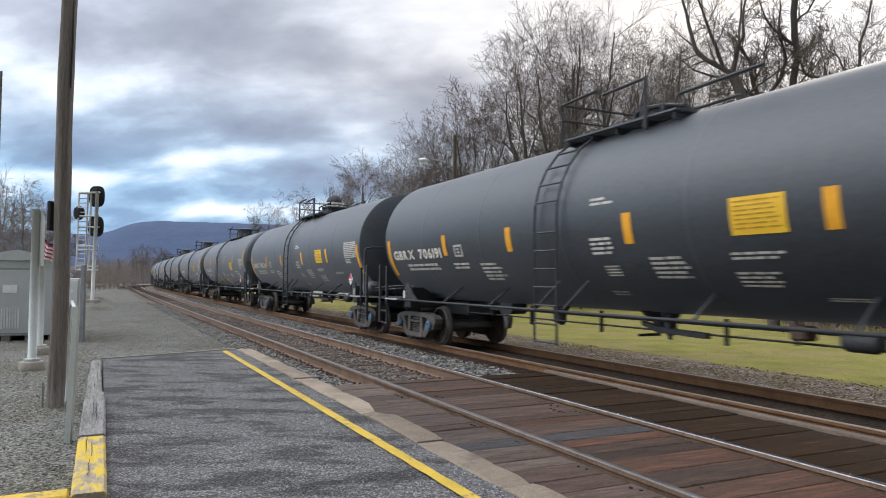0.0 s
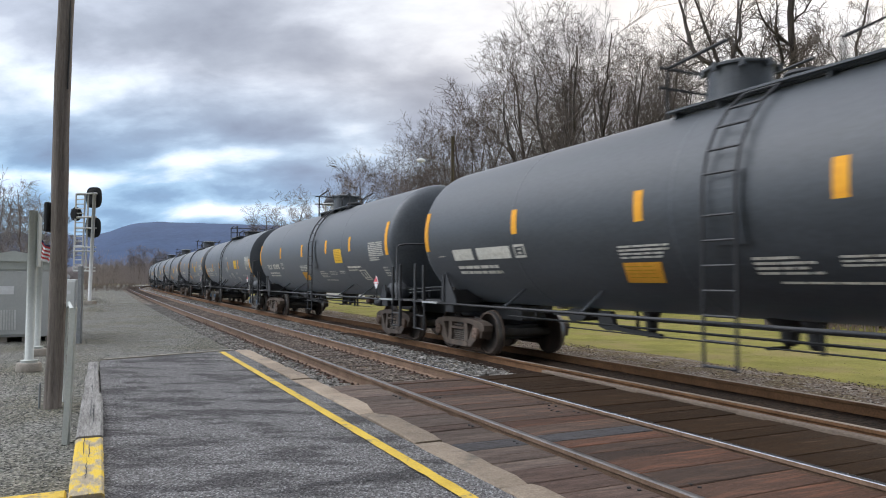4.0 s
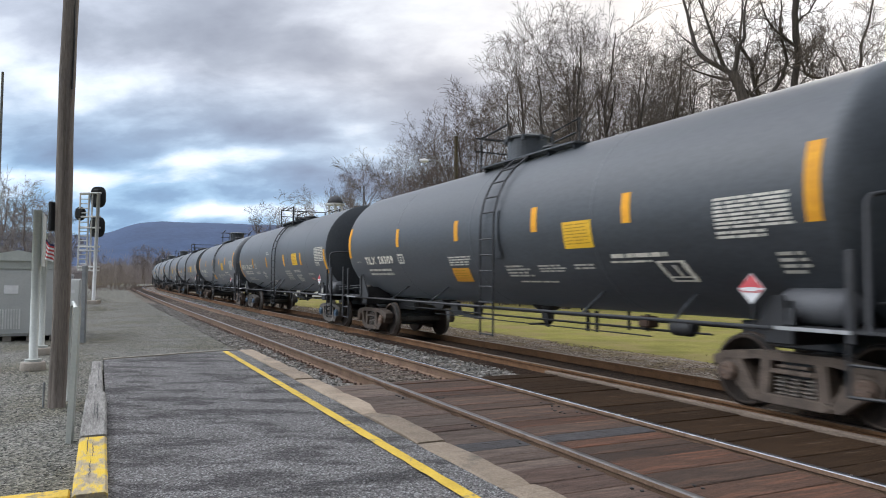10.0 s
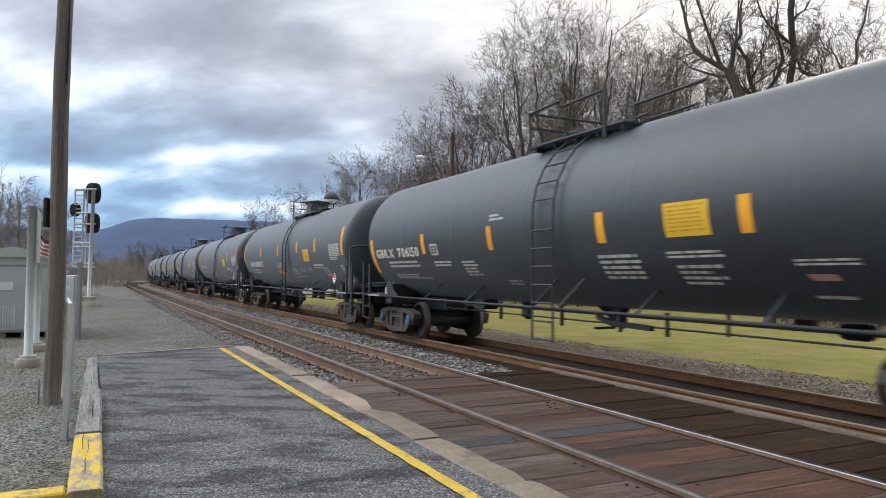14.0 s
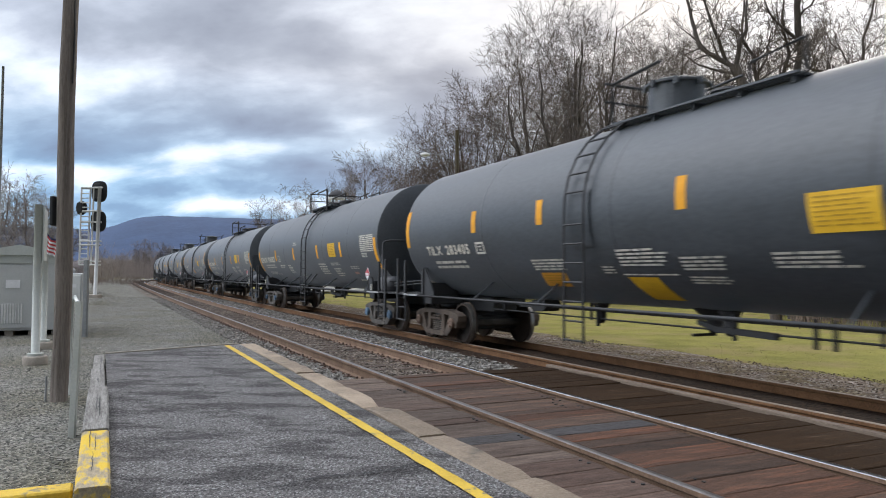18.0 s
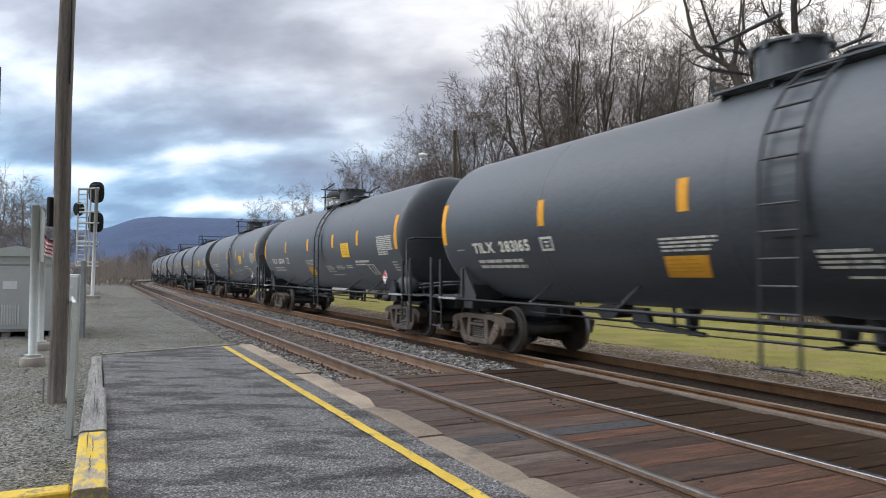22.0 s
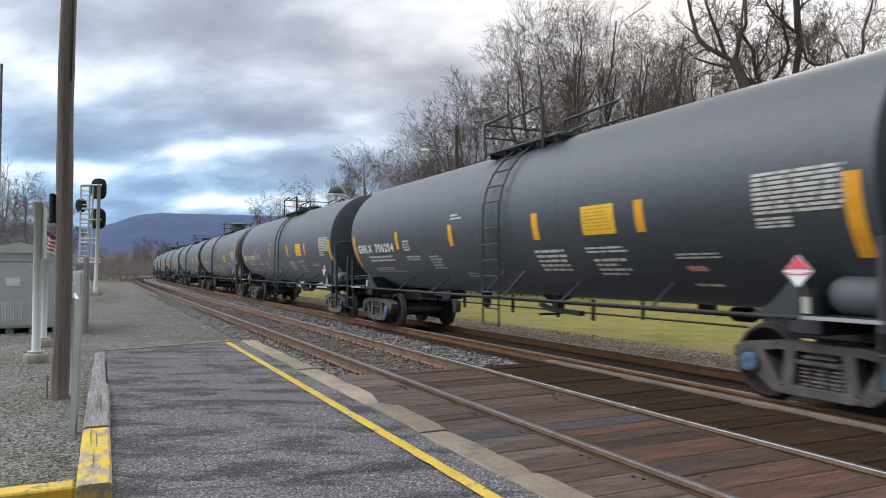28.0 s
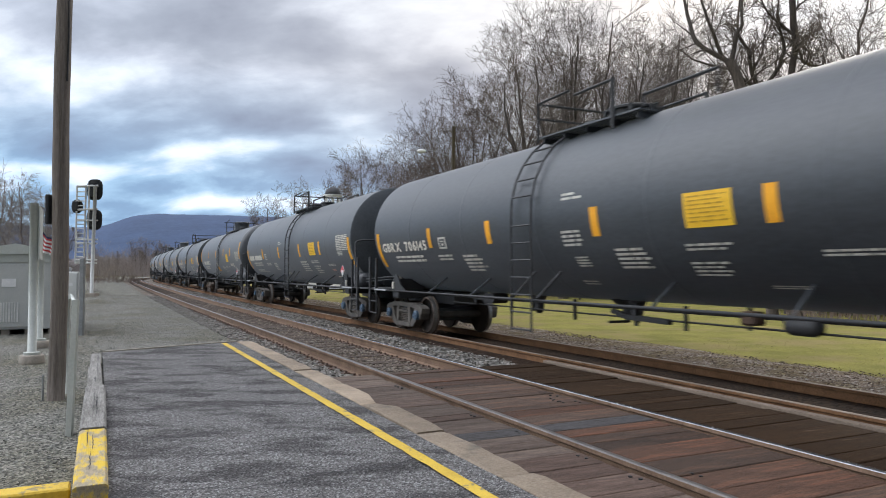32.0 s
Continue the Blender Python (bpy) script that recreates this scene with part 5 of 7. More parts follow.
# the train's small surges: seconds, metres
SURGE_T = (0, 1, 2, 3, 6, 7, 8, 9, 10, 11, 12, 13, 14, 17, 18, 19, 20, 21, 22, 23, 24, 25, 28, 29, 30, 31, 32)
SURGE_M = (0.10, 0.17, 0.09, -0.03, 0.01, -0.06, 0.06, -0.02, 0.14, -0.08, 0.08, -0.14, -0.03, 0.05, -0.07, 0.08, 0.22, -0.05, -0.07, 0.10, 0.12, 0.07, 0.17, -0.14, -0.12, 0.20, 0.04)


def car_pose(k, t):
    x = t / 16 - 1
    s = START + PITCH * k - SPEED * t + 0.284 * (x * x - 1) - 0.246 * (x ** 3 - x) + SLACK.get(k, 0.0) + float(np.interp(t, SURGE_T, SURGE_M))
    a, b = trk(s + 7.0, FAR, ZFAR), trk(s - 7.0, FAR, ZFAR)
    m, d = (a + b) / 2, a - b
    return pose(m.x, m.y, m.z, 0, 0, math.degrees(math.atan2(d.y, d.x)))


def spray_strokes(bm, lines, w=0.045):
    """Sprayed strokes: broad lines through points (along the car, degrees)."""
    for line in lines:
        for (xa, aa), (xb, ab) in zip(line, line[1:]):
            n = 4
            d = Vector((xb - xa, (ab - aa) * 0.0263))
            if d.length < 1e-4:
                continue
            nrm = Vector((-d.y, d.x)).normalized() * w / 2
            rows = []
            for i in range(n + 1):
                f = i / n
                x, a = xa + (xb - xa) * f, aa + (ab - aa) * f
                rows.append([bm.verts.new(on_tank(x + nrm.x, a + nrm.y / 0.0263, 0.010)), bm.verts.new(on_tank(x - nrm.x, a - nrm.y / 0.0263, 0.010))])
            for r0, r1 in zip(rows, rows[1:]):
                bm.faces.new((r0[0], r0[1], r1[1], r1[0]))


def make_train():
    protos = {kind: make_car(kind) for kind in "HTGU"}
    used, cars = set(), []
    for k, kind in enumerate(KINDS):
        m = car_pose(k, 0)
        if kind in used:
            car = copy_thing(protos[kind], m)
        else:
            car = protos[kind]
            car.matrix_basis = m
            used.add(kind)
        cars.append(car)
    for k, car in enumerate(cars):
        kind = KINDS[k]
        if k in MARKS:
            if kind in "GH":
                lettering("reporting_mark", "GBRX " + MARKS[k], 7.46, 4.72, -20.0, -11.9, STENCIL, car)
            else:
                lettering("reporting_mark", "TILX " + MARKS[k], 6.49 + (0.2 if kind == "U" else 0), 4.42 + (0.2 if kind == "U" else 0), -22.2, -14.8, STENCIL, car)
        else:
            bm = bmesh.new()
            x0, x1, a0, a1 = (7.46, 4.72, -11.9, -20.0) if kind in "GH" else (6.49, 4.20, -14.4, -23.3)
            patch(bm, x0, x0 + (x1 - x0) * 0.37, a0, a1)
            patch(bm, x0 + (x1 - x0) * 0.45, x1, a0, a1)
            tagged(part("reporting_mark", bm, FADED, car, "white stencilled mark too far off to read"), kind="stuff")
        tagged(car, "black tank car with sharp-edged domed ends, yellow stripes and panel" if kind in "GH" else "black tank car with rounded ends, yellow stripes and orange panel")
    # sprayed scrawls on single cars
    scrawls = {19: [[(3.55, -12), (3.25, -33)], [(3.0, -12), (3.4, -24), (2.75, -34)], [(2.6, -34), (2.75, -12), (2.05, -34)], [(2.2, -14), (1.55, -12)], [(2.0, -13), (1.75, -34)], [(1.5, -12), (1.0, -12), (1.35, -33), (0.8, -33), (0.95, -28)],
                    [(-2.2, -14), (-2.42, -28), (-2.68, -43), (-2.62, -49), (-2.5, -50), (-2.2, -48), (-2.0, -44), (-1.83, -38), (-1.72, -30)], [(-1.95, -20), (-2.55, -17)],
                    [(-2.88, -44), (-2.75, -30), (-2.72, -20), (-2.8, -10), (-3.2, -24), (-3.65, -41)], [(-2.63, -40), (-3.2, -38.5), (-3.7, -37), (-4.1, -43)],
                    [(-4.15, -12), (-3.85, -14), (-3.68, -18), (-3.6, -23), (-3.66, -30), (-3.88, -35), (-4.15, -34)], [(-4.75, -14), (-4.68, -28), (-4.6, -40)], [(-4.7, -15), (-5.3, -13)], [(-4.65, -27), (-5.1, -26)],
                    [(7.70, -16), (7.5, -20)], [(7.55, -14), (7.68, -21)], [(7.6, -21), (7.5, -33), (7.38, -43)]],
               2: [[(3.90, -27), (3.72, -36)], [(3.74, -26), (3.84, -35), (3.54, -32)], [(3.64, -25), (3.57, -37)], [(3.51, -27), (3.39, -34), (3.48, -37), (3.24, -31)], [(3.30, -27), (3.21, -37), (3.03, -35)], [(3.12, -28), (2.97, -33), (2.79, -33)]],
               7: [[(3.6, -33), (3.0, -38), (2.6, -33), (3.2, -31), (2.5, -42)]], 24: [[(2.2, -38), (1.7, -43), (1.3, -40), (1.6, -37), (0.9, -42)]]}
    for k, lines in scrawls.items():
        bm = bmesh.new()
        spray_strokes(bm, lines, 0.055 if k == 19 else 0.03)
        tagged(part("sprayed_scrawl", bm, SPRAY, cars[k], "pale sprayed scrawl"), kind="stuff")
    tagged(cars[19], "black tank car with pale sprayed scrawls, yellow stripes and orange panel")
    return cars


CARS = make_train()


def motions():
    """The train rolls past at an even speed; wheels turn while they are near."""
    stops = [i * 0.5 for i in range(65)]
    for k, car in enumerate(CARS):
        walk(car, [(t, car_pose(k, t)) for t in stops])
        t0 = max(0.0, (START + PITCH * k - 62.0) / SPEED)
        t1 = min(32.0, (START + PITCH * k + 16.0) / SPEED)
        if t1 <= t0:
            continue
        f0, f1 = int(t0 * 30), int(math.ceil(t1 * 30))
        for ws in car.children:
            if not ws.name.startswith("wheelset"):
                continue
            p = ws.matrix_basis.translation.copy()
            turn = {}
            for f in range(f0, f1 + 1):
                turn[f / 30] = math.degrees(-SPEED * (f - f0) / 30 / WHEEL_R)
            rows = [(t, Matrix.Translation(p) @ Matrix.Rotation(radians(a), 4, "Y")) for t, a in turn.items()]
            if f0 > 0:
                rows.insert(0, (0.0, rows[0][1]))
            if f1 < 960:
                rows.append((32.0, rows[-1][1]))
            walk(ws, rows)


# ---- beside the track ----
def make_pole():
    m = pose(-4.685, 8.60, -0.1)
    t = thing("utility_pole", "weathered brown wooden utility pole beside the platform", "pole", m)
    bm = bmesh.new()
    zs = np.linspace(0, 9.4, 24)
    tube(bm, [(0.06 * z / 9.4 + 0.012 * math.sin(z * 1.3), 0.01 * math.sin(z), z) for z in zs], [0.097 - 0.014 * z / 9.4 + 0.003 * math.sin(z * 5) for z in zs], 16)
    part("shaft", bm, POLEW, t, "", True)
    bm = bmesh.new()
    box(bm, -0.135, -0.09, -0.07, 0.03, 2.16, 2.52, 0.01)
    part("black_box", bm, BLACKP, t, "small black box fixed to the pole")
    bm = bmesh.new()
    tube(bm, [(-0.135, -0.04, 0.0), (-0.132, -0.04, 0.34)], 0.012, 6)
    part("ground_rod", bm, GALV, t)
    bm = bmesh.new()
    tube(bm, [(0.10 + 0.04 * i / 9 + 0.01 * math.sin(i * 2.3), -0.05, 3.9 + i * 0.6) for i in range(10)], 0.011, 6)
    part("cable", bm, BLACKP, t, "black cable stapled to the pole")


def make_post(x, y, top, r, sign, flag):
    t = thing("steel_post", "pale grey-green steel pipe post on a concrete footing", "post", pose(x, y, -0.08), "steel posts by the shed")
    bm = bmesh.new()
    lathe(bm, [(-0.15, 0.20), (0.14, 0.19), (0.16, 0.17), (0.16, 0.02)], 20, "z")
    part("footing", bm, CONCB, t, "concrete footing", True)
    bm = bmesh.new()
    lathe(bm, [(0.16, r + 0.06), (0.20, r + 0.06), (0.21, r + 0.01)], 20, "z")
    part("flange", bm, PALEP, t)
    bm = bmesh.new()
    tube(bm, [(0, 0, 0.18), (0, 0, top)], r, 20)
    part("shaft", bm, PALEP, t, "", True)
    if sign:
        bm = bmesh.new()
        box(bm, -0.012, 0.012, -0.05, 0.95, top - 0.95, top - 0.05)
        ob = part("sign_plate", bm, PALEP, t, "plain sign plate seen from its edge")
        ob.matrix_basis = pose(r + 0.02, 0, 0, 0, 0, 27)
    if flag:
        f = thing("small_flag", "small limp red, white and blue striped flag on a stick", "flag", pose(x + 0.03, y - 0.05, -0.20))
        bm = bmesh.new()
        tube(bm, [(-0.03, 0, 1.55), (0.02, 0, 2.58)], 0.008, 6)
        part("stick", bm, TIMBER, f)
        for k in range(9):
            bm = bmesh.new()
            rows = []
            for i in range(7):
                u = i / 6
                yy = 0.03 * math.sin(u * 9)
                d = 0.028 * k
                zz = 2.50 - d * 1.3 - u * 0.20 - 0.03 * math.sin(u * 5)
                rows.append([bm.verts.new((0.02 + u * 0.24 - d * 0.28, yy, zz)), bm.verts.new((0.02 + u * 0.24 - d * 0.28 - 0.008, yy, zz - 0.037))])
            for r0, r1 in zip(rows, rows[1:]):
                bm.faces.new((r0[0], r0[1], r1[1], r1[0]))
            part("stripe", bm, FLAGR if k % 2 else (FLAGB if k == 0 else WHITEP), f)


def make_shed():
    m = pose(-10.47, 17.32, -0.08, 0, 0, 24)
    t = thing("equipment_shed", "grey metal equipment shed with a louvred door", "shed", m)
    w, d, h = 0.86, 2.6, 1.98
    bm = bmesh.new()
    box(bm, -w, w, 0, d, 0.14, h, 0.012)
    part("wall", bm, GREYP, t)
    bm = bmesh.new()
    slab(bm, [(-w - 0.06, h), (w + 0.06, h), (w + 0.06, h + 0.07), (0.0, h + 0.26), (-w - 0.06, h + 0.07)], -0.08, d + 0.08)
    part("roof", bm, PALEP, t, "pale low-pitched metal roof")
    bm = bmesh.new()
    box(bm, -w - 0.03, w + 0.03, -0.03, -0.002, h - 0.20, h - 0.002, 0.006)
    part("fascia", bm, PALEP, t)
    bm = bmesh.new()
    box(bm, -0.58, 0.44, -0.035, -0.003, 0.20, h - 0.24, 0.008)
    door = part("door", bm, GREYP, t)
    for k in range(9):
        bm = bmesh.new()
        box(bm, -0.42 + k * 0.058, -0.42 + k * 0.058 + 0.036, -0.052, -0.036, 0.32, 0.80, 0.004)
        part("vent_slat", bm, WHITEW, door, "pale vent slat" if k == 0 else "")
    bm = bmesh.new()
    box(bm, -0.28, 0.02, -0.048, -0.036, 1.18, 1.38)
    part("door_notice", bm, WHITEP, door, "small white notice")
    bm = bmesh.new()
    tube(bm, [(-0.52, -0.04, 1.02), (-0.52, -0.09, 1.02), (-0.44, -0.09, 1.02)], 0.012, 6)
    part("door_handle", bm, GALV, door)
    for x in (-0.72, -0.2, 0.3, 0.8):
        bm = bmesh.new()
        box(bm, x - 0.09, x + 0.09, 0.05, d - 0.05, 0, 0.14)
        part("skid", bm, CONCB, t)


def make_cabinet():
    t = thing("signal_cabinet", "grey steel cabinet standing on two legs", "cabinet", pose(-9.12, 17.45, -0.08))
    bm = bmesh.new()
    box(bm, -0.20, 0.20, -0.15, 0.15, 0.72, 1.55, 0.015)
    body = part("body", bm, GREYP, t)
    bm = bmesh.new()
    box(bm, -0.17, 0.17, -0.168, -0.152, 0.76, 1.50, 0.006)
    part("door", bm, GREYP, body)
    bm = bmesh.new()
    box(bm, -0.07, 0.07, -0.175, -0.169, 1.20, 1.28)
    part("notice", bm, WHITEP, body)
    bm = bmesh.new()
    lathe(bm, [(1.55, 0.04), (1.62, 0.05), (1.66, 0.03), (1.67, 0.005)], 12, "z", (-0.1, 0, 0))
    part("vent_cap", bm, GALV, body)
    for x in (-0.15, 0.15):
        bm = bmesh.new()
        box(bm, x - 0.03, x + 0.03, -0.03, 0.03, -0.05, 0.72)
        part("leg", bm, GALV, t)
    t = thing("square_post", "pale square steel post beside the cabinet", "post", pose(-8.72, 17.1, -0.08))
    bm = bmesh.new()
    box(bm, -0.05, 0.05, -0.05, 0.05, -0.05, 1.88, 0.008)
    part("shaft", bm, GALV, t)


def make_handrail():
    a, b = Vector((-3.53, 6.72, -0.08)), Vector((-4.79, 9.03, -0.08))
    t = thing("hand_rail", "galvanised hand rail edging the platform, with a bent pipe", "railing", Matrix.Translation(a))
    d = b - a
    bm = bmesh.new()
    v = [(-0.027, -0.02), (0.027, -0.02), (0.027, 0.02), (0.018, 0.02), (0.018, -0.011), (-0.018, -0.011), (-0.018, 0.02), (-0.027, 0.02)]
    lo = [bm.verts.new((x, y, -0.06)) for x, y in v]
    hi = [bm.verts.new((x + 0.045, y, 1.30)) for x, y in v]
    for i in range(8):
        j = (i + 1) % 8
        bm.faces.new((lo[i], lo[j], hi[j], hi[i]))
    bm.faces.new(hi)
    part("channel_post", bm, PALEP, t, "flat grey channel post")
    bm = bmesh.new()
    top = Vector((0.04, 0, 1.265))
    tube(bm, [top, top + d * 0.5, d * 0.965 + Vector((0.045, 0, 1.265)), d * 0.985 + Vector((0.04, 0, 1.245)), d + Vector((0.03, 0, 1.20)), d + Vector((0.01, 0, 0.6)), d + Vector((0, 0, -0.05))], 0.019, 10)
    part("bent_pipe", bm, PALEP, t, "pale bent pipe", True)


def make_signal():
    base = Vector((-21.35, 42.9, -0.1))
    t = thing("railway_signal", "tall galvanised railway signal mast with three black heads seen from behind", "signal", Matrix.Translation(base))
    k = 0.0342
    X = lambda px: (px - 160) * k
    Z = lambda py: (540 - py) * k
    bm = bmesh.new()
    box(bm, -0.35, 0.35, -0.3, 0.3, -0.1, 0.25, 0.02)
    part("footing", bm, CONCB, t)
    bm = bmesh.new()
    tube(bm, [(X(161), 0, 0.2), (X(165), 0, Z(342))], 0.105, 14)
    mast = part("mast", bm, GALVL, t, "", True)
    # ladder cage beside it
    for x0, x1 in ((127, 128), (142, 144), (148, 150)):
        bm = bmesh.new()
        tube(bm, [(X(x0), 0.3, Z(480)), (X(x1), 0.3, Z(342))], 0.052, 6)
        part("ladder_rail", bm, GALVL, mast)
    for i in range(17):
        py = 344 + i * 8.3
        f = (480 - py) / 138
        bm = bmesh.new()
        tube(bm, [(X(127 + f), 0.3, Z(py)), (X(142 + 2 * f), 0.3, Z(py))], 0.035, 5)
        part("rung", bm, GALVL, mast)
    for py in (342, 384, 404, 438, 445, 474, 480):
        bm = bmesh.new()
        tube(bm, [(X(127 + (480 - py) / 138), 0.3, Z(py)), (X(168), 0.1, Z(py))], 0.055, 6)
        part("platform_bar", bm, GALVL, mast)
    for px, py, w, hh, e in ((156.8, 348, 0.48, 0.65, 0.66), (156.5, 402, 0.48, 0.63, 0.66), (125.5, 378, 0.35, 0.43, 0.95)):
        bm = bmesh.new()
        pts = []
        for i in range(24):
            a = 2 * math.pi * i / 24
            c, s = math.cos(a), math.sin(a)
            pts.append((X(px) + w * (abs(c) ** e) * (1 if c > 0 else -1), Z(py) + hh * (abs(s) ** e) * (1 if s > 0 else -1)))
        slab(bm, pts, 0.50, 0.54)
        head = part("backboard", bm, BLACKP, t, "black rounded backboard of a signal head")
        bm = bmesh.new()
        box(bm, X(px) - 0.16, X(px) + 0.16, 0.20, 0.499, Z(py) - hh * 0.7, Z(py) + hh * 0.7, 0.03)
        part("lamp_housing", bm, BLACKP, head)


def make_heap(px, depth, r, h, seed):
    """A low dumped heap of crushed stone."""
    n, m = 28, 8
    V, F = [], []
    for i in range(m + 1):
        f = i / m
        for k in range(n):
            t = 2 * math.pi * k / n
            wob = 1 + 0.22 * noise.noise(Vector((math.cos(t) * 1.5, math.sin(t) * 1.5, seed)))
            V.append(((1 - f) * r * wob * math.cos(t) * 1.6, (1 - f) * r * wob * math.sin(t), h * (math.sin(f * 1.57) ** 1.3) + 0.03 * noise.noise(Vector((k * 0.9, i * 0.9, seed)))))
    for i in range(m):
        for k in range(n):
            F.append((i * n + k, i * n + (k + 1) % n, (i + 1) * n + (k + 1) % n, (i + 1) * n + k))
    ob = new("gravel_heap", raw("gravel_heap", V, F, GRAVEL, True))
    x, y, z = view(px, depth, -0.13)
    ob.matrix_basis = pose(x, y, z)
    tagged(ob, "low heap of grey crushed stone on the yard", "gravel", kind="stuff")


def make_lamp_pole(x, y, top, wooden, arm):
    t = thing("street_lamp", "wooden pole carrying a street lamp on a long arm" if wooden else "thin grey metal lamp pole", "street lamp", pose(x, y, -0.5))
    bm = bmesh.new()
    tube(bm, [(0, 0, 0), (0, 0, top)], [0.16, 0.11] if wooden else [0.07, 0.05], 10)
    part("shaft", bm, POLEW if wooden else GALV, t, "", True)
    if arm:
        bm = bmesh.new()
        tube(bm, [(0, 0, top - 1.9), (-0.8, -0.1, top - 1.55), (-1.5, -0.2, top - 1.45), (-1.75, -0.2, top - 1.5)], 0.03, 6)
        part("arm", bm, GALV, t)
        bm = bmesh.new()
        lathe(bm, [(-0.42, 0.01), (-0.36, 0.09), (-0.1, 0.13), (0.1, 0.07), (0.14, 0.01)], 12, "x", (-1.75, -0.2, top - 1.5))
        head = part("lamp_head", bm, WHITEW, t, "pale cobra-head lamp, unlit", True)


def make_station():
    """A house behind the train of which little more than roof and cupola shows."""
    cx, cy = -11.0, 70.0
    t = thing("station_house", "long low house with a dark roof and white cupola", "house", pose(cx, cy, 1.15, 0, 0, -25))
    bm = bmesh.new()
    box(bm, -6, 6, -3.5, 3.5, -1.3, 3.0)
    part("wall", bm, WHITEW, t)
    bm = bmesh.new()
    v = [bm.verts.new(p) for p in ((-6.6, -4.1, 3.0), (6.6, -4.1, 3.0), (6.6, 4.1, 3.0), (-6.6, 4.1, 3.0), (-4.2, 0, 6.0), (4.2, 0, 6.0))]
    for f in ((0, 1, 5, 4), (1, 2, 5), (2, 3, 4, 5), (3, 0, 4), (3, 2, 1, 0)):
        bm.faces.new([v[i] for i in f])
    roof = part("roof", bm, ROOFM, t, "dark hipped roof")
    for x in (-4.0, -1.5, 1.5, 4.0):
        bm = bmesh.new()
        box(bm, x - 0.5, x + 0.5, -3.56, -3.5, 1.0, 2.3)
        part("window", bm, BLACKP, t)
    bm = bmesh.new()
    box(bm, -0.8, 0.8, -0.8, 0.8, 5.5, 6.5, 0.02)
    cup = part("cupola", bm, WHITEW, t, "white open cupola with a dark dome")
    for i in range(6):
        a = math.pi * i / 3
        bm = bmesh.new()
        tube(bm, [(0.72 * math.cos(a), 0.72 * math.sin(a), 6.4), (0.72 * math.cos(a), 0.72 * math.sin(a), 7.75)], 0.09, 8)
        part("column", bm, WHITEW, cup)
    bm = bmesh.new()
    lathe(bm, [(7.72, 0.95), (7.86, 0.95), (7.88, 0.80)], 24, "z")
    part("cornice", bm, WHITEW, cup)
    bm = bmesh.new()
    lathe(bm, [(7.88, 0.78), (8.15, 0.74), (8.42, 0.56), (8.6, 0.28), (8.66, 0.03)], 24, "z")
    part("dome", bm, ROOFM, cup, "dark round dome", True)


make_pole()
make_post(-6.95, 12.0, 2.72, 0.068, True, False)
make_post(-8.20, 14.4, 2.47, 0.068, False, True)
make_shed()
make_cabinet()
make_handrail()
make_signal()
make_lamp_pole(0.55, 42.0, 10.6, True, True)
make_lamp_pole(-19.09, 30.0, 10.8, False, False)
make_station()


def make_back_wall():
    """Plain long wall, unseen, added to close the place behind and block low sky."""
    bm = bmesh.new()
    box(bm, -6.0, 46.0, -10.4, -10.0, -0.4, 8.5)
    tagged(new("wall_south", mesh_from("wall_south", bm, GREYP)), "plain grey unseen wall added behind the platform to block sky", "wall", kind="structure")


make_back_wall()


# ---- trees ----
def shoot(rng, out, p, d, length, r, level, last, plan):
    """One limb with its side shoots; plan gives for each level: pieces, wander, lift, shoots, angle, shoot's length."""
    n, wander, lift, kids, (g0, g1), (l0, l1) = plan[min(level, len(plan) - 1)]
    pts, rs = [p.copy()], [r]
    q, v = p.copy(), d.normalized()
    bend = Vector((rng.gauss(0, 1), rng.gauss(0, 1), rng.gauss(0, 0.4))) * wander * 0.9
    for i in range(n):
        v = (v + bend / n + Vector((rng.gauss(0, 1), rng.gauss(0, 1), rng.gauss(0, 0.8))) * wander + Vector((0, 0, lift))).normalized()
        q = q + v * (length / n)
        pts.append(q.copy())
        rs.append(r * (1 - 0.82 * ((i + 1) / n) ** 0.9))
    out.append((pts, rs, level))
    if level < last:
        sprout(rng, out, pts, rs, length, level, last, plan, 0.22 if level == 0 else 0.12)


def sprout(rng, out, pts, rs, length, level, last, plan, low):
    n, wander, lift, kids, (g0, g1), (l0, l1) = plan[min(level, len(plan) - 1)]
    m = len(pts) - 1
    for c in range(kids):
        f = min(low + (1 - low) * (c + rng.random()) / kids, 0.999)
        i = int(f * m)
        b = pts[i].lerp(pts[i + 1], f * m - i)
        rb = rs[i] + (rs[i + 1] - rs[i]) * (f * m - i)
        along = (pts[i + 1] - pts[i]).normalized()
        side = along.cross(Vector((rng.gauss(0, 1), rng.gauss(0, 1), rng.gauss(0, 0.7)))).normalized()
        g = rng.uniform(g0, g1)
        shoot(rng, out, b, along * math.cos(g) + side * math.sin(g), length * rng.uniform(l0, l1) * (1.15 - 0.45 * f), min(max(rb * rng.uniform(0.38, 0.66), 0.005), (1.0, 0.2, 0.06, 0.020, 0.009)[min(level + 1, 4)]), level + 1, last, plan)


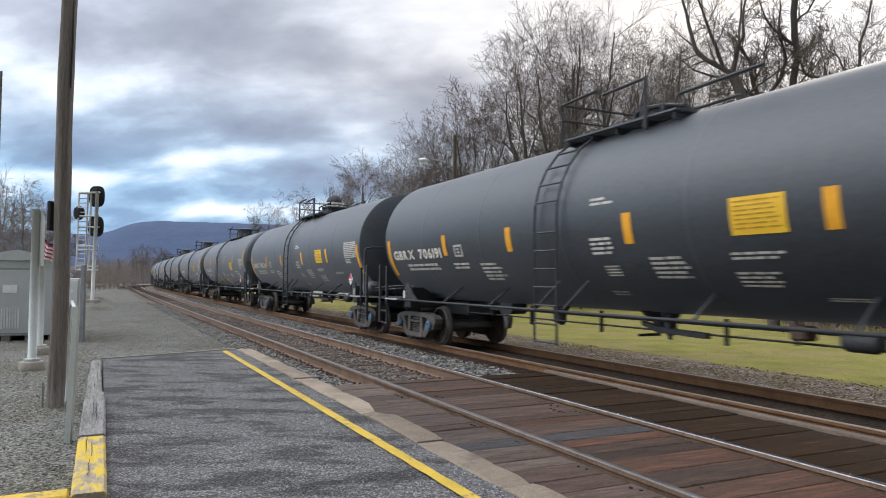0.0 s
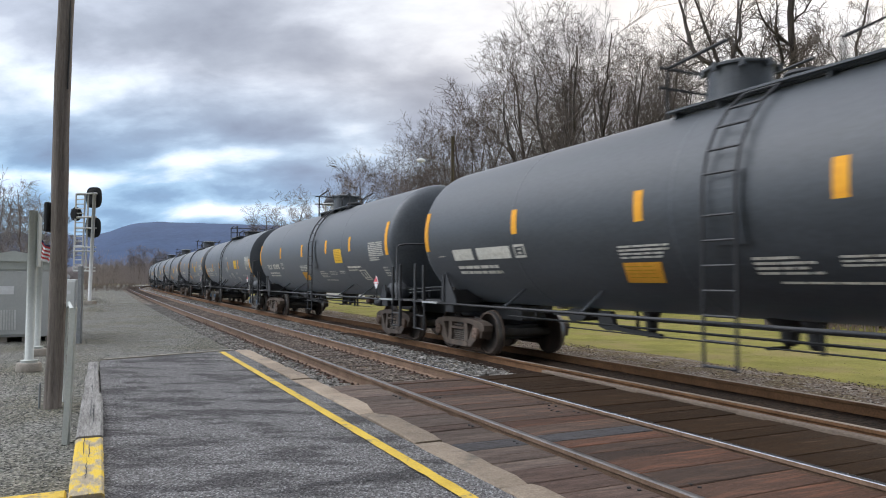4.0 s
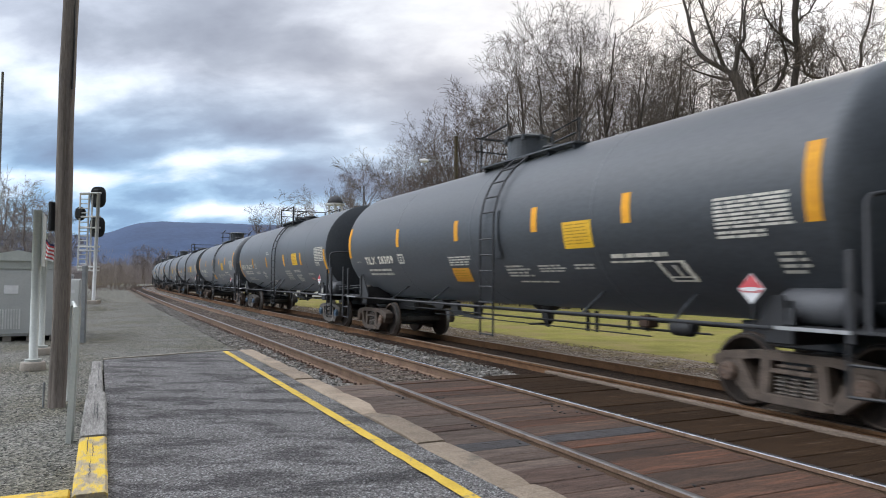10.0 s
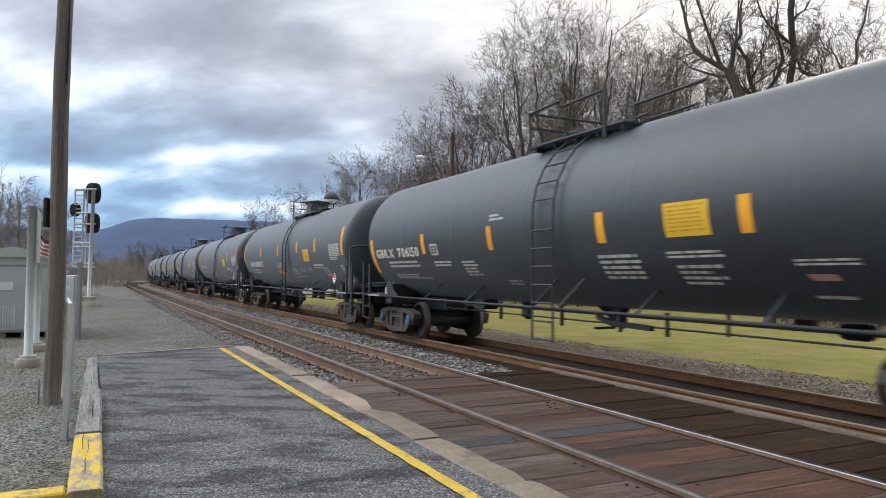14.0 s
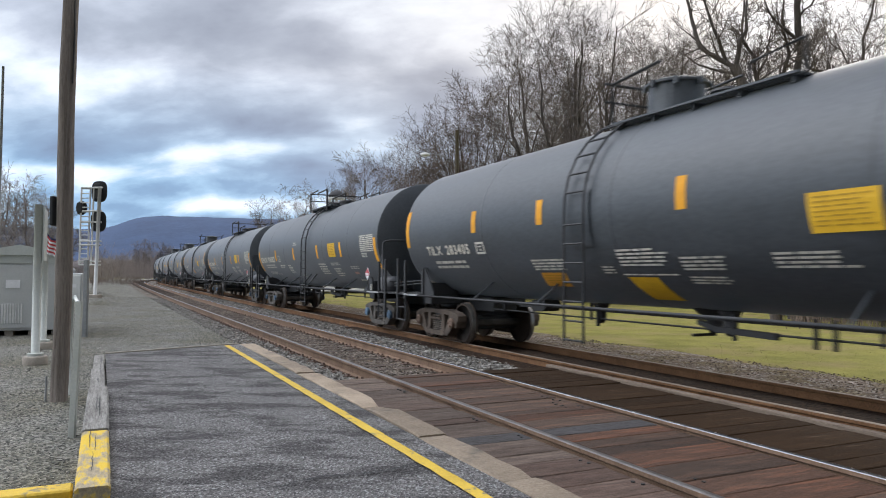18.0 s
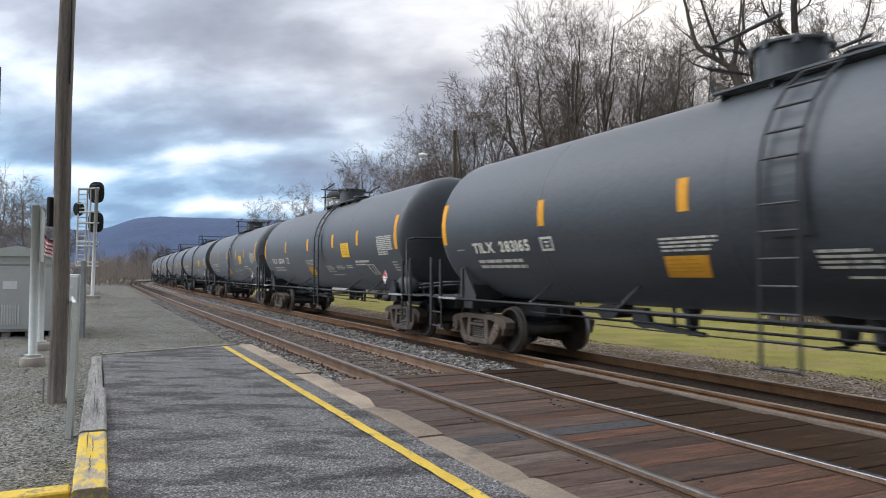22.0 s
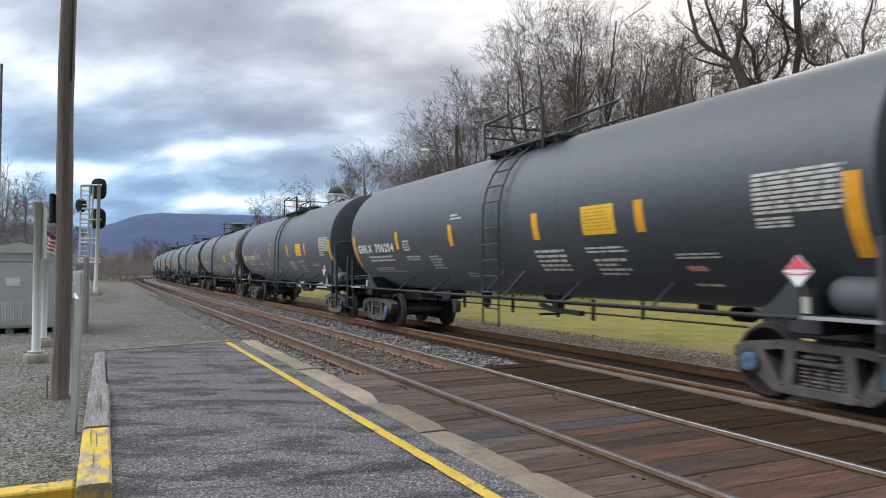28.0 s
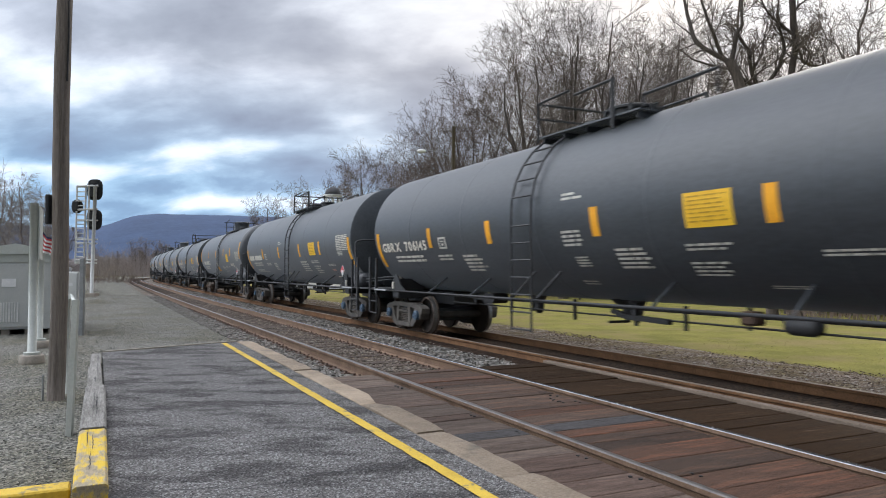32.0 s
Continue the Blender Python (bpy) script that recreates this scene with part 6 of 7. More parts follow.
def grow(seed, height, spread, girth, forks, twig_levels=4, lean=(0, 0), density=1.0):
    """A bare tree: a list of (points, radii, level)."""
    rng = random.Random(seed)
    out = []
    k = lambda c: max(2, int(round(c * density)))
    plan = ((10, 0.055, 0.05, forks, (0.35 * spread, 0.85 * spread), (0.36, 0.58)), (7, 0.13, 0.055, k(9), (0.45, 1.0), (0.34, 0.60)), (5, 0.16, 0.04, k(10), (0.45, 1.05), (0.30, 0.66)),
            (2, 0.20, 0.025, k(3), (0.4, 0.95), (0.55, 1.0)), (1, 0.16, 0.02, 0, (0.5, 1.0), (0.5, 0.8)))
    shoot(rng, out, Vector((0, 0, -0.3)), Vector((lean[0], lean[1], 1)), height * 0.86, girth, 0, twig_levels, plan)
    return out


def grow_forked(seed, bole, limbs, kids=(11, 10, 3), levels=4):
    """A bare tree drawn limb by limb: each a run of (length, lean in degrees); limbs start at a share of the bole or of an earlier limb."""
    rng = random.Random(seed)
    out = []
    plan = ((1, 0, 0, 0, (0, 0), (0, 0)), (7, 0.13, 0.05, kids[0], (0.5, 1.15), (0.26, 0.50)), (5, 0.16, 0.04, kids[1], (0.45, 1.05), (0.30, 0.66)), (2, 0.20, 0.025, kids[2], (0.4, 0.95), (0.55, 1.0)), (1, 0.16, 0.02, 0, (0.5, 1.0), (0.5, 0.8)))

    def run(p, legs, r, level, taper, deep):
        pts, rs, q, total, gone = [p.copy()], [r], p.copy(), sum(a for a, _ in legs), 0.0
        for length, lean in legs:
            m = max(2, int(round(length / 0.55)))
            for i in range(m):
                a = radians(lean + rng.gauss(0, 6 if level == 0 else 8))
                deep += rng.gauss(0, 0.02 if level == 0 else 0.06)
                q = q + Vector((math.sin(a), deep, math.cos(a))).normalized() * (length / m)
                gone += length / m
                pts.append(q.copy())
                rs.append(r * (1 - taper * (gone / total) ** 0.9) * (1 + rng.gauss(0, 0.035)))
        out.append((pts, rs, level))
        return pts, rs, total

    made = [run(Vector((0, 0, -0.3)), bole[0], bole[1], 0, 0.22, 0.0)]
    for host, share_, legs, r in limbs:
        pts, rs, total = made[host]
        x = min(share_, 0.999) * (len(pts) - 1)
        i = int(x)
        made.append(run(pts[i].lerp(pts[i + 1], x - i), legs, r, 1, 0.80, rng.uniform(-0.2, 0.2)))
        sprout(rng, out, *made[-1][:2], max(2.2, made[-1][2] * 0.72), 1, levels, plan, 0.12)
    return out


def make_forked(label, seed, bole, limbs, twig, kids=(11, 10, 3), name="bare_tree", thin=0.0085, levels=4, bark=BARKD):
    t = thing(name, label, "tree", group="bare trees of the wood")
    for nm, (V, F), m in zip(("trunk", "branchwork", "crown"), tree_meshes(grow_forked(seed, bole, limbs, kids, levels), name, thin=thin), (bark, bark, twig)):
        ob = new(nm, raw(nm, V, F, m, nm != "crown"))
        ob.parent = t
    return t


def tree_meshes(branches, name, sizes=(8, 6, 3, 3, 3), thin=0.010):
    """Trunk, limbs and twigs as three meshes."""
    sets = ([], []), ([], []), ([], [])
    for pts, rs, level in branches:
        V, F = sets[0 if level == 0 else (1 if level <= 2 else 2)]
        n = sizes[min(level, 4)]
        base = len(V)
        d = (pts[-1] - pts[0]).normalized()
        u = d.orthogonal().normalized()
        w = d.cross(u)
        for p, r in zip(pts, rs):
            r = max(r, thin)
            for k in range(n):
                t = 2 * math.pi * k / n
                V.append(p + (u * math.cos(t) + w * math.sin(t)) * r)
        for i in range(len(pts) - 1):
            for k in range(n):
                a, b = base + i * n + k, base + i * n + (k + 1) % n
                F.append((a, b, b + n, a + n))
    return sets


def make_tree(name, label, seed, height, spread, girth, forks, twig=TWIGM, levels=4, lean=(0, 0), density=1.0, thin=0.0088, bark=BARKD):
    t = thing(name, label, "tree", group="bare trees of the wood")
    sets = tree_meshes(grow(seed, height, spread, girth, forks, levels, lean, density), name, thin=thin)
    for nm, (V, F), m in zip(("trunk", "branchwork", "crown"), sets, (bark, bark, twig)):
        if V:
            ob = new(nm, raw(nm, V, F, m, nm != "crown"))
            ob.parent = t
    return t


def view(px, depth, z=-0.33):
    """A place on the ground at that depth, in the direction of an azimuth given as tangent."""
    return ((px - 784) / 1254.6 * depth, depth, z)


def plant(proto, first, spots):
    for i, (px, depth, scale, turn) in enumerate(spots):
        x, y, z = view(px, depth)
        m = pose(x, y, z, 0, 0, turn) @ Matrix.Diagonal((scale, scale, scale, 1))
        if first and i == 0:
            proto.matrix_basis = m
        else:
            c = copy_thing(proto, m)


def make_woods():
    rng = random.Random(77)
    tall = make_tree("bare_tree", "tall bare winter tree with dark forked limbs", 11, 22, 0.95, 0.34, 10)
    plant(tall, True, [(946, 52, 0.92, 20), (1018, 54, 1.05, 130), (1140, 52, 0.92, 250), (1500, 48, 0.95, 75), (1225, 56, 1.0, 10), (1310, 58, 1.0, 200)])
    fork = make_forked("broad bare tree with crooked spreading limbs", 23, (((3.5, 3), (3.3, -9)), 0.36), ((0, 0.96, ((2.0, -52), (2.5, -34), (3.0, -12), (2.5, -4)), 0.19), (0, 0.98, ((3.0, -18), (3.5, -10), (3.5, -3)), 0.18), (0, 0.99, ((2.5, 14), (3.0, 4), (5.5, 0)), 0.20), (0, 0.97, ((2.4, 46), (3.0, 24), (4.0, 8)), 0.18), (0, 0.85, ((2.0, 66), (2.5, 40), (2.5, 18)), 0.12)), TWIGM)
    plant(fork, True, [(992, 46, 0.98, 0), (1075, 50, 0.97, 170), (1100, 45, 0.9, 12), (1255, 50, 0.95, 185), (1430, 50, 1.0, 340), (1548, 44, 0.95, 100), (890, 54, 0.74, 90)])
    wide = make_forked("wide bare tree forking low into many upright limbs", 29, (((2.4, 4), (2.0, 10)), 0.32), ((0, 0.92, ((2.2, -54), (3.0, -30), (4.0, -8)), 0.15), (0, 0.97, ((3.0, -24), (4.0, -12), (4.5, -2)), 0.16), (0, 0.99, ((4.0, 4), (4.5, -4), (5.0, 2)), 0.17), (0, 0.98, ((3.5, 22), (4.0, 12), (4.5, 4)), 0.15), (0, 0.93, ((2.5, 52), (3.5, 28), (4.0, 8)), 0.14)), TWIGM)
    plant(wide, True, [(1045, 48, 1.05, 0), (1175, 48, 0.95, 350), (856, 56, 0.82, 20), (1330, 55, 1.0, 160), (962, 60, 1.08, 75), (1105, 53, 1.0, 200), (1215, 52, 1.0, 30), (812, 60, 0.82, 230), (778, 66, 0.62, 15)])
    slim = make_tree("bare_tree", "slim bare tree with dense upright twigs", 37, 17, 0.8, 0.18, 11, TWIGR, density=0.8)
    plant(slim, True, [(840, 56, 0.98, 0), (795, 60, 0.88, 90), (822, 64, 1.10, 200), (755, 66, 0.72, 33), (720, 72, 0.74, 120), (695, 80, 1.02, 260), (660, 90, 1.04, 10), (880, 57, 0.9, 80), (988, 60, 1.1, 120), (1062, 58, 1.2, 210),
                       (1185, 64, 1.05, 15), (1400, 62, 1.1, 250), (1590, 58, 1.1, 10), (770, 74, 0.82, 45), (735, 80, 0.86, 310), (785, 64, 0.82, 150), (675, 96, 1.0, 170), (632, 104, 0.98, 77)])
    # thin saplings and brush that fill the wood
    sap = make_tree("sapling", "thin bare sapling in the wood", 43, 15, 0.6, 0.085, 9, TWIGR, 3, density=0.8)
    spots = []
    for i in range(32):
        px = 690 + i * 28.5 + rng.uniform(-8, 8)
        spots.append((px, rng.uniform(54, 76), rng.uniform(0.55, 1.0) * (0.8 if px < 800 else 1.0), rng.uniform(0, 360)))
    plant(sap, True, spots)
    brush = make_tree("bare_shrub", "tangled bare reddish brush at the wood's edge", 51, 7.0, 1.3, 0.06, 13, TWIGR, 3, density=0.9)
    spots = []
    for i in range(26):
        spots.append((740 + i * 33 + rng.uniform(-14, 14), rng.uniform(44, 60), rng.uniform(0.7, 1.2), rng.uniform(0, 360)))
    plant(brush, True, spots)
    # the big old trees closer by
    old = make_forked("big old bare tree leaning over, with thick crooked limbs", 5, (((4.5, -9), (4.6, -14), (1.9, -19)), 0.27), (
        (0, 0.995, ((0.8, -54), (0.8, -47), (0.5, -19), (0.8, -13), (2.4, -4)), 0.135), (1, 0.07, ((1.0, -22), (1.0, -29), (2.4, -12)), 0.085), (0, 0.99, ((0.7, 8), (1.0, 24), (2.4, 8)), 0.11),
        (0, 0.93, ((0.6, -84),), 0.05), (0, 0.90, ((1.4, 48), (1.2, 64), (1.0, 40)), 0.05)), TWIGM, (9, 8, 3), "old_tree")
    plant(old, True, [(1411, 28, 1.0, 0)])
    old2 = make_forked("big old bare tree with a thick trunk forking into many limbs", 64, (((5.0, 1), (5.0, -1)), 0.27), (
        (0, 0.99, ((0.8, -53), (0.75, -49), (0.6, -74), (1.1, -66), (1.0, -40)), 0.10), (0, 0.995, ((0.75, -27), (1.0, -4), (0.8, -32), (0.7, -13), (1.8, -5)), 0.11),
        (0, 0.99, ((1.3, 39), (0.7, 11), (2.8, -3)), 0.12), (2, 0.2, ((0.9, 33), (1.4, 10)), 0.07), (0, 0.97, ((1.0, 62), (1.2, 40), (1.2, 12)), 0.06)), TWIGM, (9, 8, 3), "old_tree")
    plant(old2, True, [(1366, 29, 1.0, 0)])
    old4 = make_forked("old bare tree with a dark upright winding trunk", 67, (((5.0, -1), (4.9, 1), (1.2, 9), (1.0, 0), (1.5, -9), (2.6, -2)), 0.175), (
        (0, 0.74, ((0.4, -54), (0.75, -50), (0.65, -36), (1.2, -20)), 0.08), (0, 0.80, ((0.9, 50), (1.1, 30), (1.2, 10)), 0.06), (0, 0.90, ((1.0, -40), (1.6, -12)), 0.06)), TWIGM, (9, 8, 3), "old_tree")
    plant(old4, True, [(1389, 30, 1.0, 0)])
    old3 = make_forked("old bare tree with a long arching limb", 71, (((5.3, 1), (5.4, -1)), 0.18), (
        (0, 0.995, ((0.4, -30), (0.6, -55), (0.7, -69), (0.55, -20), (0.5, -37), (0.6, -59), (1.0, -30)), 0.10), (1, 0.36, ((1.0, -68), (1.2, -50)), 0.05),
        (0, 0.995, ((0.4, 54), (0.7, 55), (0.85, 13), (1.5, 11), (2.0, 5)), 0.10), (3, 0.25, ((1.2, -6), (1.1, -32), (1.2, -10)), 0.05)), TWIGM, (9, 8, 3), "old_tree")
    plant(old3, True, [(1494, 30, 1.0, 0)])
    # trees beyond the bend, round the lawn and at the yard's end, haze in their colour
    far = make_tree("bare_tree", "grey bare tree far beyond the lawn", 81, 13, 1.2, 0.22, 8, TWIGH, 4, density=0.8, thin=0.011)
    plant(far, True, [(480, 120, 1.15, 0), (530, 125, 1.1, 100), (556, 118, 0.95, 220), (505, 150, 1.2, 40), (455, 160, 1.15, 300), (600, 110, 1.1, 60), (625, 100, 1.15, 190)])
    left = make_forked("bushy round-crowned bare tree beyond the shed", 93, (((0.9, 2), (0.8, -3)), 0.15), (
        (0, 0.90, ((1.2, -62), (1.6, -44), (1.5, -28)), 0.075), (0, 0.97, ((1.8, -32), (2.0, -22), (1.6, -12)), 0.085), (0, 0.99, ((2.2, -6), (2.2, 4), (2.0, -3)), 0.095),
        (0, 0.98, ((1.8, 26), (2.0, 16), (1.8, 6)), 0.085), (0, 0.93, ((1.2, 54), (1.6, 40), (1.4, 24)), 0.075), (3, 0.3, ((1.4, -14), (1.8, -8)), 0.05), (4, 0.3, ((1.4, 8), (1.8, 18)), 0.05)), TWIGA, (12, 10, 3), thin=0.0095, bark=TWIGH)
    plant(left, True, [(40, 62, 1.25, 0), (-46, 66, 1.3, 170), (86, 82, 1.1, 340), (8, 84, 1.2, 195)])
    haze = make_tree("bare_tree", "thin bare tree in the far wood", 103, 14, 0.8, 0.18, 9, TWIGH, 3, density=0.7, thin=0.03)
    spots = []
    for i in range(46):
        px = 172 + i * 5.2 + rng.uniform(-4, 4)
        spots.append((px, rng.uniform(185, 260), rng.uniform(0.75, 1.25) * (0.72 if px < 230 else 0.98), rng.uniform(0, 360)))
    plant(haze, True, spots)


make_woods()
make_heap(178, 34, 0.75, 0.32, 1.0)
make_heap(158, 46, 1.1, 0.5, 7.0)


def make_spruce():
    x, y, z = view(1466, 32)
    t = thing("spruce", "dense blue-green spruce at the wood's edge", "tree", pose(x, y, z))
    bm = bmesh.new()
    tube(bm, [(0, 0, 0), (0, 0, 10.2)], [0.16, 0.02], 8)
    part("trunk", bm, BARKD, t)
    rng = random.Random(9)
    V, F = [], []
    for i in range(7000):
        h = 0.6 + 9.7 * rng.random() ** 1.2
        r = (1 - h / 10.6) * 4.0 * math.sqrt(rng.random()) * (0.8 + 0.2 * math.sin(h * 5.2)) + 0.05
        a = rng.random() * 6.283
        p = Vector((r * math.cos(a), r * math.sin(a), h - r * 0.25))
        d = Vector((math.cos(a), math.sin(a), rng.uniform(-0.5, 0.25))).normalized()
        s = d.cross(Vector((0, 0, 1))).normalized()
        L, w = rng.uniform(0.22, 0.42), rng.uniform(0.06, 0.11)
        b = len(V)
        u = Vector((0, 0, w * 0.6))
        V += [p - d * L * 0.4, p + s * w, p - s * w, p + u, p + d * L * 0.6]
        F += [(b, b + 1, b + 3), (b, b + 3, b + 2), (b + 1, b + 4, b + 3), (b + 2, b + 3, b + 4), (b, b + 2, b + 4, b + 1)]
    ob = new("needles", raw("needles", V, F, NEEDLE))
    ob.parent = t
    x, y, z = view(1582, 29)
    copy_thing(t, pose(x, y, z, 0, 0, 70) @ Matrix.Diagonal((0.8, 0.8, 0.72, 1)))


make_spruce()


def make_thicket(label, seed, count, px0, px1, near, far, low, high, material, r):
    """Countless thin stems and suckers that fill a wood's foot, each forked once or twice."""
    rng = random.Random(seed)
    V, F = [], []

    def stick(p, q, r0, r1):
        b = len(V)
        d = (q - p).normalized()
        u = d.orthogonal().normalized()
        w = d.cross(u)
        for c, rr in ((p, r0), (q, r1)):
            for k in range(3):
                t = 2.0944 * k
                V.append(c + (u * math.cos(t) + w * math.sin(t)) * rr)
        for k in range(3):
            F.append((b + k, b + (k + 1) % 3, b + 3 + (k + 1) % 3, b + 3 + k))

    for i in range(count):
        x, y, z = view(rng.uniform(px0, px1), rng.uniform(near, far))
        h = rng.uniform(low, high) * rng.uniform(0.5, 1.0)
        p = Vector((x, y, z - 0.2))
        mid = p + Vector((rng.gauss(0, 0.10) * h, rng.gauss(0, 0.08) * h, h * rng.uniform(0.45, 0.6)))
        stick(p, mid, r * 1.5, r)
        for k in range(3):
            top = mid + Vector((rng.gauss(0, 0.16) * h, rng.gauss(0, 0.12) * h, h * rng.uniform(0.25, 0.5)))
            stick(mid, top, r, r * 0.5)
            stick(mid.lerp(top, 0.5), mid.lerp(top, 0.5) + Vector((rng.gauss(0, 0.14) * h, rng.gauss(0, 0.1) * h, h * 0.2)), r * 0.7, r * 0.4)
    tagged(new("thicket", raw("thicket", V, F, material)), label, "thicket", kind="stuff")


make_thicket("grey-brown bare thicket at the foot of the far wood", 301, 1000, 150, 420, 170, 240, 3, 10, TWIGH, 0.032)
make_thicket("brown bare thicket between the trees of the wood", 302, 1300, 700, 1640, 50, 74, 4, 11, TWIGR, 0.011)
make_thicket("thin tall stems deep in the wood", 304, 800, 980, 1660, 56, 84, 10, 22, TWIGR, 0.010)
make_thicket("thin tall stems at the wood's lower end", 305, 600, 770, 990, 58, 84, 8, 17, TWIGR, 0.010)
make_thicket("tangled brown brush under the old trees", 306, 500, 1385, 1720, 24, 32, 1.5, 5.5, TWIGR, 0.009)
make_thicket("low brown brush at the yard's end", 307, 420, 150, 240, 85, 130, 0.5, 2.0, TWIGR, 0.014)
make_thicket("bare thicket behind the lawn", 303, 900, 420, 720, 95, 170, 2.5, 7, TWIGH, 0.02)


# ---- far wood and ridge ----
def make_distance():
    def band(name, label, category, depth, a0, a1, top, material, n, rough, thick):
        verts, faces = [], []
        for i in range(n + 1):
            t = a0 + (a1 - a0) * i / n
            x, y = depth * math.sin(t), depth * math.cos(t)
            h = top(t) + rough * noise.fractal(Vector((t * depth * 0.02, 3, 1)), 1.0, 2.0, 5)
            for kk, hh in ((1.0 - thick / depth, -30), (1.0 - thick * 0.55 / depth, h * 0.45), (1.0 - thick * 0.2 / depth, h * 0.85), (1.0, h)):
                verts.append((x * kk, y * kk, hh))
        for i in range(n):
            for j in range(3):
                b = i * 4 + j
                faces.append((b, b + 4, b + 5, b + 1))
        tagged(new(name, raw(name, verts, faces, material, True)), label, category, kind="structure")

    def ridge(t):
        px = 784 + 1255 * math.tan(t)
        bump = 25 / (1 + math.exp((208 - px) / 18)) - 22 / (1 + math.exp((620 - px) / 40))
        return (66 + bump) / 1255 * 2300 * 1.04
    # wooded slopes with the air's blue haze put into the material
    band("backdrop_ridge", "long wooded ridge, distance haze painted in as blue", "hill", 2300, -1.2, 1.2, ridge, HILLM, 300, 2.2, 900)
    band("backdrop_wood", "brown-grey bare wood far beyond the bend", "wood", 300, -0.75, 0.6, lambda t: 6.2 + 1.0 * math.sin(t * 40), FARWOOD, 500, 3.2, 12)


make_distance()


# ---- ties, spikes and crossing planks ----
def make_ties():
    bm = bmesh.new()
    box(bm, -0.115, 0.115, -1.3, 1.3, -0.16, 0.0, 0.012)
    tie = mesh_from("tie", bm, TIEM)
    bm = bmesh.new()
    box(bm, -0.10, 0.10, -0.19, 0.19, 0.0, 0.012, 0.004)
    for dx, dy in ((-0.06, 0.09), (0.06, -0.09), (-0.06, -0.14), (0.06, 0.14)):
        box(bm, dx - 0.014, dx + 0.014, dy - 0.016, dy + 0.016, 0.012, 0.045)
    plate = mesh_from("tie_plate", bm, SPIKEM)
    rng = random.Random(21)
    for track, mid, z in ((track_near, NEAR, -0.186), (track_far, FAR, ZFAR - 0.186)):
        for i in range(105):
            s = 10.3 + i * 0.51
            ob = share("tie", tie, track, at(s + rng.uniform(-0.03, 0.03), mid + rng.uniform(-0.05, 0.05), z + rng.uniform(-0.006, 0.004), rng.uniform(-0.8, 0.8)))
            if i < 46:
                for side in (-1, 1):
                    share("tie_plate", plate, ob, pose(0, side * GAUGE / 2, 0.0))
        V, F = [], []
        for s in steps(64.3, 240, 0.52) + steps(-60, -12, 0.52):
            for dz, o, ds in ((-0.16, -1.3, -0.115), (-0.16, 1.3, -0.115), (-0.16, 1.3, 0.115), (-0.16, -1.3, 0.115), (0, -1.3, -0.115), (0, 1.3, -0.115), (0, 1.3, 0.115), (0, -1.3, 0.115)):
                V.append(trk(s + ds, mid + o, z + dz))
            b = len(V) - 8
            F += [(b + 4, b + 5, b + 6, b + 7), (b, b + 1, b + 5, b + 4), (b + 1, b + 2, b + 6, b + 5), (b + 2, b + 3, b + 7, b + 6), (b + 3, b, b + 4, b + 7)]
        ob = new("far_ties", raw("far_ties", V, F, TIEM))
        ob.parent = track
        tagged(ob, "rows of wooden ties farther along", kind="stuff")


make_ties()


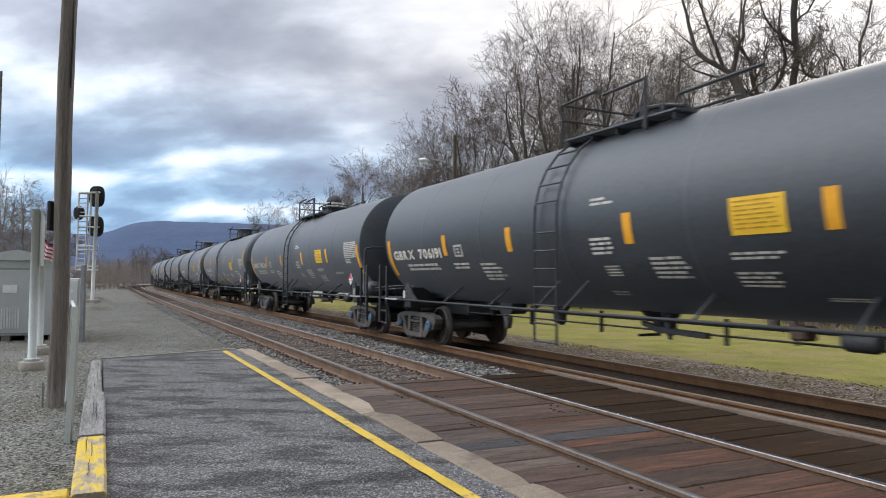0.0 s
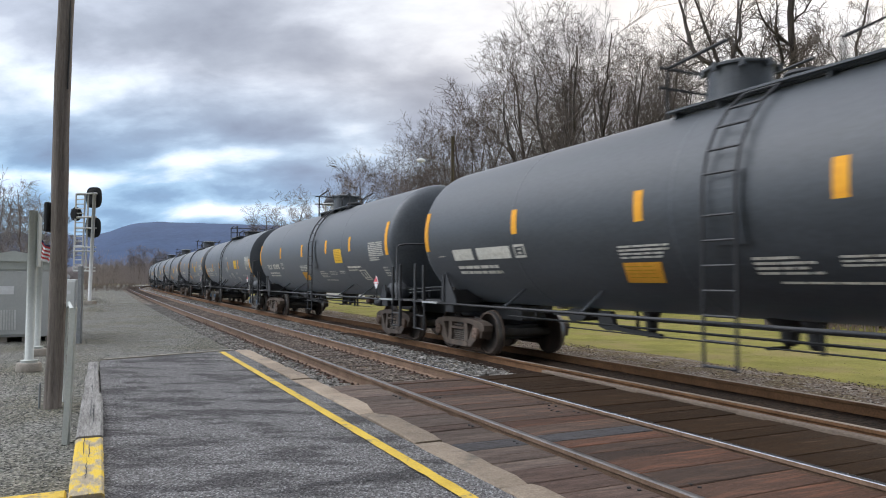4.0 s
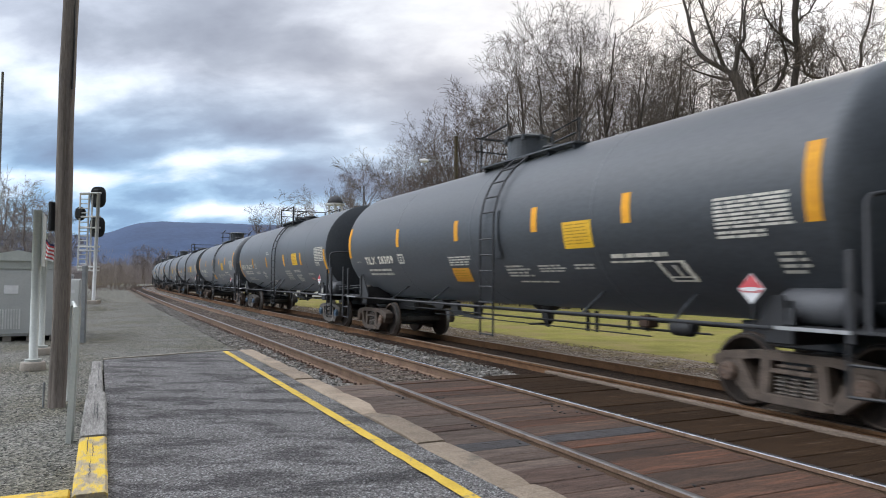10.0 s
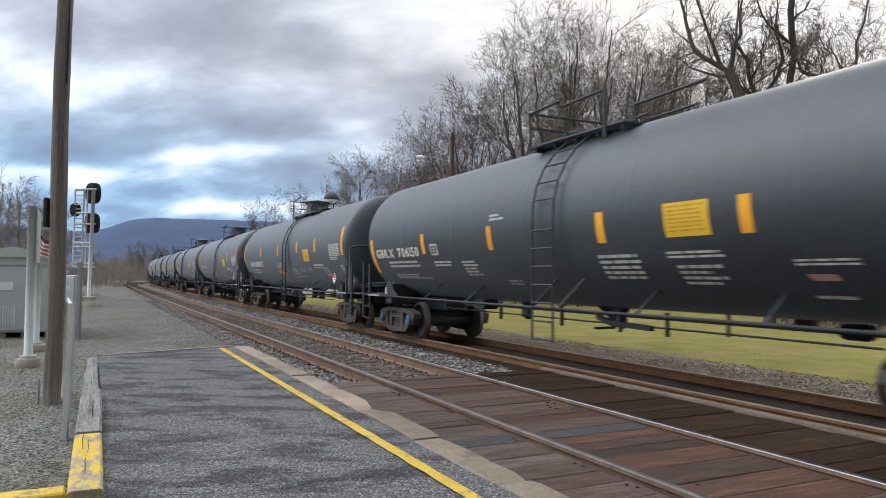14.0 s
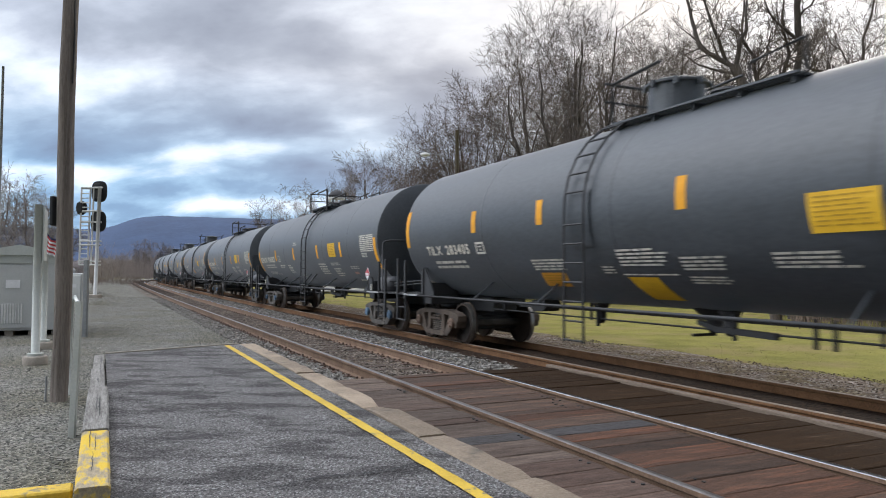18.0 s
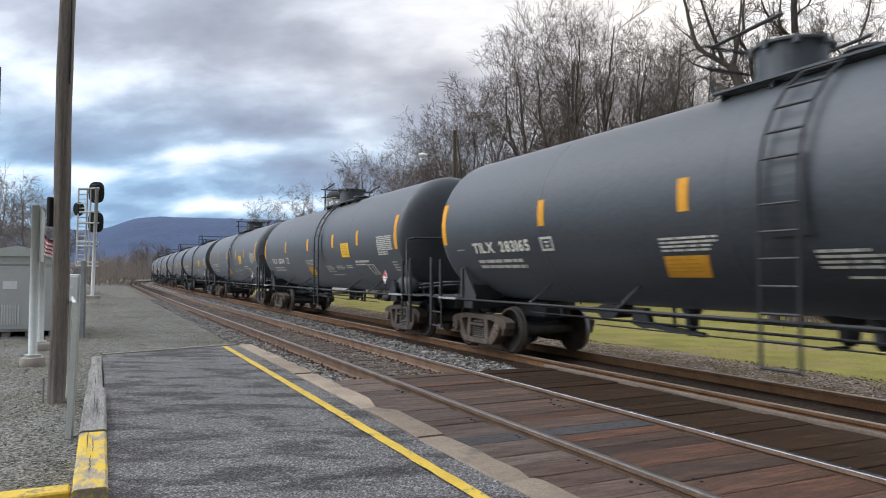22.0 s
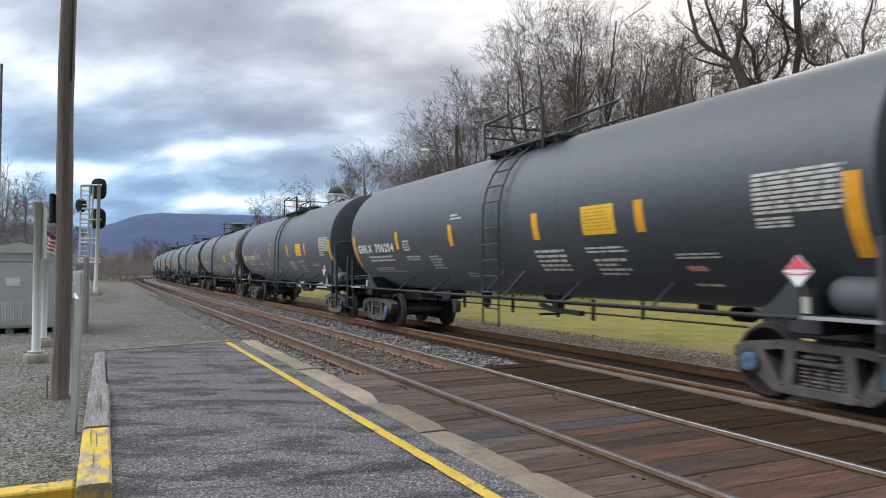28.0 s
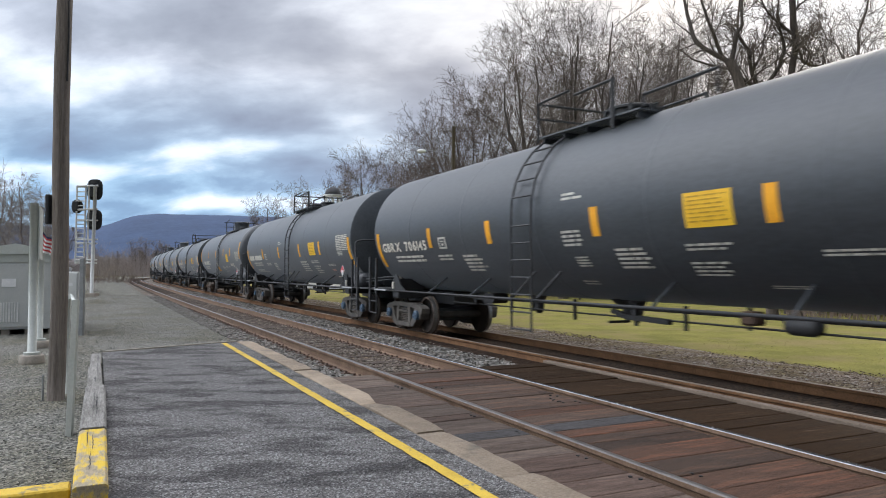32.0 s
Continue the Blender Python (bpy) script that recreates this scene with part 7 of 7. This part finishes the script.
def make_crossing():
    cross = thing("plank_crossing", "timber plank crossing between and beside the rails", "crossing", kind="structure")
    rng = random.Random(31)
    shapes = {}

    def plank_mesh(w, L, wood):
        key = (round(w, 3), round(L, 2), wood.name)
        if key not in shapes:
            bm = bmesh.new()
            box(bm, -w / 2, w / 2, -L / 2, L / 2, -0.16, 0.0, 0.008)
            shapes[key] = mesh_from("plank", bm, wood)
        return shapes[key]

    strips = ((2.80, 3.69, -0.050, PLANKG), (3.89, 5.20, -0.045, PLANK), (5.36, 6.74, -0.040, PLANKD), (6.90, 7.28, -0.185, PLANKD))
    for o0, o1, z, wood in strips:
        s = 10.05 if o0 < 5 else 10.1
        while s > -5.5:
            w = rng.choice((0.22, 0.26, 0.30, 0.36, 0.41))
            L = o1 - o0 - rng.choice((0.0, 0.01, 0.02))
            blue = o0 < 5 and abs(s - w / 2 - 5.93) < 0.15
            share("plank", plank_mesh(w - 0.007, L, PLANKB if blue else wood), cross, at(s - w / 2, (o0 + o1) / 2 + rng.uniform(-0.012, 0.012), z + rng.uniform(-0.010, 0.004), rng.uniform(-0.6, 0.6)))
            s -= w
    # a long flat beam along the far track's near side, in two lengths
    for a, b in ((3.9, 10.1), (-5.5, 3.88)):
        o0, o1, z = 6.76, 6.875, -0.012
        v, f = sweep([(o0, z - 0.15), (o0, z - 0.008), (o0 + 0.008, z), (o1 - 0.008, z), (o1, z - 0.008), (o1, z - 0.15)], steps(a, b, 1.0), True)
        ob = new("long_timber", raw("long_timber", v, f, BEAMT))
        ob.parent = cross
        tagged(ob, "tan worn long timber beside the far rails")
    # the oil-soaked bed between and beside the far rails
    v, f = sweep([(6.885, -0.215), (7.3, -0.213), (8.2, -0.215), (9.2, -0.225), (9.5, -0.245)], steps(-30, 22, 1.0))
    ob = new("oily_bed", raw("oily_bed", v, f, OILBED))
    ob.parent = cross
    tagged(ob, "dark brown oil-soaked dirt between the rails")
    # small bolt holes, their dark recess painted as flat black discs
    bm = bmesh.new()
    lathe(bm, [(-0.01, 0.016), (0.0015, 0.016), (0.002, 0.012), (0.0005, 0.001)], 8, "z")
    bolt = mesh_from("bolt_head", bm, BLACKP)
    for i in range(46):
        o, s = rng.choice((2.95, 3.6, 4.05, 5.08, 4.9)), 10 - 14 * rng.random() ** 0.8
        for j in range(2):
            share("bolt_head", bolt, cross, at(s + j * rng.uniform(0.06, 0.10), o + rng.uniform(-0.03, 0.03), -0.043))


make_crossing()


def scatter_leaves():
    rng = np.random.default_rng(12)
    n = 1800
    s = 2 + 45 * rng.random(n)
    o = 9.8 + 1.9 * rng.random(n) ** 0.8
    x, y, a = np.interp(s, _s, _x), np.interp(s, _s, _y), np.interp(s, _s, _p)
    zz = np.interp(o, BEDZ[0], BEDZ[1]) + 0.012
    p = np.stack([x + o * np.cos(a), y - o * np.sin(a), zz], 1)
    q = rng.normal(0, 0.02, (n, 4, 3)) * np.array([1, 1, 0.35])
    v = (p[:, None] + q).reshape(-1, 3)
    f = (np.arange(n) * 4)[:, None, None] + np.array([[0, 1, 2], [1, 3, 2]])[None]
    tagged(new("dead_leaves", raw("dead_leaves", v, f.reshape(-1, 3), LEAVES)), "brown dead leaves on the verge", "leaves", kind="stuff")


scatter_leaves()


def scatter_grass(name, label, count, s0, s1, o0, o1, tall, material, seed, power, fade):
    """Short blades on the lawn, in tufts; thinner towards the track by fade."""
    rng = np.random.default_rng(seed)
    o = o0 + (o1 - o0) * rng.random(count) ** fade
    s = s0 + (s1 - s0) * rng.random(count) ** power
    keep = np.sin(s * 2.3 + np.sin(o * 3.1) * 2) + np.sin(o * 4.7 + s * 0.9) + 1.2 > rng.random(count) * 2.2 * np.clip((13.4 - o) / 2.2, 0, 1)
    s, o = s[keep], o[keep]
    n = len(s)
    x, y, a = np.interp(s, _s, _x), np.interp(s, _s, _y), np.interp(s, _s, _p)
    zz = np.interp(o, [9.7, 11.0, 12.3, 12.6], [-0.235, -0.24, -0.29, -0.295])
    foot = np.stack([x + o * np.cos(a), y - o * np.sin(a), zz], 1)
    t = rng.random(n) * 6.283
    side = np.stack([np.cos(t), np.sin(t), 0 * t], 1) * (0.006 + 0.008 * rng.random((n, 1)))
    tip = foot + np.concatenate([rng.normal(0, 1.3, (n, 2)) * tall, np.ones((n, 1)) * tall * 0.45], 1) * (0.4 + 0.9 * rng.random((n, 1)))
    v = np.stack([foot - side, foot + side, tip], 1).reshape(-1, 3)
    f = np.arange(n * 3).reshape(-1, 3)
    tagged(new(name, raw(name, v, f, material)), label, "grass", kind="stuff")


scatter_grass("lawn_grass", "short yellow-green winter grass blades", 30000, -2, 55, 11.2, 24, 0.034, BLADES, 61, 1.5, 1.0)
scatter_grass("dry_grass", "straw-coloured dead grass at the lawn's edge", 14000, -2, 50, 10.4, 15, 0.038, STRAW, 62, 1.4, 1.0)

motions()
